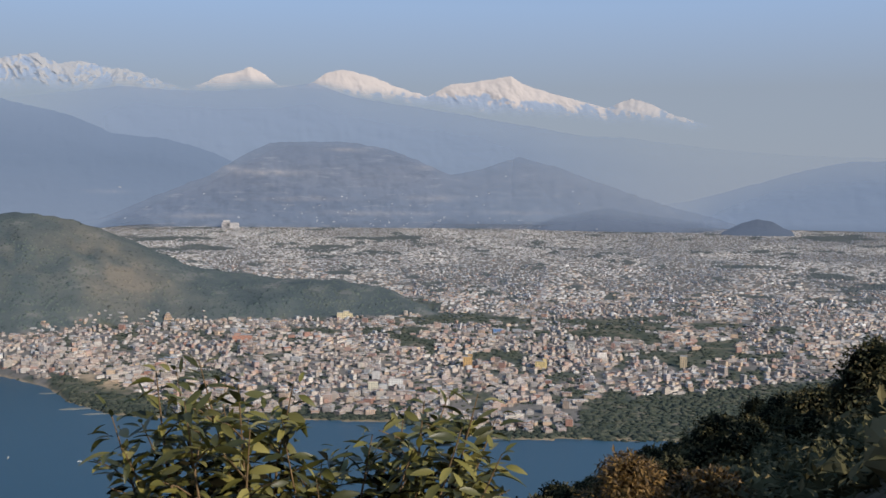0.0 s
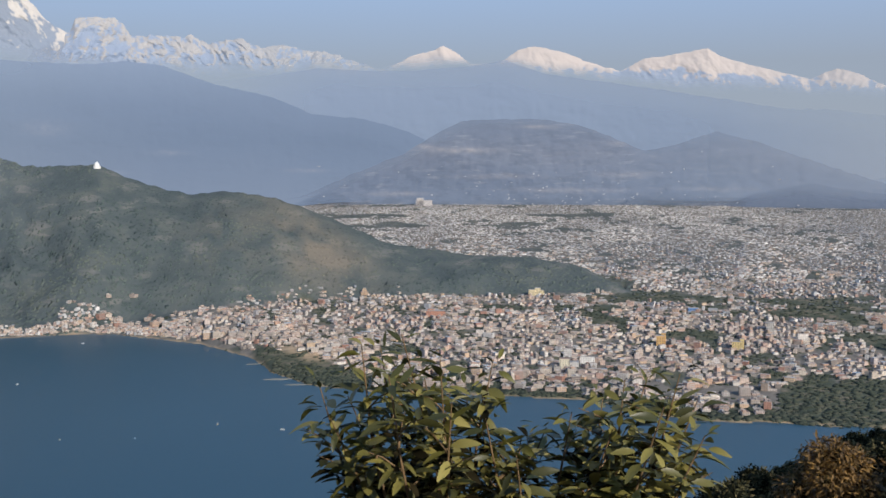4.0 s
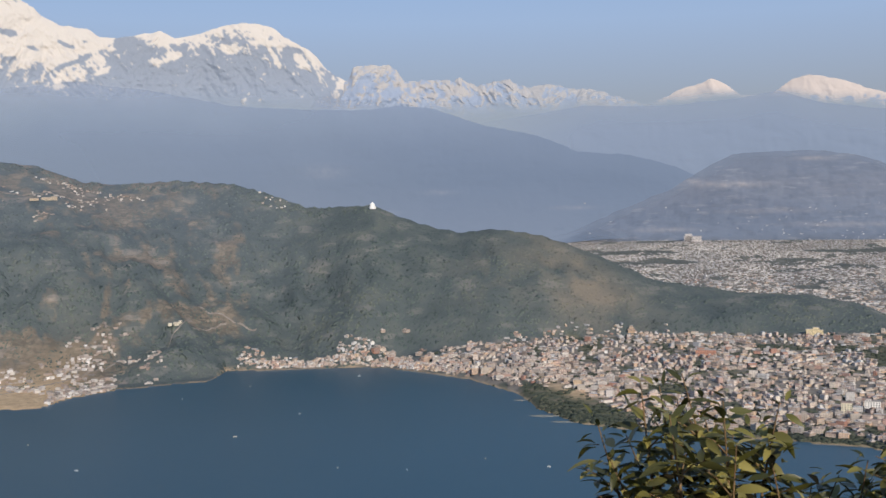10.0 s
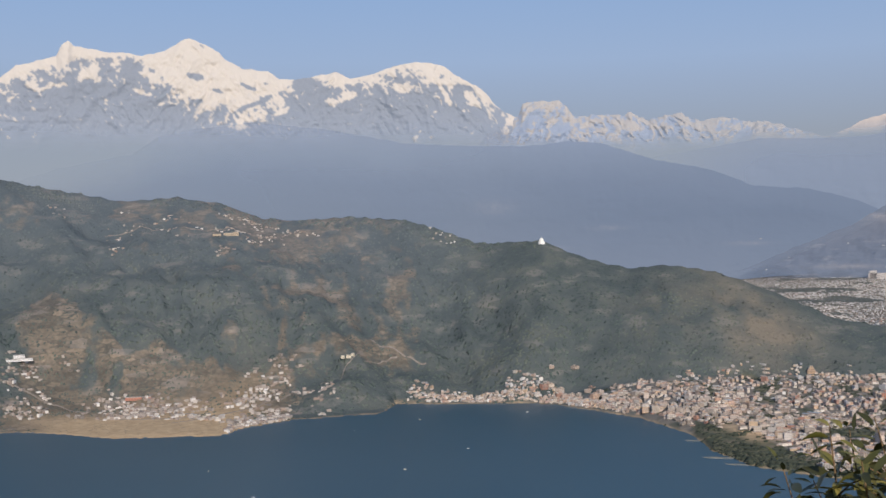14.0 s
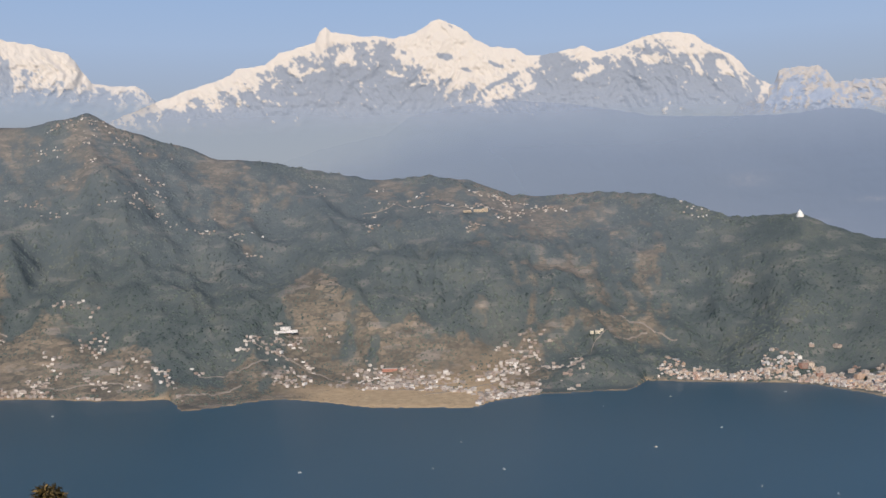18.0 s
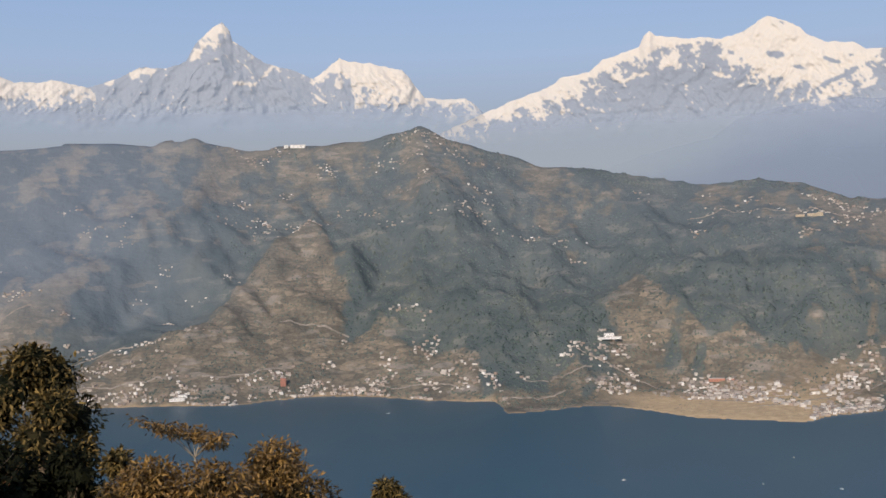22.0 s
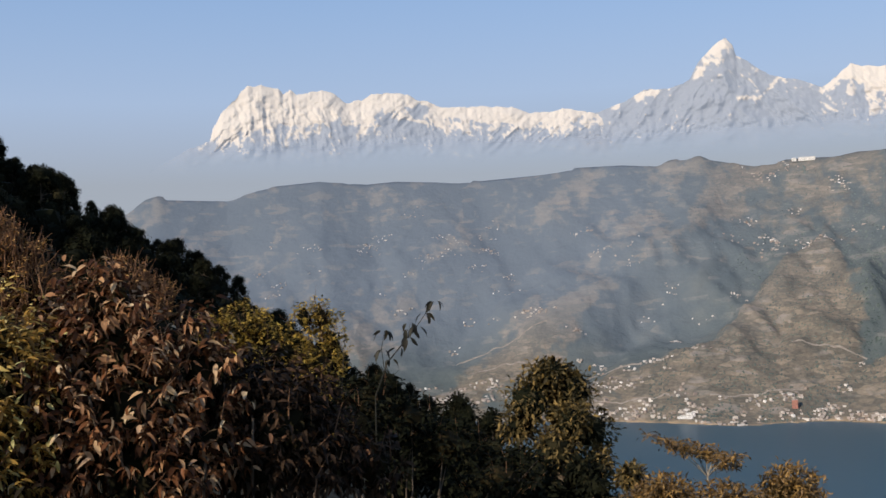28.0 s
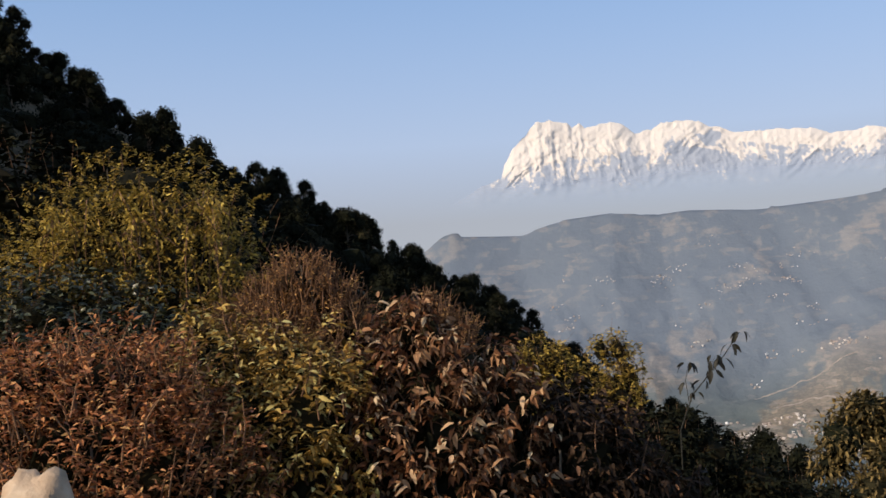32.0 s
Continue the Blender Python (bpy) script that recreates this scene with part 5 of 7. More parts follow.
def lakeside_houses():
    kinds = []
    for k in range(10):
        st = (1, 2, 3, 2, 1, 4, 2, 3, 1, 2)[k]
        e = thing("town_house", (0, 0, 0), f"flat-roofed concrete house of {('one', 'two', 'three', 'four')[st - 1]} storeys standing near the lake", "house", "houses along the lakeside")
        for name, me in house_meshes(9 + (k * 3) % 8, 9 + (k * 5) % 6, st, k):
            piece(name, me, e)
        kinds.append(e)
    placed, used = [], set()
    tries = 0
    while len(placed) < 270 and tries < 6000:
        tries += 1
        a = 46 + 34 * rng.uniform() ** 0.9
        r = float(shore_r(a)) + 26 + rng.gamma(2.0, 34 if a > 48 else 22)
        if a > 53.4 and a < 59.6:
            r += 28 + max(0.0, 225 - 45 * abs(a - 56.2))
        if a > 48 and float(slope_place(a, r)) > 0.02:
            continue
        p = polar(a, r, float(ground(a, r)))
        if any((p[0] - q[0]) ** 2 + (p[1] - q[1]) ** 2 < 169 for q in placed):
            continue
        placed.append(p)
        k = int(rng.integers(0, 10))
        m = pose(p[0], p[1], p[2] - 0.6, 0, 0, -a + rng.choice([0, 12, -15, 90, 40]) + rng.normal(0, 5))
        if k not in used:
            kinds[k].matrix_basis = m
            used.add(k)
        else:
            copy_thing(kinds[k], m)


lakeside_houses()


def landmark(name, label, category, az, el, blocks, colour, low=1400.0):
    """A single conspicuous building, put together from blocks (x, y, w, d, h)."""
    r, p = seen_at(az, el, low)
    s = float(far_scale(r))
    e = thing(name, pose(p.x, p.y, p.z - 1, 0, 0, -az), label, category)
    paint = Paint(name + "_wall", 0.8, 0.2)
    paint.colour(paint.mix(0.5, colour, paint.ramp(paint.noise(0.3, 4), [(0.3, tuple(0.75 * c for c in colour)), (0.7, colour)])))
    for x, y, w, d, h in blocks:
        wall = mesh_from("wall", *stamp(BOX_V, BOX_F, np.array([[x * s, y * s, 0]]), np.array([[w * s, d * s, h * s + 1]]), np.zeros(1)), paint.m)
        piece("wall", wall, e)
        rim = mesh_from("roof", *stamp(BOX_V, BOX_F, np.array([[x * s, y * s, h * s + 1]]), np.array([[(w + 1) * s, (d + 1) * s, 0.7 * s]]), np.zeros(1)), roof_paint)
        piece("roof", rim, e)
        nb, ns = max(1, int(w / 3.6)), max(1, int(h / 3.2))
        pane = mesh_from("window", *stamp(BOX_V, BOX_F, np.zeros((1, 3)), np.array([[1.7 * s, 0.12, 1.5 * s]]), np.zeros(1)), glass_dark)
        for i in range(nb):
            for j in range(ns):
                piece("window", pane, e, Matrix.Translation(((x - w / 2 + (i + 0.5) * w / nb) * s, (y - d / 2) * s - 0.05, 1 + (j * 3.2 + 1.1) * s)))
    return e


glass_dark = Paint("dark_window", 0.2, 0.5).colour((0.05, 0.06, 0.075)).m
landmark("apartment_block", "tall orange apartment block standing over the town", "building", 74.6, -9.25, [(0, 0, 14, 12, 22), (6, 3, 8, 9, 27)], (0.62, 0.40, 0.17))
landmark("apartment_block", "cream multi-storey hotel block near the shore", "building", 69.72, -10.6, [(0, 0, 16, 13, 21)], (0.72, 0.66, 0.50))
landmark("hotel", "wide white hotel behind the lakeside houses", "building", 70.9, -10.35, [(0, 0, 24, 10, 17), (-6, 1, 8, 9, 20)], (0.78, 0.76, 0.72))
landmark("hotel", "long salmon-coloured brick hotel in the town", "building", 63.0, -7.85, [(0, 0, 42, 16, 13), (-10, 2, 14, 12, 17)], (0.50, 0.26, 0.18))
landmark("hotel", "yellow and white hotel wings below the wooded hill", "building", 68.0, -6.75, [(0, 0, 16, 10, 15), (15, 3, 14, 10, 19), (26, 6, 10, 8, 13)], (0.70, 0.60, 0.38))
landmark("apartment_block", "pale yellow apartment block in the town", "building", 78.4, -9.2, [(0, 0, 17, 10, 14), (9, 2, 7, 8, 19)], (0.66, 0.52, 0.25))
landmark("apartment_block", "beige apartment block beside trees", "building", 85.7, -8.9, [(0, 0, 13, 11, 21)], (0.60, 0.47, 0.30))
landmark("apartment_block", "grey concrete apartment block in the town", "building", 80.0, -8.3, [(0, 0, 15, 11, 20)], (0.52, 0.50, 0.46))
landmark("school", "white school building with blue sheet roof in the town", "building", 76.2, -7.4, [(0, 0, 22, 9, 8)], (0.20, 0.34, 0.62))
landmark("hotel", "white stepped hotel at the edge of the lake", "building", -2.2, -7.72, [(0, 0, 30, 10, 7), (10, 6, 22, 10, 13), (-16, 0, 12, 8, 5)], (0.82, 0.81, 0.79))
landmark("resort", "white resort block with terraces on the slope", "building", 19.9, -5.42, [(0, 0, 26, 12, 13), (14, -12, 34, 8, 5), (-14, -16, 30, 6, 4)], (0.82, 0.81, 0.80))
landmark("hotel", "red brick hotel tower near the shore", "building", 3.05, -7.25, [(0, 0, 14, 12, 20)], (0.36, 0.17, 0.13))
landmark("hotel", "long white hotel on the ridge top", "building", 4.2, 4.85, [(0, 0, 78, 12, 15), (-58, -6, 22, 10, 14)], (0.80, 0.78, 0.74))
landmark("villa", "cream villas beside the wooded knoll", "building", 36.0, -5.95, [(0, 0, 12, 8, 7), (-15, -4, 9, 7, 6), (10, 5, 8, 7, 10)], (0.66, 0.60, 0.47))
landmark("hotel", "sandstone-coloured hotel on the upper slope", "building", 30.0, 0.5, [(0, 0, 34, 12, 9), (-40, -6, 30, 10, 6), (26, 6, 20, 10, 12)], (0.48, 0.40, 0.30))
landmark("hotel", "wide pale hotel seen far across the plain", "building", 62.4, -2.12, [(0, 0, 130, 30, 42), (-30, 0, 50, 30, 60)], (0.62, 0.58, 0.56), 3700.0)
landmark("temple", "tan tiered temple among trees at the foot of a hill", "temple", 59.3, -6.75, [(0, 0, 18, 12, 7), (0, 2, 12, 9, 12), (0, 3, 7, 7, 16)], (0.50, 0.36, 0.24))
landmark("warehouse", "row of red-roofed sheds beside straw fields", "sheds", 25.2, -7.6, [(0, 0, 36, 9, 6), (30, 3, 18, 9, 5)], (0.45, 0.22, 0.16))


def stupa():
    """The white monument on the wooded crest: round drum, dome and spire."""
    az = 46.05
    r = float(CREST_R(az)) - 30
    p = Vector(polar(az, r, float(ground(az, r))))
    e = thing("stupa", pose(p.x, p.y, p.z, 0, 0, -az), "white round monument tower on a wooded ridge", "monument")
    white = Paint("whitewash", 0.8)
    white = white.colour(white.ramp(white.noise(0.4, 3), [(0.3, (0.72, 0.71, 0.68)), (0.7, (0.84, 0.83, 0.80))])).m
    for name, r1, r2, z0, h in (("drum", 9, 9, -3, 7), ("gallery", 6.5, 6.2, 4, 6), ("dome", 5, 2.6, 10, 3.5), ("spire", 1.0, 0.2, 13.5, 3)):
        b = bmesh.new()
        bmesh.ops.create_cone(b, cap_ends=True, segments=20, radius1=r1, radius2=r2, depth=h, matrix=Matrix.Translation((0, 0, z0 + h / 2)))
        part(name, b, white, e)


stupa()


def boats():
    hull_paint = Paint("boat_paint", 0.5)
    hull_paint.colour(hull_paint.ramp(hull_paint.node("ObjectInfo").outputs["Random"], [(0, (0.75, 0.75, 0.72)), (0.5, (0.6, 0.65, 0.7)), (1, (0.7, 0.6, 0.4))]))
    seat_paint = Paint("boat_seat", 0.7).colour((0.35, 0.25, 0.15)).m
    e = thing("boat", (0, 0, 0), "small pale rowing boat afloat on a lake", "boat", "boats on the lake")
    b = bmesh.new()
    bmesh.ops.create_cube(b, size=1.0, matrix=Matrix.Diagonal((5.5, 1.6, 0.7, 1)))
    bmesh.ops.subdivide_edges(b, edges=b.edges[:], cuts=2)
    for v in b.verts:
        v.co.y *= 1 - 0.75 * (abs(v.co.x) / 2.75) ** 3
        v.co.z += 0.25 * (abs(v.co.x) / 2.75) ** 2
        if v.co.z < -0.2:
            v.co.y *= 0.6
    part("hull", b, hull_paint.m, e)
    for x in (-1.2, 0.9):
        b = bmesh.new()
        bmesh.ops.create_cube(b, size=1.0, matrix=Matrix.Translation((x, 0, 0.42)) @ Matrix.Diagonal((0.4, 1.2, 0.08, 1)))
        part("seat", b, seat_paint, e)
    b = bmesh.new()
    bmesh.ops.create_cube(b, size=1.0, matrix=Matrix.Translation((0, 0, 1.5)) @ Matrix.Diagonal((2.6, 1.5, 0.06, 1)))
    part("canopy", b, hull_paint.m, e)
    sites = [(42.1, -10.6), (44.0, -13.4), (28.8, -11.3), (31.0, -12.7), (38.8, -11.6), (51.7, -13.1), (47.6, -13.6), (39.6, -9.1), (45.2, -8.8), (20.4, -12.5), (36.2, -9.6), (27.3, -12.6), (55.0, -13.5), (8.4, -8.9)]
    for k, (az, el) in enumerate(sites):
        r = EYE / math.tan(radians(-el))
        p = polar(az, r, 0.25)
        m = pose(p[0], p[1], p[2], 0, 0, 40 * k)
        if k == 0:
            e.matrix_basis = m
        else:
            copy_thing(e, m)


boats()


def weed_mats():
    """Low mats of reed and a landing spit off the town's shore."""
    straw = Paint("reed_mat", 0.95)
    straw = straw.colour(straw.ramp(straw.noise(0.4, 4), [(0.3, (0.16, 0.16, 0.13)), (0.7, (0.32, 0.30, 0.25))])).m
    for az, el, a, b in ((54.9, -10.95, 26, 7), (53.6, -10.15, 14, 4), (55.9, -11.25, 22, 5)):
        r = EYE / math.tan(radians(-el))
        p = polar(az, r, 0.0)
        t = np.linspace(0, 2 * np.pi, 29)[:-1]
        k = 1 + 0.3 * fbm(t * 2, t * 0 + az, 8, 3)
        ring = np.stack([np.cos(t) * a * k, np.sin(t) * b * k, np.full(28, -0.3)], 1)
        top = ring * np.array([0.92, 0.85, 0]) + np.array([0, 0, 0.35])
        v = np.concatenate([ring, top, [[0, 0, 0.5]]])
        f = [(i, (i + 1) % 28, 28 + (i + 1) % 28, 28 + i) for i in range(28)]
        f += [(28 + i, 28 + (i + 1) % 28, 56, 56) for i in range(28)]
        b2 = bmesh.new()
        vs = [b2.verts.new(x) for x in v]
        for q in f:
            b2.faces.new([vs[i] for i in dict.fromkeys(q)])
        e = part("reed_mat", b2, straw, None)
        e.matrix_basis = pose(p[0], p[1], p[2], 0, 0, -az)
        tagged(e, "low grey mat of floating reeds off the shore", "reeds")


weed_mats()


pale_wall = Paint("hamlet_plaster", 0.9)
pale_wall = pale_wall.colour(pale_wall.ramp(pale_wall.node("NewGeometry").outputs["Random Per Island"], [(0, (0.34, 0.35, 0.37)), (0.6, (0.40, 0.40, 0.41)), (1, (0.55, 0.55, 0.55))])).m


def hill_hamlets():
    """Specks of houses and bare terraces on the hill beyond the town."""
    g = np.random.default_rng(23)
    n = 80
    az = np.clip(g.normal(70, 5.5, n), 57, 84)
    el = -2.2 + np.abs(g.normal(0, 1.1, n))
    r = 4290 - 112 * (1 - np.clip((el + 2.4) / 4.7, 0, 1)) - 40
    w = g.uniform(2.5, 8, n)
    P = polar(az, r, EYE + r * np.tan(np.radians(el)))
    tagged(new("hill_hamlets", boxes("hill_hamlets", P, w, np.full(n, 6.0), g.uniform(1.5, 3.2, n), -np.radians(az), pale_wall)), "tiny pale houses and terraces on a hazy hill", "houses", kind="stuff")


hill_hamlets()


def tracks():
    """Pale dirt tracks and terrace walls along the lower slopes."""
    p = Paint("pale_earth", 0.95, 0.05)
    p = p.colour(p.ramp(p.noise(0.08, 4), [(0.3, (0.19, 0.165, 0.145)), (0.7, (0.30, 0.265, 0.23))])).m
    g = np.random.default_rng(29)
    runs = [(18.3, 22.9, 0.235, 0.215), (15.5, 19.0, 0.14, 0.20), (14.2, 17.6, 0.03, 0.11), (23.5, 28.5, 0.15, 0.16), (27, 33, 0.12, 0.19), (-8, -4.5, 0.20, 0.24), (-9.5, -3, 0.07, 0.09), (-1, 3.5, 0.10, 0.13),
            (3, 6.5, 0.28, 0.24), (-14, -9, 0.30, 0.36), (-13, -8.5, 0.22, 0.25), (7.5, 12, 0.04, 0.07), (24, 32, 0.83, 0.85), (34.5, 38.5, 0.22, 0.33), (37, 40, 0.40, 0.30)]
    for a0, a1, u0, u1 in runs:
        n = int((a1 - a0) * 14)
        t = np.linspace(0, 1, n)
        az = a0 + (a1 - a0) * t
        foot = foot_r(az)
        r = foot + (u0 + (u1 - u0) * t + 0.012 * fbm(az * 1.1, az * 0, int(a0 * 7) + 90, 3)) * (CREST_R(az) - foot)
        half = (1.7 + 0.8 * g.uniform(size=n)) * far_scale(r)
        lines = [polar(az, r + k * half, ground(az, r + k * half) + up) for k, up in ((-1.2, -1.0), (-1, 0.75), (1, 0.9), (1.2, -1.0))]
        v = np.stack(lines, 1)
        e = new("dirt_track", mesh_from("dirt_track", v.reshape(-1, 3), grid_faces(n, 4)[:, ::-1], p))
        tagged(e, "pale dirt track winding across a dry terraced slope", "track", "tracks on the far slopes")


tracks()


# ---- near woods on the viewpoint's own hill ----
def leaf_shape(length, width, fold=0.25, droop=0.25, n=4):
    """A pointed leaf: folded along its middle rib and drooping to its tip."""
    v, f = [], []
    for i in range(n + 1):
        t = i / n
        w = width * 0.5 * math.sin(math.pi * min(t * 0.92 + 0.04, 1.0)) ** 0.8 * (1 - 0.25 * t)
        y, z = length * t, -droop * length * t * t
        v += [(-w, y, z + fold * w), (0, y, z), (w, y, z + fold * w)]
    for i in range(n):
        a = 3 * i
        f += [(a, a + 1, a + 4, a + 3), (a + 1, a + 2, a + 5, a + 4)]
    return np.array(v), np.array(f)


def turn(g, pos, out, size, droop=0.3, spread=0.5):
    """Pose of a leaf at pos that points roughly along out and hangs a little."""
    d = Vector(out) + Vector(g.normal(0, spread, 3))
    d.z -= droop
    d = d.normalized() if d.length > 1e-6 else Vector((0, 1, 0))
    m = d.to_track_quat("Y", "Z").to_matrix().to_4x4()
    return Matrix.Translation(pos) @ m @ Matrix.Rotation(g.normal(0, 0.5), 4, "Y") @ Matrix.Diagonal((size, size, size, 1))


bark = Paint("grey_bark", 0.95, 0.1)
bark = bark.colour(bark.ramp(bark.noise(6, 5, None, 0.6, (1, 1, 0.25)), [(0.3, (0.06, 0.045, 0.032)), (0.7, (0.17, 0.135, 0.10))])).bump(bark.noise(14, 4), 0.6, 0.02).m
pale_bark = Paint("pale_bark", 0.9, 0.1)
pale_bark = pale_bark.colour(pale_bark.ramp(pale_bark.noise(9, 4), [(0.3, (0.22, 0.19, 0.15)), (0.7, (0.36, 0.32, 0.26))])).m
# Leaf of the western wood: the slope's shade is painted in as near-black.
shaded_wood_leaf = leafy("shade_darkened_leaf", [(0.0, (0.004, 0.005, 0.004)), (0.5, (0.008, 0.010, 0.006)), (0.85, (0.013, 0.014, 0.008)), (1.0, (0.028, 0.024, 0.012))], 0.85, gloss=0.04)
# Lighter olive-brown leaf of the eastern wood, sunlight painted into its tones.
sunlit_brown_wood = leafy("sunlit_olive_brown_leaf", [(0.0, (0.034, 0.036, 0.019)), (0.5, (0.092, 0.085, 0.042)), (0.85, (0.165, 0.14, 0.067)), (1.0, (0.26, 0.195, 0.095))], 0.85, gloss=0.05)
# Olive leaf whose brightest tone paints warm sunlit spots into the crown.
olive_leaf = leafy("olive_leaf", [(0.0, (0.025, 0.019, 0.007)), (0.5, (0.075, 0.055, 0.019)), (1.0, (0.27, 0.18, 0.06))], 0.6, gloss=0.15)
gold_leaf = leafy("golden_leaf", [(0.0, (0.06, 0.036, 0.012)), (0.5, (0.17, 0.095, 0.027)), (1.0, (0.33, 0.19, 0.05))], 0.55, gloss=0.3)


# Darker gold leaf, painting shade into the cores of golden crowns.
brown_shade = leafy("shaded_gold_leaf", [(0.0, (0.035, 0.024, 0.010)), (1.0, (0.07, 0.046, 0.016))], 0.8, gloss=0.05)


def lobes_for(g, height, spread, n, low=0.45):
    """Rounded masses of a crown round the limbs' ends."""
    out = []
    for k in range(n):
        t = (k + 0.5) / n
        a = 2.4 * k + g.uniform(-0.4, 0.4)
        z = height * (low + (0.95 - low) * t)
        rad = spread * (0.62 * math.sin(math.pi * (0.3 + 0.62 * t)))
        s = spread * g.uniform(0.30, 0.44)
        out.append((Vector((math.cos(a) * rad, math.sin(a) * rad, z)), s))
    out.append((Vector((0, 0, height * 0.95)), spread * 0.33))
    return out


def tree_meshes(seed, height, spread, lobes, leaves, leaf, material, trunk_r=0.16, low=0.45, apart=True):
    """Trunk with limbs, and a crown of many leaves round its limb ends."""
    g = np.random.default_rng(seed)
    L = lobes_for(g, height, spread, lobes, low)
    bend = g.normal(0, 0.12 * spread, 2)
    top = Vector((bend[0], bend[1], height * 0.8))
    path = [Vector((0, 0, -0.8)), Vector((bend[0] * 0.2, bend[1] * 0.2, height * 0.25)), Vector((bend[0] * 0.6, bend[1] * 0.6, height * 0.52)), top]
    shapes = [tube(path, [trunk_r * 1.35, trunk_r, trunk_r * 0.7, trunk_r * 0.25], 7)]
    limbs = []
    for c, s in L:
        k = g.uniform(0.3, 0.62)
        a = path[1].lerp(path[3], k)
        mid = a.lerp(c, 0.5) + Vector((0, 0, 0.06 * height))
        limbs.append(tube([a, mid, c], [trunk_r * 0.45, trunk_r * 0.28, trunk_r * 0.1], 5))
    trunk = mesh_from("trunk", *(shapes[0] if apart else merge(shapes + limbs)), bark, True)
    lv, lf = leaf_shape(*leaf, n=1 if leaf[0] > 0.3 else 2)
    if leaf[0] > 0.3:
        lv = np.array([(-0.5, 0.5, 0.1), (0, 0, 0), (0.5, 0.5, 0.1), (0, 1, -0.2)]) * np.array([leaf[1], leaf[0], leaf[1]])
        lf = np.array([(0, 1, 3, 3), (1, 2, 3, 3)])[:, :3]
    poses = []
    for c, s in L:
        for i in range(leaves // len(L)):
            d = Vector(g.normal(0, 1, 3)).normalized()
            d.z *= 0.85
            k = g.uniform(0.6, 1.05) if g.uniform() < 0.9 else g.uniform(0.95, 1.2)
            poses.append(turn(g, c + d * s * k, d, g.uniform(0.7, 1.3), 0.2, 0.7))
    shapes = [stamp_m(lv, lf, poses)]
    crown = mesh_from("crown", *shapes[0], material, False)
    # Dark core masses paint shade into the gaps of the crown.
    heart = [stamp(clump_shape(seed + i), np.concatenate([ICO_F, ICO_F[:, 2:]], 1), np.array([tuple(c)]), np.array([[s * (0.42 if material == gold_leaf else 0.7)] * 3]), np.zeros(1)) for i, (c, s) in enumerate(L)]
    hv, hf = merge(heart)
    inner = mesh_from("inner_foliage", hv, hf[:, :3], brown_shade if material == gold_leaf else shaded_wood_leaf, False)
    return [("trunk", trunk), ("crown", crown), ("inner_foliage", inner)] + ([("limb", mesh_from("limb", *q, bark, True)) for q in limbs] if apart else [])


def plant(kinds, used, k, m):
    if k not in used:
        kinds[k].matrix_basis = m
        used.add(k)
        return kinds[k]
    return copy_thing(kinds[k], m)


def near_woods():
    kinds = []
    for k in range(9):
        h, sp = (6.0, 3.0) if k < 4 or k > 5 else (6.6, 2.7)
        # the last three kinds take the sunlit leaf, the others the shaded one
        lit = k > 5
        e = thing("forest_tree", (0, 0, 0), ("tree on a wooded slope, darkened in colour for shade", "tall narrow dark tree rising from a wooded slope", "olive-brown round-crowned tree on a wooded slope")[2 if lit else int(k >= 4)], "tree", "trees on the near wooded slopes")
        for name, me in tree_meshes(400 + k, h * (0.9 + 0.04 * k) * (0.8 if lit else 1), sp, 10 + k % 3, 3000, (0.31, 0.17), sunlit_brown_wood if lit else shaded_wood_leaf, 0.16, 0.18, False):
            piece(name, me, e)
        kinds.append(e)
    used = set()
    g = np.random.default_rng(5)
    sites = []
    for side, (a0, a1, r0, r1, n) in enumerate(((-53, -8.5, 62, 174, 900), (77, 99, 52, 240, 1600))):
        got = []
        for _ in range(n):
            a = g.uniform(a0, a1)
            r = math.sqrt(g.uniform(r0 ** 2, r1 ** 2))
            p = polar(a, r, 0.0)
            gap = 5.6 + 0.02 * r if side == 0 else 4.6 + 0.012 * r
            if any((p[0] - q[0]) ** 2 + (p[1] - q[1]) ** 2 < gap * gap for q in got):
                continue
            if len(got) >= (100, 130)[side]:
                break
            got.append(p)
            sites.append((a, r, side))
    for a in np.arange(-53, -9, 1.05):
        sites.append((a + g.uniform(-0.3, 0.3), float(SPUR_R(a)) + g.uniform(-4, 2), 0))
    for a in np.arange(78, 98.5, 0.85):
        sites.append((a + g.uniform(-0.3, 0.3), float(SPUR_R(a)) + g.uniform(-6, 2), 1))
    for a, r, side in sites:
        p = on_ground(a, r, 0.3)
        s = g.uniform(0.85, 1.1) * float(np.interp(a, [-52, -42, -36], [1.05, 0.95, 0.8])) if side == 0 else g.uniform(0.65, 0.95)
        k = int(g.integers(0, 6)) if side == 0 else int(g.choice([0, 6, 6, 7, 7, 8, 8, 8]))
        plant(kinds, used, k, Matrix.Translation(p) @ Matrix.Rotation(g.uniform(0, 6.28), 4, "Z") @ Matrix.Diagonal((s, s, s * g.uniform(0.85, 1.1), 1)))


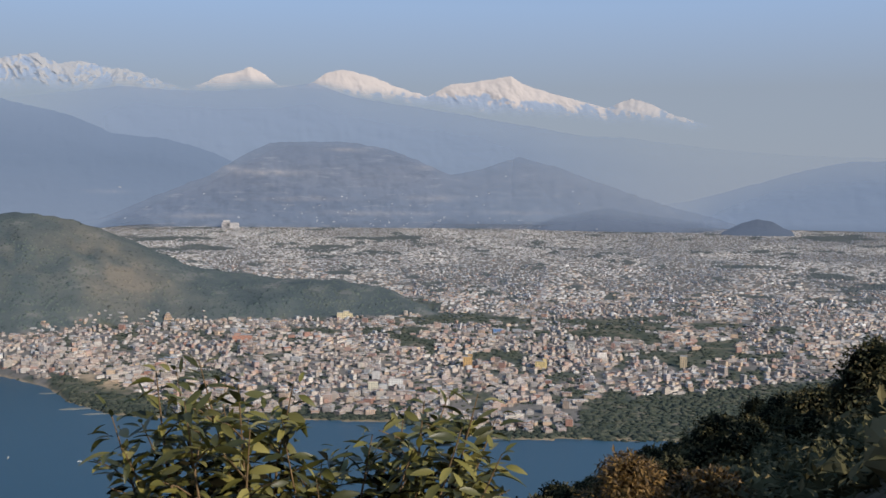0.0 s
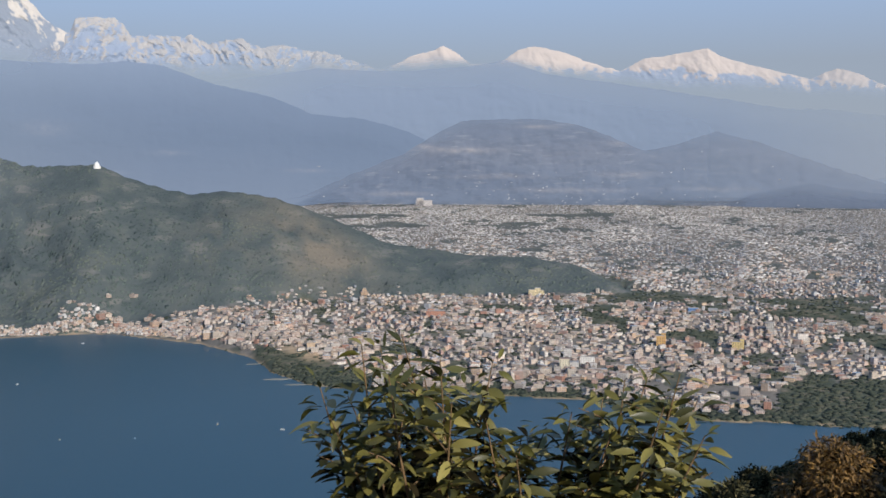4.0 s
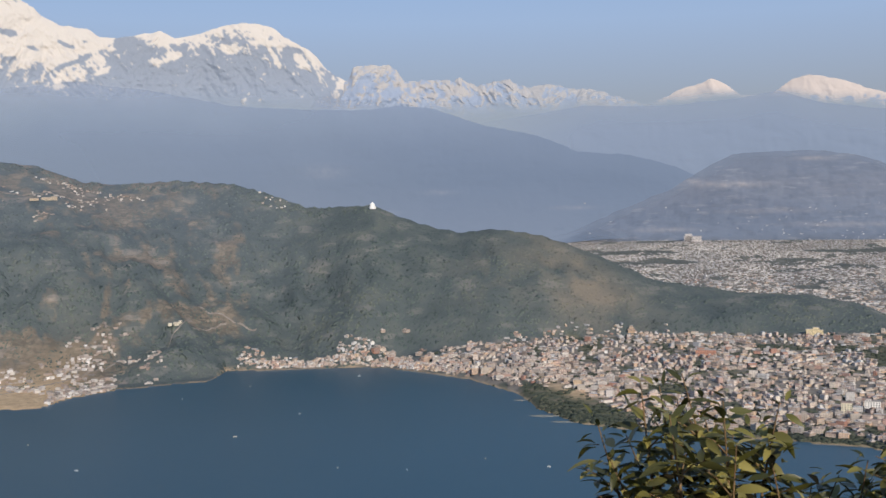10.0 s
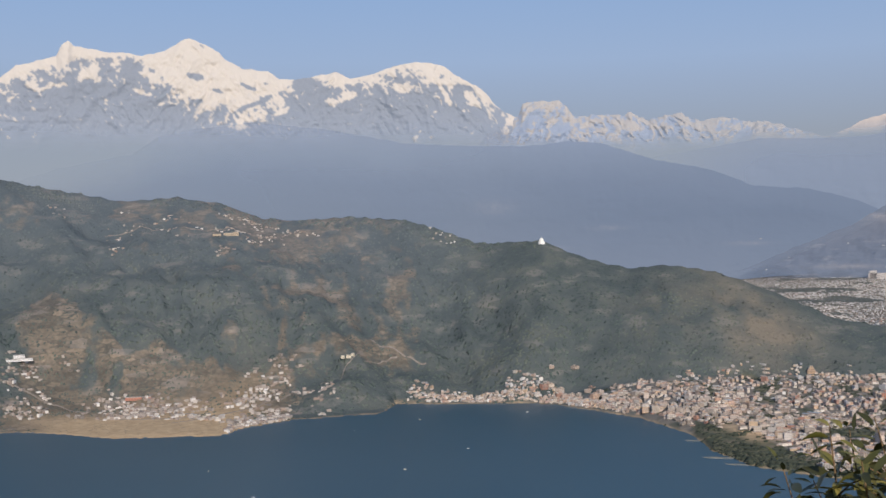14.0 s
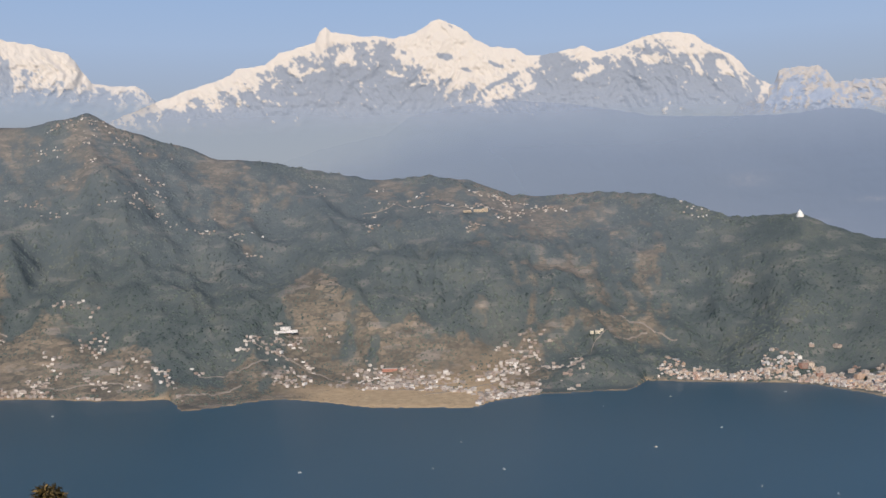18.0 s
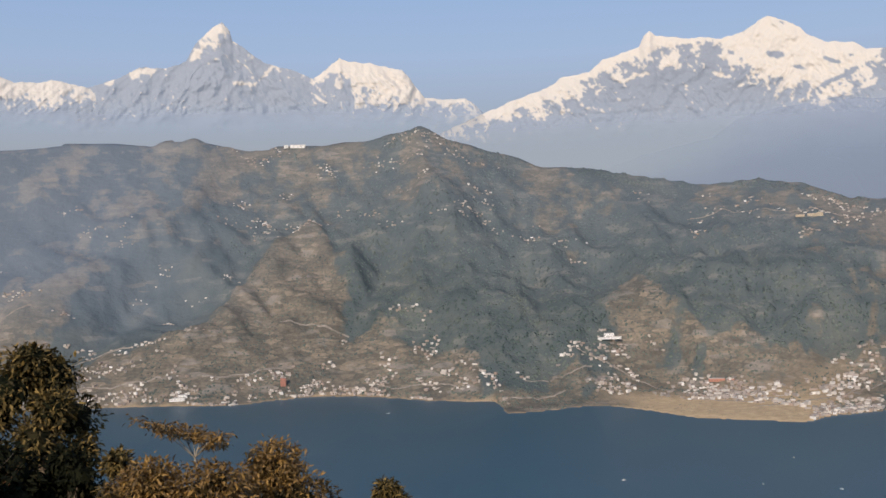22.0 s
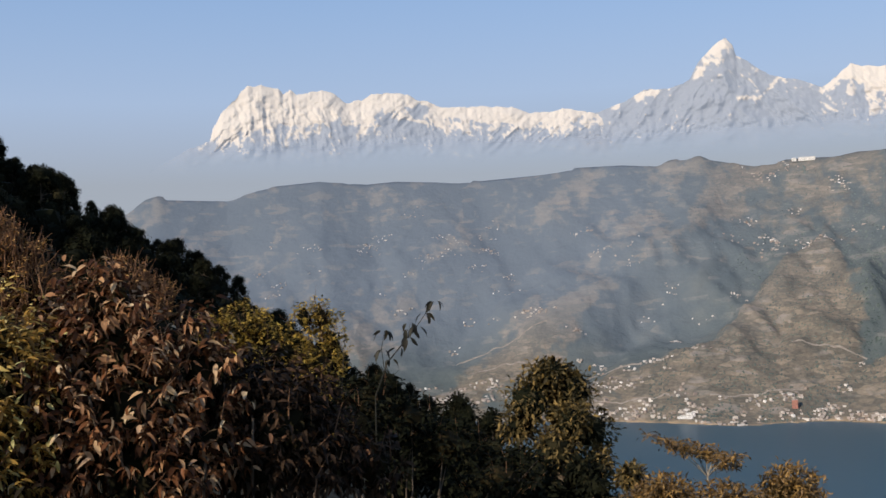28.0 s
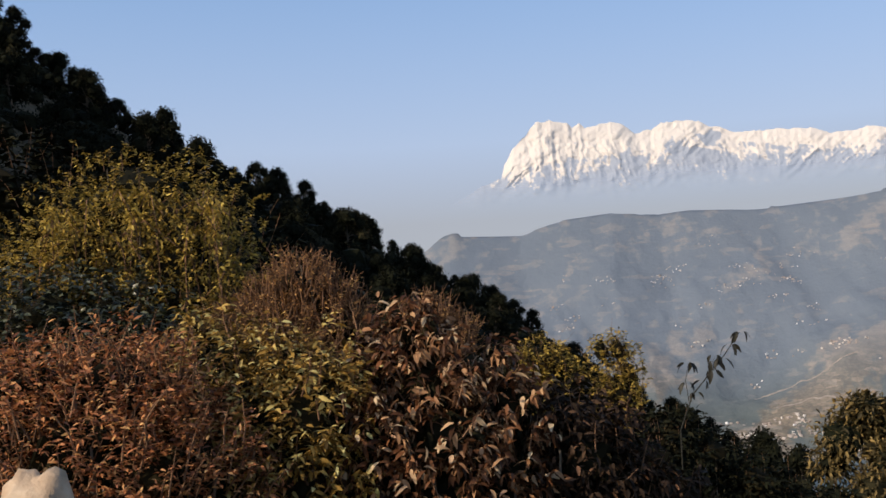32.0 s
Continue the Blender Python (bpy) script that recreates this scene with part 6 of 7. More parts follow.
def undergrowth():
    """Rounded leafy bushes that fill the near slopes between the trees."""
    g = np.random.default_rng(17)
    quad = np.array([(-0.5, 0.5, 0.1), (0, 0, 0), (0.5, 0.5, 0.1), (0, 1, -0.2)]) * np.array([0.16, 0.30, 0.16])
    two = np.array([(0, 1, 3), (1, 2, 3)])
    for name, label, mat, az0, az1, r0, r1, n in (("undergrowth", "dark leafy bushes on a shaded near slope", shaded_wood_leaf, -54, -8, 40, 180, 700), ("undergrowth", "olive-brown leafy bushes on a wooded near slope", sunlit_brown_wood, 76, 100, 20, 262, 1700)):
        az, r = g.uniform(az0, az1, n), r0 + (r1 - r0) * g.uniform(0, 1, n) ** 0.8
        P = polar(az, r, ground(az, r))
        S = g.uniform(0.7, 1.7, n) * np.interp(r, [30, 90], [0.6, 1.0])
        c = P + np.stack([0 * S, 0 * S, 0.7 * S], 1)
        cores = [stamp(clump_shape(i), ICO_F, c[i::4], np.stack([S[i::4] * 0.8] * 3, 1), g.uniform(0, 6.28, len(S[i::4]))) for i in range(4)]
        k = 110
        D = g.normal(0, 1, (n, k, 3))
        D /= np.linalg.norm(D, axis=2, keepdims=True)
        lump = 1 + 0.25 * np.sin(D[..., 0] * 7 + az[:, None]) * np.sin(D[..., 1] * 6 + r[:, None])
        Q = (c[:, None] + D * (S[:, None] * lump * g.uniform(0.8, 1.12, (n, k)))[..., None]).reshape(-1, 3)
        sc = g.uniform(0.7, 1.4, len(Q)) * np.repeat(np.sqrt(S), k)
        leaves = stamp(quad, two, Q, np.stack([sc, sc, sc], 1), g.uniform(0, 6.28, len(Q)), g.normal(0.2, 0.6, len(Q)))
        v, f = merge(cores + [leaves])
        tagged(new(name, mesh_from(name, v, f, mat)), label, "undergrowth", kind="stuff")


undergrowth()


near_woods()


def single_tree(name, label, az, r, top_el, spread, leaves, leaf, material, seed, lobes=9, group="", low=0.45):
    """A tree of its own whose top stands at a given elevation."""
    p = on_ground(az, r, 0.2)
    h = EYE + r * math.tan(radians(top_el)) - p.z
    e = thing(name, pose(p.x, p.y, p.z, 0, 0, seed * 37), label, "tree", group)
    for n, me in tree_meshes(seed, h, spread, lobes, leaves, leaf, material, 0.05 + 0.02 * h, low):
        piece(n, me, e)
    return e


single_tree("oak_tree", "olive-leaved tree with a rounded crown on the slope above a lake", -9.0, 38, -4.75, 2.2, 7000, (0.20, 0.10), olive_leaf, 31, 12, "", 0.52)
single_tree("small_tree", "dark tree, shade painted in, growing below a taller one", -10.8, 34, -9.4, 1.7, 2200, (0.25, 0.12), shaded_wood_leaf, 32)
single_tree("small_tree", "dark olive tree with lit tips beside a lake", -5.2, 33, -9.75, 1.0, 2400, (0.18, 0.09), olive_leaf, 33)
single_tree("small_tree", "dark tree on the shaded slope", -7.6, 34, -9.6, 1.3, 2200, (0.22, 0.11), shaded_wood_leaf, 41)
single_tree("small_tree", "dark tree on the shaded slope", -13.3, 36, -8.9, 1.7, 2200, (0.26, 0.12), shaded_wood_leaf, 34)
single_tree("small_tree", "dark tree on the shaded slope", -16.5, 30, -7.8, 1.4, 2200, (0.26, 0.12), shaded_wood_leaf, 35)
single_tree("golden_tree", "golden brown feathery tree in low sunlight", 2.6, 27, -10.25, 1.95, 15000, (0.13, 0.06), gold_leaf, 36, 14)
single_tree("golden_tree", "golden brown feathery tree in low sunlight", -3.6, 25, -11.0, 1.9, 13000, (0.13, 0.06), gold_leaf, 37, 14)
single_tree("golden_tree", "golden brown feathery tree in low sunlight", -0.4, 24, -11.3, 1.7, 10000, (0.13, 0.06), gold_leaf, 42, 12)
single_tree("small_tree", "dark olive shrub tree with lit top", 8.1, 27, -11.8, 0.9, 5000, (0.13, 0.065), olive_leaf, 38)
for k, (az, r, el, w) in enumerate(((93.0, 44, -14.6, 2.0), (96.6, 38, -13.6, 2.0), (90.2, 47, -15.4, 2.0), (98.2, 31, -15.6, 1.8), (94.6, 30, -16.8, 1.6))):
    single_tree("small_tree", "olive-brown round-crowned tree on a wooded slope", az, r, el, w, 3000, (0.2, 0.1), sunlit_brown_wood, 330 + k, 11)
single_tree("golden_tree", "golden tree lit by low sun above a dark wood", 83.4, 31, -13.7, 1.7, 7500, (0.17, 0.07), gold_leaf, 39, 12)
single_tree("golden_tree", "golden brown tree below a dark wood", 87.4, 31, -14.5, 1.7, 7500, (0.17, 0.08), gold_leaf, 40, 11)


def flat_topped_tree():
    """The slim tree with flat, feathery sprays above the lake."""
    r = 26.0
    base, fork = on_ground(-0.6, r), spot(-1.55, -10.55, r)
    e = thing("silk_tree", base, "slim pale-stemmed tree with flat feathery golden sprays", "tree")
    g = np.random.default_rng(60)
    loc = lambda v: v - base
    trunk = tube([loc(base) - Vector((0, 0, 0.5)), loc(base).lerp(loc(fork), 0.5) + Vector((0.15, 0, 0)), loc(fork)], [0.045, 0.034, 0.022], 7)
    piece("trunk", mesh_from("trunk", *trunk, pale_bark, True), e)
    lv, lf = leaf_shape(0.15, 0.05, n=2)
    poses = []
    for az, el in ((-4.3, -8.45), (-3.4, -8.75), (-2.5, -8.85), (-1.6, -9.05), (-0.9, -9.35), (-0.1, -9.55), (-0.3, -10.0)):
        tip = spot(az, el, r + g.uniform(-0.7, 0.7))
        mid = fork.lerp(tip, 0.5) + Vector((0, 0, 0.12))
        piece("limb", mesh_from("limb", *tube([loc(fork), loc(mid), loc(tip)], [0.016, 0.012, 0.005], 5), pale_bark, True), e)
        for k in range(150):
            t = g.uniform(0.45, 1.05)
            q = loc(fork).lerp(loc(mid), t * 2) if t < 0.5 else loc(mid).lerp(loc(tip), t * 2 - 1)
            q = q + Vector((g.normal(0, 0.13), g.normal(0, 0.13), g.normal(0.01, 0.035)))
            poses.append(turn(g, q, (g.normal(), g.normal(), 0), g.uniform(0.7, 1.2), 0.25, 0.3))
    tagged(piece("foliage", mesh_from("foliage", *stamp_m(lv, lf, poses), gold_leaf), e), kind="stuff")


flat_topped_tree()


# ---- shrubs within reach of the viewpoint ----
shrub_leaf = leafy("shrub_leaf", [(0.0, (0.045, 0.05, 0.015)), (0.45, (0.145, 0.142, 0.032)), (0.75, (0.26, 0.23, 0.053)), (0.92, (0.333, 0.292, 0.092)), (1.0, (0.5, 0.416, 0.217))], 0.42, True, 0.45, 0.2)
shrub_mass = leafy("shrub_foliage", [(0.0, (0.034, 0.037, 0.012)), (0.4, (0.118, 0.112, 0.028)), (0.75, (0.27, 0.235, 0.058)), (1.0, (0.42, 0.365, 0.11))], 0.45, False, 0.45, 0.2)
# Pale top tones paint sunlit highlights onto some dry and turning leaves.
dry_leaf = leafy("dry_brown_leaf", [(0.0, (0.042, 0.02, 0.011)), (0.3, (0.16, 0.066, 0.03)), (0.55, (0.38, 0.19, 0.09)), (0.8, (0.62, 0.38, 0.22)), (1.0, (0.72, 0.53, 0.34))], 0.5, True, 0.12, 0.35)
dry_mass = leafy("dry_brown_foliage", [(0.0, (0.026, 0.011, 0.006)), (0.4, (0.09, 0.034, 0.015)), (0.7, (0.29, 0.118, 0.05)), (0.88, (0.72, 0.43, 0.22)), (1.0, (0.8, 0.60, 0.36))], 0.5, False, 0.12, 0.35)
mixed_leaf = leafy("turning_leaf", [(0.0, (0.096, 0.062, 0.015)), (0.3, (0.42, 0.25, 0.051)), (0.6, (0.8, 0.52, 0.145)), (0.85, (0.8, 0.66, 0.289)), (1.0, (0.66, 0.24, 0.076))], 0.5, True, 0.12, 0.35)
mixed_mass = leafy("turning_foliage", [(0.0, (0.046, 0.029, 0.009)), (0.4, (0.195, 0.113, 0.024)), (0.7, (0.598, 0.347, 0.076)), (0.9, (0.8, 0.63, 0.212)), (1.0, (0.8, 0.714, 0.306))], 0.5, False, 0.12, 0.35)
yellow_mass = leafy("yellow_green_foliage", [(0.0, (0.035, 0.028, 0.009)), (0.4, (0.26, 0.18, 0.033)), (0.75, (0.50, 0.325, 0.055)), (1.0, (0.70, 0.50, 0.10))], 0.55, False, 0.2, 0.3)
red_mass = leafy("rust_foliage", [(0.0, (0.12, 0.044, 0.024)), (0.4, (0.44, 0.16, 0.062)), (0.75, (0.70, 0.29, 0.105)), (1.0, (0.78, 0.47, 0.18))], 0.6, False, 0.3, 0.3)
twig_leaf = leafy("small_brown_leaf", [(0.0, (0.082, 0.037, 0.017)), (0.5, (0.38, 0.175, 0.059)), (1.0, (0.8, 0.469, 0.157))], 0.6, False, 0.2, 0.3)
twig_paint = Paint("brown_twig", 0.9, 0.1)
twig_paint = twig_paint.colour(twig_paint.ramp(twig_paint.node("NewGeometry").outputs["Random Per Island"], [(0, (0.07, 0.038, 0.022)), (1, (0.24, 0.135, 0.075))])).m
stem_paint = Paint("green_brown_stem", 0.7, 0.2)
stem_paint = stem_paint.colour(stem_paint.ramp(stem_paint.noise(20, 3), [(0.3, (0.10, 0.065, 0.03)), (0.7, (0.24, 0.16, 0.085))])).m


# Near-black leaf colour that paints shade between the outer leaves.
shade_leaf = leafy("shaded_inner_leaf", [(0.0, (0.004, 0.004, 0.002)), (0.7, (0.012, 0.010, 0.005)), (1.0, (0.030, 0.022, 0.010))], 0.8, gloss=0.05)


def along(points, t):
    """A place on a bent line, 0 to 1."""
    k = min(int(t * (len(points) - 1)), len(points) - 2)
    return points[k].lerp(points[k + 1], t * (len(points) - 1) - k)


def leafy_shrub():
    """The broad-leaved shrub in front of the town: upright shoots with large leaves set round them, shade painted dark
    within.
    """
    g = np.random.default_rng(70)
    d = 4.2
    eye = Vector((*swing(70.9), 0))
    base = spot(66.5, -26, d) + eye
    base.z = float(ground(66.5, d)) - 0.02
    e = thing("broadleaf_shrub", base, "green broad-leaved shrub with upright leafy shoots in sunlight", "shrub")
    lv, lf = leaf_shape(0.104, 0.042, 0.3, 0.25, 4)
    kinds = [mesh_from("leaf", lv * np.array([1, 1, k]), lf, shrub_leaf, True) for k in (1.0, 0.3, 1.7)]
    # shoots: bearing and elevation of the tip, nearer or farther
    tips = [(61.0, -8.9, 0), (65.8, -10.2, 0.1), (58.9, -9.4, -0.1), (59.9, -9.5, 0.2), (63.0, -10.2, -0.1), (56.7, -11.4, 0.0), (62.1, -10.6, 0.3), (64.4, -11.7, 0.2), (57.2, -13.0, -0.1), (60.3, -11.0, -0.3),
            (58.2, -12.0, 0.2), (63.6, -12.4, -0.3), (65.4, -13.2, 0.0), (67.3, -14.0, 0.1), (59.4, -13.4, 0.0), (61.6, -13.2, 0.3), (57.8, -14.8, 0.1),
            (75.4, -10.7, 0), (73.8, -10.9, 0.2), (72.6, -11.1, -0.1), (71.5, -12.0, 0.1), (69.9, -12.8, 0.0), (68.6, -13.6, 0.2), (76.3, -12.0, 0.2), (76.7, -13.7, -0.1), (74.6, -12.4, -0.3), (73.2, -12.6, 0.2), (72.0, -13.6, -0.2), (70.6, -14.2, 0.1), (75.4, -14.2, 0.1), (67.0, -15.0, -0.2)]
    count, rest = 0, []
    for i, (az, el, near) in enumerate(tips):
        tip = spot(az - 0.1, el + 0.15, d + near) + eye - base
        foot = Vector((tip.x * 0.35, tip.y * 0.35, 0)) + Vector((*g.normal(0, 0.05, 2), -0.1))
        mid = foot.lerp(tip, 0.55) + Vector((*g.normal(0, 0.04, 2), 0.05))
        pts = [foot, foot.lerp(mid, 0.5) + Vector((*g.normal(0, 0.02, 2), 0)), mid, mid.lerp(tip, 0.5) + Vector((*g.normal(0, 0.015, 2), 0)), tip]
        stem = piece("shoot", mesh_from("shoot", *tube(pts, [0.010, 0.009, 0.007, 0.005, 0.002], 6), stem_paint, True), e)
        n = 60
        for k in range(n):
            t = 1.0 - 0.62 * (k / n)
            p = along(pts, t)
            a = 2.4 * k + i
            out = Vector((math.cos(a), math.sin(a), 0.75 if k < 3 else 0.30 - 0.010 * k))
            s = g.uniform(0.75, 1.15) * (0.62 if k < 3 else 0.9 if k < 7 else 1.0)
            m = turn(g, p + out * g.uniform(0.0, 0.05), out, s, 0.12, 0.42)
            if count < 300 and k < 11:
                piece("leaf", kinds[(i + k) % 3], stem, m)
                count += 1
            else:
                rest.append(m)
        for b in range(6):
            t = g.uniform(0.45, 0.85)
            p = along(pts, t)
            a = g.uniform(0, 6.28)
            q = p + Vector((math.cos(a) * 0.15, math.sin(a) * 0.15, 0.09))
            piece("twig", mesh_from("twig", *tube([p, p.lerp(q, 0.5) + Vector((0, 0, 0.015)), q], [0.004, 0.003, 0.0015], 5), stem_paint, True), stem)
            for k in range(6):
                out = Vector((math.cos(a + 1.9 * k), math.sin(a + 1.9 * k), 0.25))
                rest.append(turn(g, p.lerp(q, 0.4 + 0.1 * k), out, g.uniform(0.55, 0.95), 0.08, 0.25))
    # Near-black leaves low on the shoots paint the shrub's inner shade.
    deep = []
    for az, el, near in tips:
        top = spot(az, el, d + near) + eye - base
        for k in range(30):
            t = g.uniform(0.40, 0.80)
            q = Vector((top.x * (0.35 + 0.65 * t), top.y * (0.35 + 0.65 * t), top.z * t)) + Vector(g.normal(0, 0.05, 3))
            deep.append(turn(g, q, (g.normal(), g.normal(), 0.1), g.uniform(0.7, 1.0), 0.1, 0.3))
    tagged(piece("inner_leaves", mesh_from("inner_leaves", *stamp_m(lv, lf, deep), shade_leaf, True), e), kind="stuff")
    mass = mesh_from("foliage", *stamp_m(lv, lf, rest), shrub_mass, True)
    tagged(piece("foliage", mass, e), kind="stuff")


leafy_shrub()


# Brown leaf with shade painted in; its top tone paints a few lit leaves.
dim_leaf = leafy("shaded_brown_leaf", [(0.0, (0.009, 0.005, 0.004)), (0.6, (0.036, 0.019, 0.011)), (0.92, (0.067, 0.036, 0.02)), (1.0, (0.18, 0.09, 0.05))], 0.7, gloss=0.1)
creeper_dark = leafy("glossy_dark_leaf", [(0.0, (0.010, 0.012, 0.006)), (0.5, (0.028, 0.034, 0.014)), (0.9, (0.075, 0.080, 0.035)), (1.0, (0.16, 0.15, 0.08))], 0.4, gloss=0.4)


def bush(name, label, az, r, lobes, leaf, n, mass_paint, leaf_paint=None, singles=0, seed=1, twigs=40, hang=0.4, twig_len=0.25, whorl=7, reach=0.12, core=0.52):
    """A bush from leafy shoots over dark inner masses that paint its shade; lobes: bearing, elevation, distance,
    half-width and half-height of each.
    """
    g = np.random.default_rng(seed)
    base = on_ground(az, r)
    e = thing(name, base, label, "bush")
    lv, lf = leaf_shape(*leaf)
    total = sum(w * h for *_, w, h in lobes)
    poses, ends, hearts, inner = [], [], [], []
    for i, (la, le, lr, w, h) in enumerate(lobes):
        c = spot(la, le, lr) - base
        for k in range(int(n * w * h / total / whorl)):
            d = Vector(g.normal(0, 1, 3)).normalized()
            lump = 1 + 0.16 * math.sin(5 * d.x + i) * math.sin(6 * d.z + 2 * i)
            k2 = g.uniform(0.72, 1.08) * lump
            p = c + Vector((d.x * w * k2, d.y * w * k2, d.z * h * k2))
            grow = (d + Vector((g.normal(0, 0.3), g.normal(0, 0.3), 0.55))).normalized() * reach * g.uniform(0.6, 1.3)
            for j in range(whorl):
                a = 2.4 * j + k
                side = Vector((math.cos(a), math.sin(a), 0.25))
                poses.append(turn(g, p + grow * (j / whorl - 0.3), side * 0.8 + grow.normalized() * 0.5, g.uniform(0.6, 1.25), hang, 0.3))
            if k % max(1, int(n / whorl / len(lobes) / twigs)) == 0:
                ends.append((c, p, d))
        # Near-black core, then near-black leaves round it, painting inner shade.
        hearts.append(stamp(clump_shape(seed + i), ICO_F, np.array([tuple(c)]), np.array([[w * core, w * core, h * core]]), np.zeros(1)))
        for k in range(int(0.16 * n * w * h / total)):
            d = Vector(g.normal(0, 1, 3)).normalized()
            inner.append(turn(g, c + Vector((d.x * w, d.y * w, d.z * h)) * g.uniform(core - 0.04, core + 0.12), d, g.uniform(0.8, 1.4), hang, 0.7))
    stems = []
    for i, (la, le, lr, w, h) in enumerate(lobes):
        c = spot(la, le, lr) - base
        f = Vector((c.x * 0.6, c.y * 0.6, min(c.z - h, 0.0) - 0.2))
        for k in range(3):
            q = c + Vector((g.normal(0, 0.35 * w), g.normal(0, 0.35 * w), g.uniform(-0.2, 0.6) * h))
            stems.append(tube([f, f.lerp(q, 0.5) + Vector((*g.normal(0, 0.06, 2), 0)), q], [0.02, 0.014, 0.006], 5))
    for q in stems:
        piece("stem", mesh_from("stem", *q, bark, True), e)
    tw = []
    for c, p, d in ends:
        w = (Vector((g.normal(0, 0.38), g.normal(0, 0.38), 1.0)) + d * 0.6).normalized() * twig_len
        q = p + w * g.uniform(0.5, 1.1) + Vector((g.normal(0, 0.2), g.normal(0, 0.2), 0)) * twig_len
        tw.append(tube([p - w, p, q], [0.005, 0.0035, 0.0012], 4))
    tagged(piece("brushwood", mesh_from("brushwood", *merge(tw), twig_paint, True), e), kind="stuff")
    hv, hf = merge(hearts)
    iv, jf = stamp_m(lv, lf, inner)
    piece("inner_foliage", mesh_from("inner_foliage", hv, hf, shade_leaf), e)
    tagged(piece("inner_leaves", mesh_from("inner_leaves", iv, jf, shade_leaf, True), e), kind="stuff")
    if singles:
        one = mesh_from("leaf", lv, lf, leaf_paint, True)
        two = mesh_from("leaf", lv * np.array([0.85, 1, 2.0]), lf, leaf_paint, True)
        eye = -base + Vector((0, 0, EYE))
        poses.sort(key=lambda m: (m.translation - eye).length)
        picked = [k for k in range(len(poses)) if k % max(1, len(poses) // 2 // singles) == 0][:singles]
        for k in picked:
            piece("leaf", one if k % 2 else two, e, poses[k])
        gone = set(picked)
        poses = [m for k, m in enumerate(poses) if k not in gone]
    tagged(piece("foliage", mesh_from("foliage", *stamp_m(lv, lf, poses), mass_paint, True), e), kind="stuff")
    return e


def creepers():
    """Strands of creeper hanging over the tall bush, thick with small leaves."""
    base = on_ground(-44.5, 8.4)
    e = thing("creeper", base, "yellow-green creeper hanging in strands over a bush", "creeper")
    g = np.random.default_rng(95)
    lv, lf = leaf_shape(0.038, 0.024, 0.3, 0.3, 2)
    poses = []
    for k in range(46):
        az, el = g.uniform(-49.5, -40.5), g.uniform(3.4, 7.6)
        el = min(el, 8.2 - 0.45 * abs(az + 45))
        top = spot(az, el, 8.6 + g.uniform(-0.2, 0.5)) - base
        out = Vector((g.normal(0.12, 0.18), g.normal(-0.05, 0.1), 0))
        drop = g.uniform(0.35, 1.1)
        pts = [top - out * 0.6 + Vector((0, 0, -0.1)), top, top + out + Vector((0, 0, -0.3 * drop)), top + out * 1.4 + Vector((0, 0, -drop))]
        piece("strand", mesh_from("strand", *tube(pts, [0.006, 0.005, 0.004, 0.002], 4), twig_paint, True), e)
        for j in range(int(70 * (0.6 + drop))):
            t = g.uniform(0.1, 1.0)
            poses.append(turn(g, along(pts, t) + Vector(g.normal(0, 0.03, 3)), (g.normal(), g.normal(), 0), g.uniform(0.7, 1.3), 0.6, 0.4))
    tagged(piece("foliage", mesh_from("foliage", *stamp_m(lv, lf, poses), yellow_mass, True), e), kind="stuff")


bush("vine_covered_bush", "tall bush overgrown with yellow-green creepers in sunlight", -45, 9.5,
     [(-45.6, 6.8, 9.6, 0.75, 0.5), (-43.6, 5.4, 9.4, 0.7, 0.6), (-47.2, 3.4, 9.2, 0.8, 0.7), (-49.6, 1.6, 9.0, 0.8, 0.7), (-45.2, 3.0, 9.0, 0.9, 0.8), (-42.5, 2.6, 9.6, 0.7, 0.8), (-46.5, 0.0, 8.8, 1.0, 0.7), (-43.6, -0.4, 9.0, 0.9, 0.7), (-50.5, -0.2, 8.8, 0.8, 0.7), (-52.5, 1.0, 9.2, 0.8, 0.7)],
     (0.036, 0.021, 0.3, 0.3, 2), 34000, yellow_mass, None, 0, 81, 25, 0.5, 0.08, 7, 0.07)
creepers()
bush("dark_bush", "dark glossy-leaved bush below creepers", -48, 8.0,
     [(-49.5, 0.6, 7.8, 0.55, 0.45), (-47.0, 0.2, 7.8, 0.5, 0.45), (-50.5, -1.4, 7.6, 0.55, 0.4), (-47.5, -1.6, 7.6, 0.55, 0.4), (-45.2, -1.2, 7.8, 0.4, 0.4), (-52.5, -0.4, 7.8, 0.5, 0.5)], (0.05, 0.026, 0.3, 0.3, 3), 9000, creeper_dark, None, 0, 89, 20, 0.5, 0.1)
bush("dark_bush", "dark green bush in the shade beneath creepers", -49, 13,
     [(-49, 6.2, 13, 1.0, 0.8), (-52, 7.2, 13, 1.0, 0.8), (-47.5, 6.0, 13.5, 0.9, 0.6), (-40.8, 3.2, 13, 0.8, 0.7), (-38.6, 1.2, 13, 0.8, 0.7)], (0.12, 0.06, 0.3, 0.3, 3), 4200, shaded_wood_leaf, None, 0, 82, 30)
bush("rust_bush", "low rust-red bush of fine dry leaves", -49, 5.2,
     [(-50.5, -2.4, 5.2, 0.32, 0.26), (-47.6, -2.2, 5.2, 0.34, 0.26), (-45.2, -3.4, 5.2, 0.30, 0.3), (-49, -5.0, 5.0, 0.45, 0.3), (-46, -6.2, 5.0, 0.4, 0.3), (-53, -3.6, 5.2, 0.3, 0.3), (-43.4, -6.8, 5.0, 0.3, 0.3)],
     (0.033, 0.015, 0.3, 0.3, 3), 16000, red_mass, None, 0, 83, 90, 0.2, 0.12)
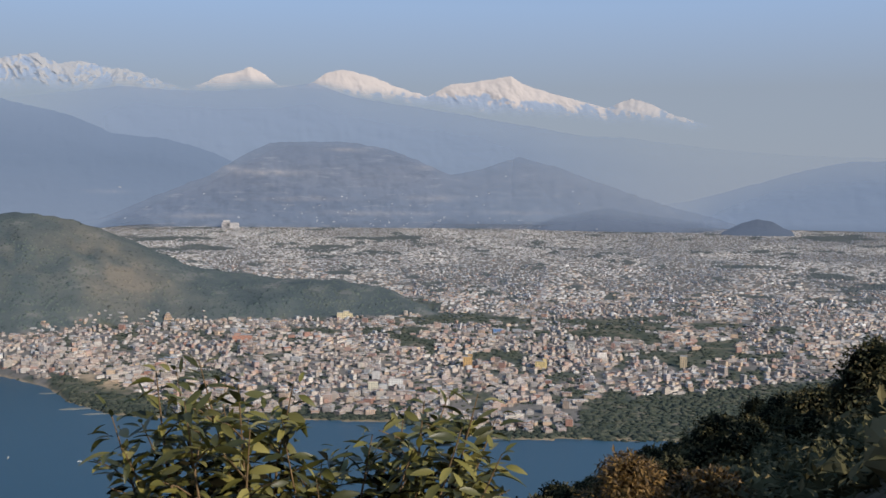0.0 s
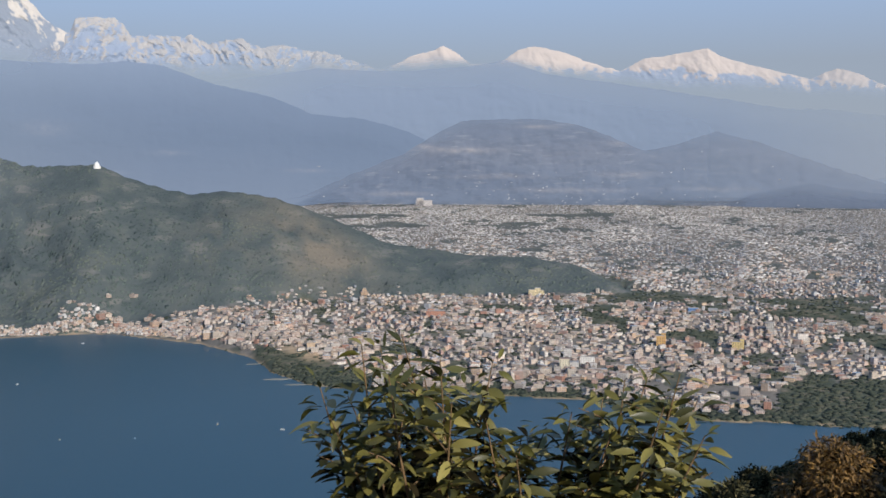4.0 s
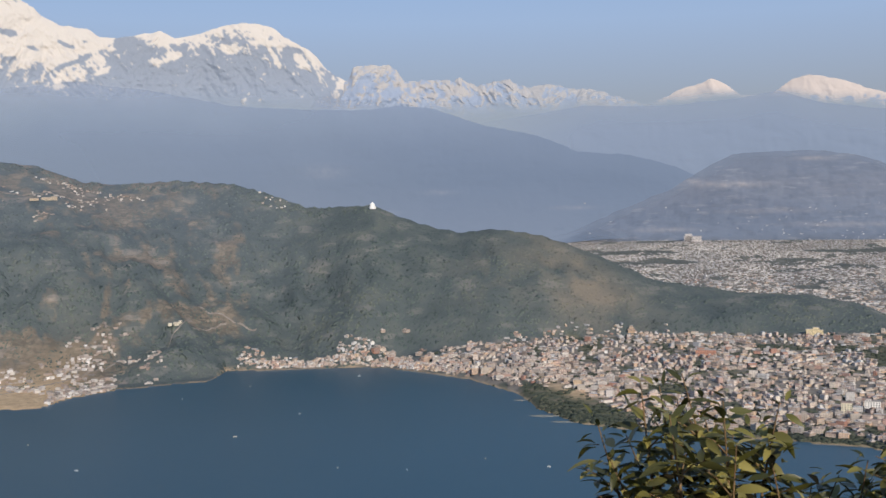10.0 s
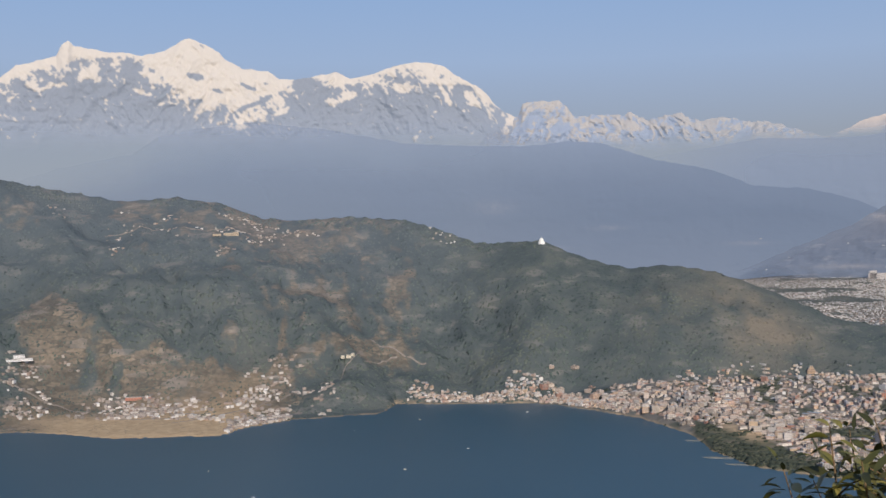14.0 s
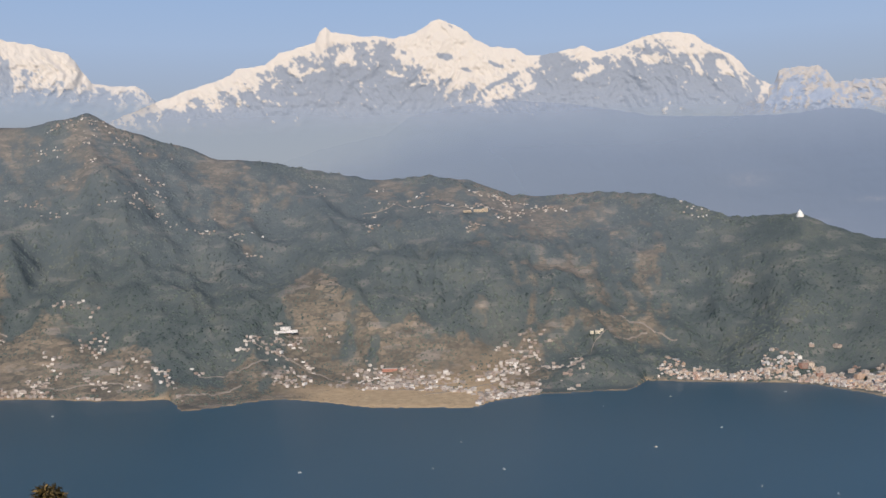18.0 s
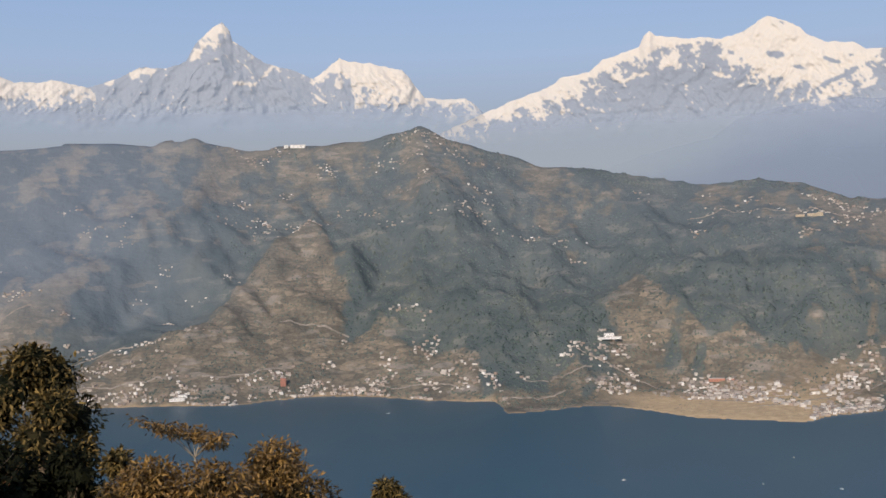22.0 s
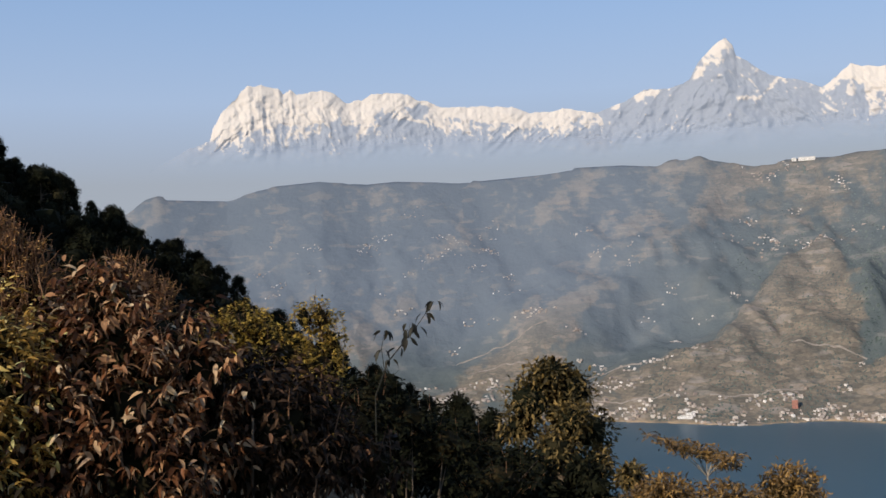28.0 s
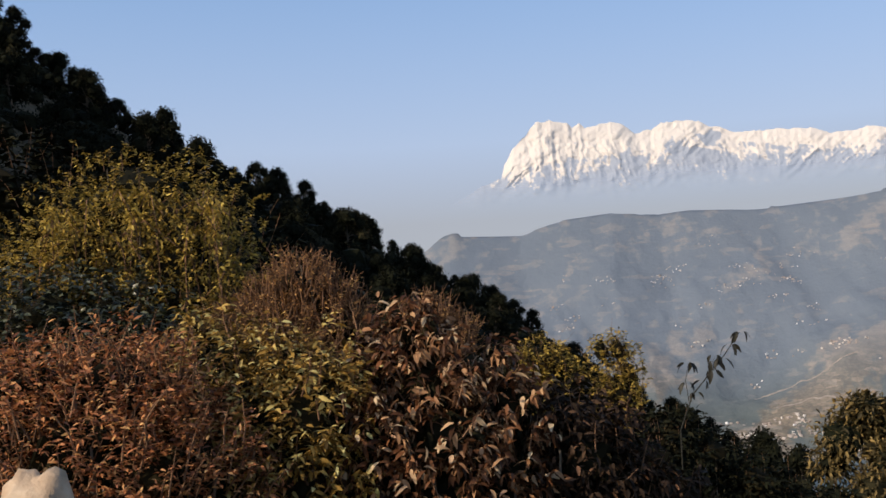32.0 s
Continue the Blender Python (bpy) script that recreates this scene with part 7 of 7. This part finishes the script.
bush("turning_bush", "bush with leaves turning from green to yellow and brown", -40, 5.5,
     [(-42.9, -0.6, 5.9, 0.15, 0.20), (-41.6, -1.4, 5.7, 0.22, 0.22), (-39.6, -2.0, 5.6, 0.26, 0.24), (-37.4, -2.6, 5.5, 0.24, 0.26), (-41.4, -4.4, 5.4, 0.32, 0.30), (-38.4, -4.8, 5.3, 0.32, 0.30), (-36.4, -4.4, 5.4, 0.22, 0.28), (-42.6, -7.0, 5.2, 0.34, 0.28), (-39, -7.6, 5.2, 0.36, 0.28)],
     (0.046, 0.021, 0.3, 0.4, 3), 9500, mixed_mass, mixed_leaf, 300, 84, 30, 0.5, 0.08)
bush("big_leaved_bush", "brown bush with large drooping dry leaves", -31, 5.6,
     [(-34.0, -1.3, 5.7, 0.13, 0.20), (-32.8, -0.8, 5.6, 0.13, 0.19), (-31.5, -0.5, 5.6, 0.10, 0.15), (-34.8, -3.4, 5.6, 0.22, 0.24), (-32.0, -3.0, 5.6, 0.30, 0.28), (-29.2, -2.8, 5.7, 0.22, 0.20), (-34.6, -6.0, 5.4, 0.30, 0.30), (-31.4, -6.0, 5.4, 0.34, 0.32), (-27.8, -4.6, 5.6, 0.24, 0.24),
      (-35.4, -8.6, 5.4, 0.34, 0.28), (-31, -8.8, 5.3, 0.36, 0.28), (-28.2, -7.8, 5.5, 0.26, 0.26)],
     (0.057, 0.027, 0.35, 0.5, 3), 8200, dry_mass, dry_leaf, 300, 85, 30, 0.7, 0.08)
bush("shaded_bush", "brown bush darkened in colour for shade, with few lit leaves", -23, 5.9,
     [(-26.4, -6.4, 5.8, 0.24, 0.24), (-24.2, -7.2, 5.7, 0.28, 0.24), (-24.4, -5.0, 6.0, 0.18, 0.2), (-22.4, -6.6, 6.0, 0.18, 0.2), (-22.0, -8.6, 5.9, 0.24, 0.2), (-19.4, -9.4, 6.1, 0.18, 0.14), (-25.5, -9.2, 5.7, 0.3, 0.22)],
     (0.050, 0.024, 0.35, 0.45, 3), 5200, dim_leaf, None, 0, 96, 20, 0.7, 0.1)
bush("twiggy_bush", "bare twiggy brown bush with tiny leaves", -37, 8.2,
     [(-37.6, 2.6, 8.2, 0.22, 0.20), (-36.6, 1.6, 8.2, 0.26, 0.28), (-38.8, 1.0, 8.3, 0.30, 0.28), (-36.0, 0.2, 8.2, 0.32, 0.30), (-38.5, -0.8, 8.2, 0.45, 0.34), (-40.2, 0.2, 8.2, 0.32, 0.26), (-41.2, -0.8, 8.1, 0.3, 0.28), (-31.2, 0.0, 8.0, 0.20, 0.20), (-29.8, -0.8, 8.0, 0.20, 0.20)],
     (0.030, 0.013, 0.3, 0.3, 2), 15000, twig_leaf, None, 0, 86, 220, 0.2, 0.11, 5, 0.10, 0.5)
bush("yellow_bush", "round yellow-green bush in sunlight above a dark slope", -22.5, 21,
     [(-26.4, -2.5, 21, 0.45, 0.4), (-25.0, -2.1, 21, 0.5, 0.4), (-24.0, -2.6, 21, 0.4, 0.4), (-21.7, -1.95, 21, 0.3, 0.36), (-20.9, -1.9, 21, 0.3, 0.36), (-20.5, -3.0, 21, 0.35, 0.45), (-23.2, -3.9, 20.8, 0.75, 0.55), (-21.2, -4.4, 20.8, 0.55, 0.5), (-25.6, -4.5, 20.8, 0.75, 0.55), (-22.6, -6.3, 20.8, 0.95, 0.8)],
     (0.066, 0.036, 0.3, 0.3, 3), 13000, yellow_mass, None, 0, 87, 30)
bush("dark_bush", "dark bush in the shade of the slope", -17.5, 19,
     [(-18.4, -6.0, 20, 0.6, 0.42), (-16.8, -7.2, 20, 0.7, 0.42), (-14.6, -8.6, 20, 0.7, 0.42), (-19.6, -7.4, 19, 0.8, 0.55), (-12.2, -10.3, 20, 0.8, 0.45)], (0.12, 0.06, 0.3, 0.3, 3), 3600, shaded_wood_leaf, None, 0, 88, 20)


def sapling():
    """The thin stem with a few hanging leaves against the far slope."""
    r = 8.0
    base = on_ground(-19.0, r)
    e = thing("sapling", base, "thin dark sapling with a few drooping leaves", "sapling")
    g = np.random.default_rng(90)
    loc = lambda az, el: spot(az, el, r) - base
    dark = leafy("sapling_leaf", [(0, (0.006, 0.007, 0.005)), (1, (0.022, 0.018, 0.010))], 0.6, True)
    lv, lf = leaf_shape(0.082, 0.036, 0.3, 0.5, 4)
    one = mesh_from("leaf", lv, lf, dark, True)
    main = [Vector((0, 0, -0.1)), loc(-18.7, -6.0), loc(-18.0, -4.3), loc(-17.2, -3.4), loc(-16.4, -2.5), loc(-15.5, -1.3)]
    side = [loc(-18.2, -4.6), loc(-18.3, -3.6), loc(-18.1, -2.7)]
    thin = [loc(-17.2, -3.4), loc(-17.0, -2.9), loc(-16.75, -2.4)]
    nodes = {0: (0.42, 0.55, 0.66, 0.78, 0.9, 1.0), 1: (0.45, 1.0), 2: (0.7, 1.0)}
    for which, (pts, rad) in enumerate(((main, 0.007), (side, 0.004), (thin, 0.003))):
        stem = piece("stem", mesh_from("stem", *tube(pts, list(np.linspace(rad, rad * 0.35, len(pts))), 6), dark, True), e)
        for q, t in enumerate(nodes[which]):
            p = along(pts, t)
            for k in range(6 if t == 1.0 else 4):
                a = 2.1 * k + 1.3 * q
                out = Vector((math.cos(a), math.sin(a) * 0.6, 0.1))
                piece("leaf", one, stem, turn(g, p + out * 0.03, out, g.uniform(0.65, 1.1), 0.8, 0.25))


sapling()


def rock():
    p = on_ground(-51.1, 4.4)
    top = spot(-51.2, -6.0, 4.4)
    h = top.z - p.z
    b = bmesh.new()
    bmesh.ops.create_icosphere(b, subdivisions=4, radius=1.0)
    for v in b.verts:
        n = v.co.normalized()
        k = 1 + 0.16 * noise.noise(n * 1.6) + 0.07 * noise.noise(n * 4.5) + 0.03 * noise.noise(n * 11)
        v.co = Vector((n.x * 0.24 * k, n.y * 0.22 * k, (n.z * 0.55 + 0.45) * h * k))
    for f in b.faces:
        f.smooth = True
    stone = Paint("pale_stone", 0.9, 0.2)
    at = stone.where()
    c = stone.ramp(stone.noise(7, 6, at), [(0.3, (0.22, 0.15, 0.095)), (0.55, (0.42, 0.31, 0.21)), (0.8, (0.58, 0.46, 0.33))])
    stone.colour(c).bump(stone.noise(22, 6, at), 0.6, 0.02)
    e = part("boulder", b, stone.m, None)
    e.matrix_basis = Matrix.Translation(p)
    tagged(e, "pale weathered boulder beside dry bushes", "rock")


rock()
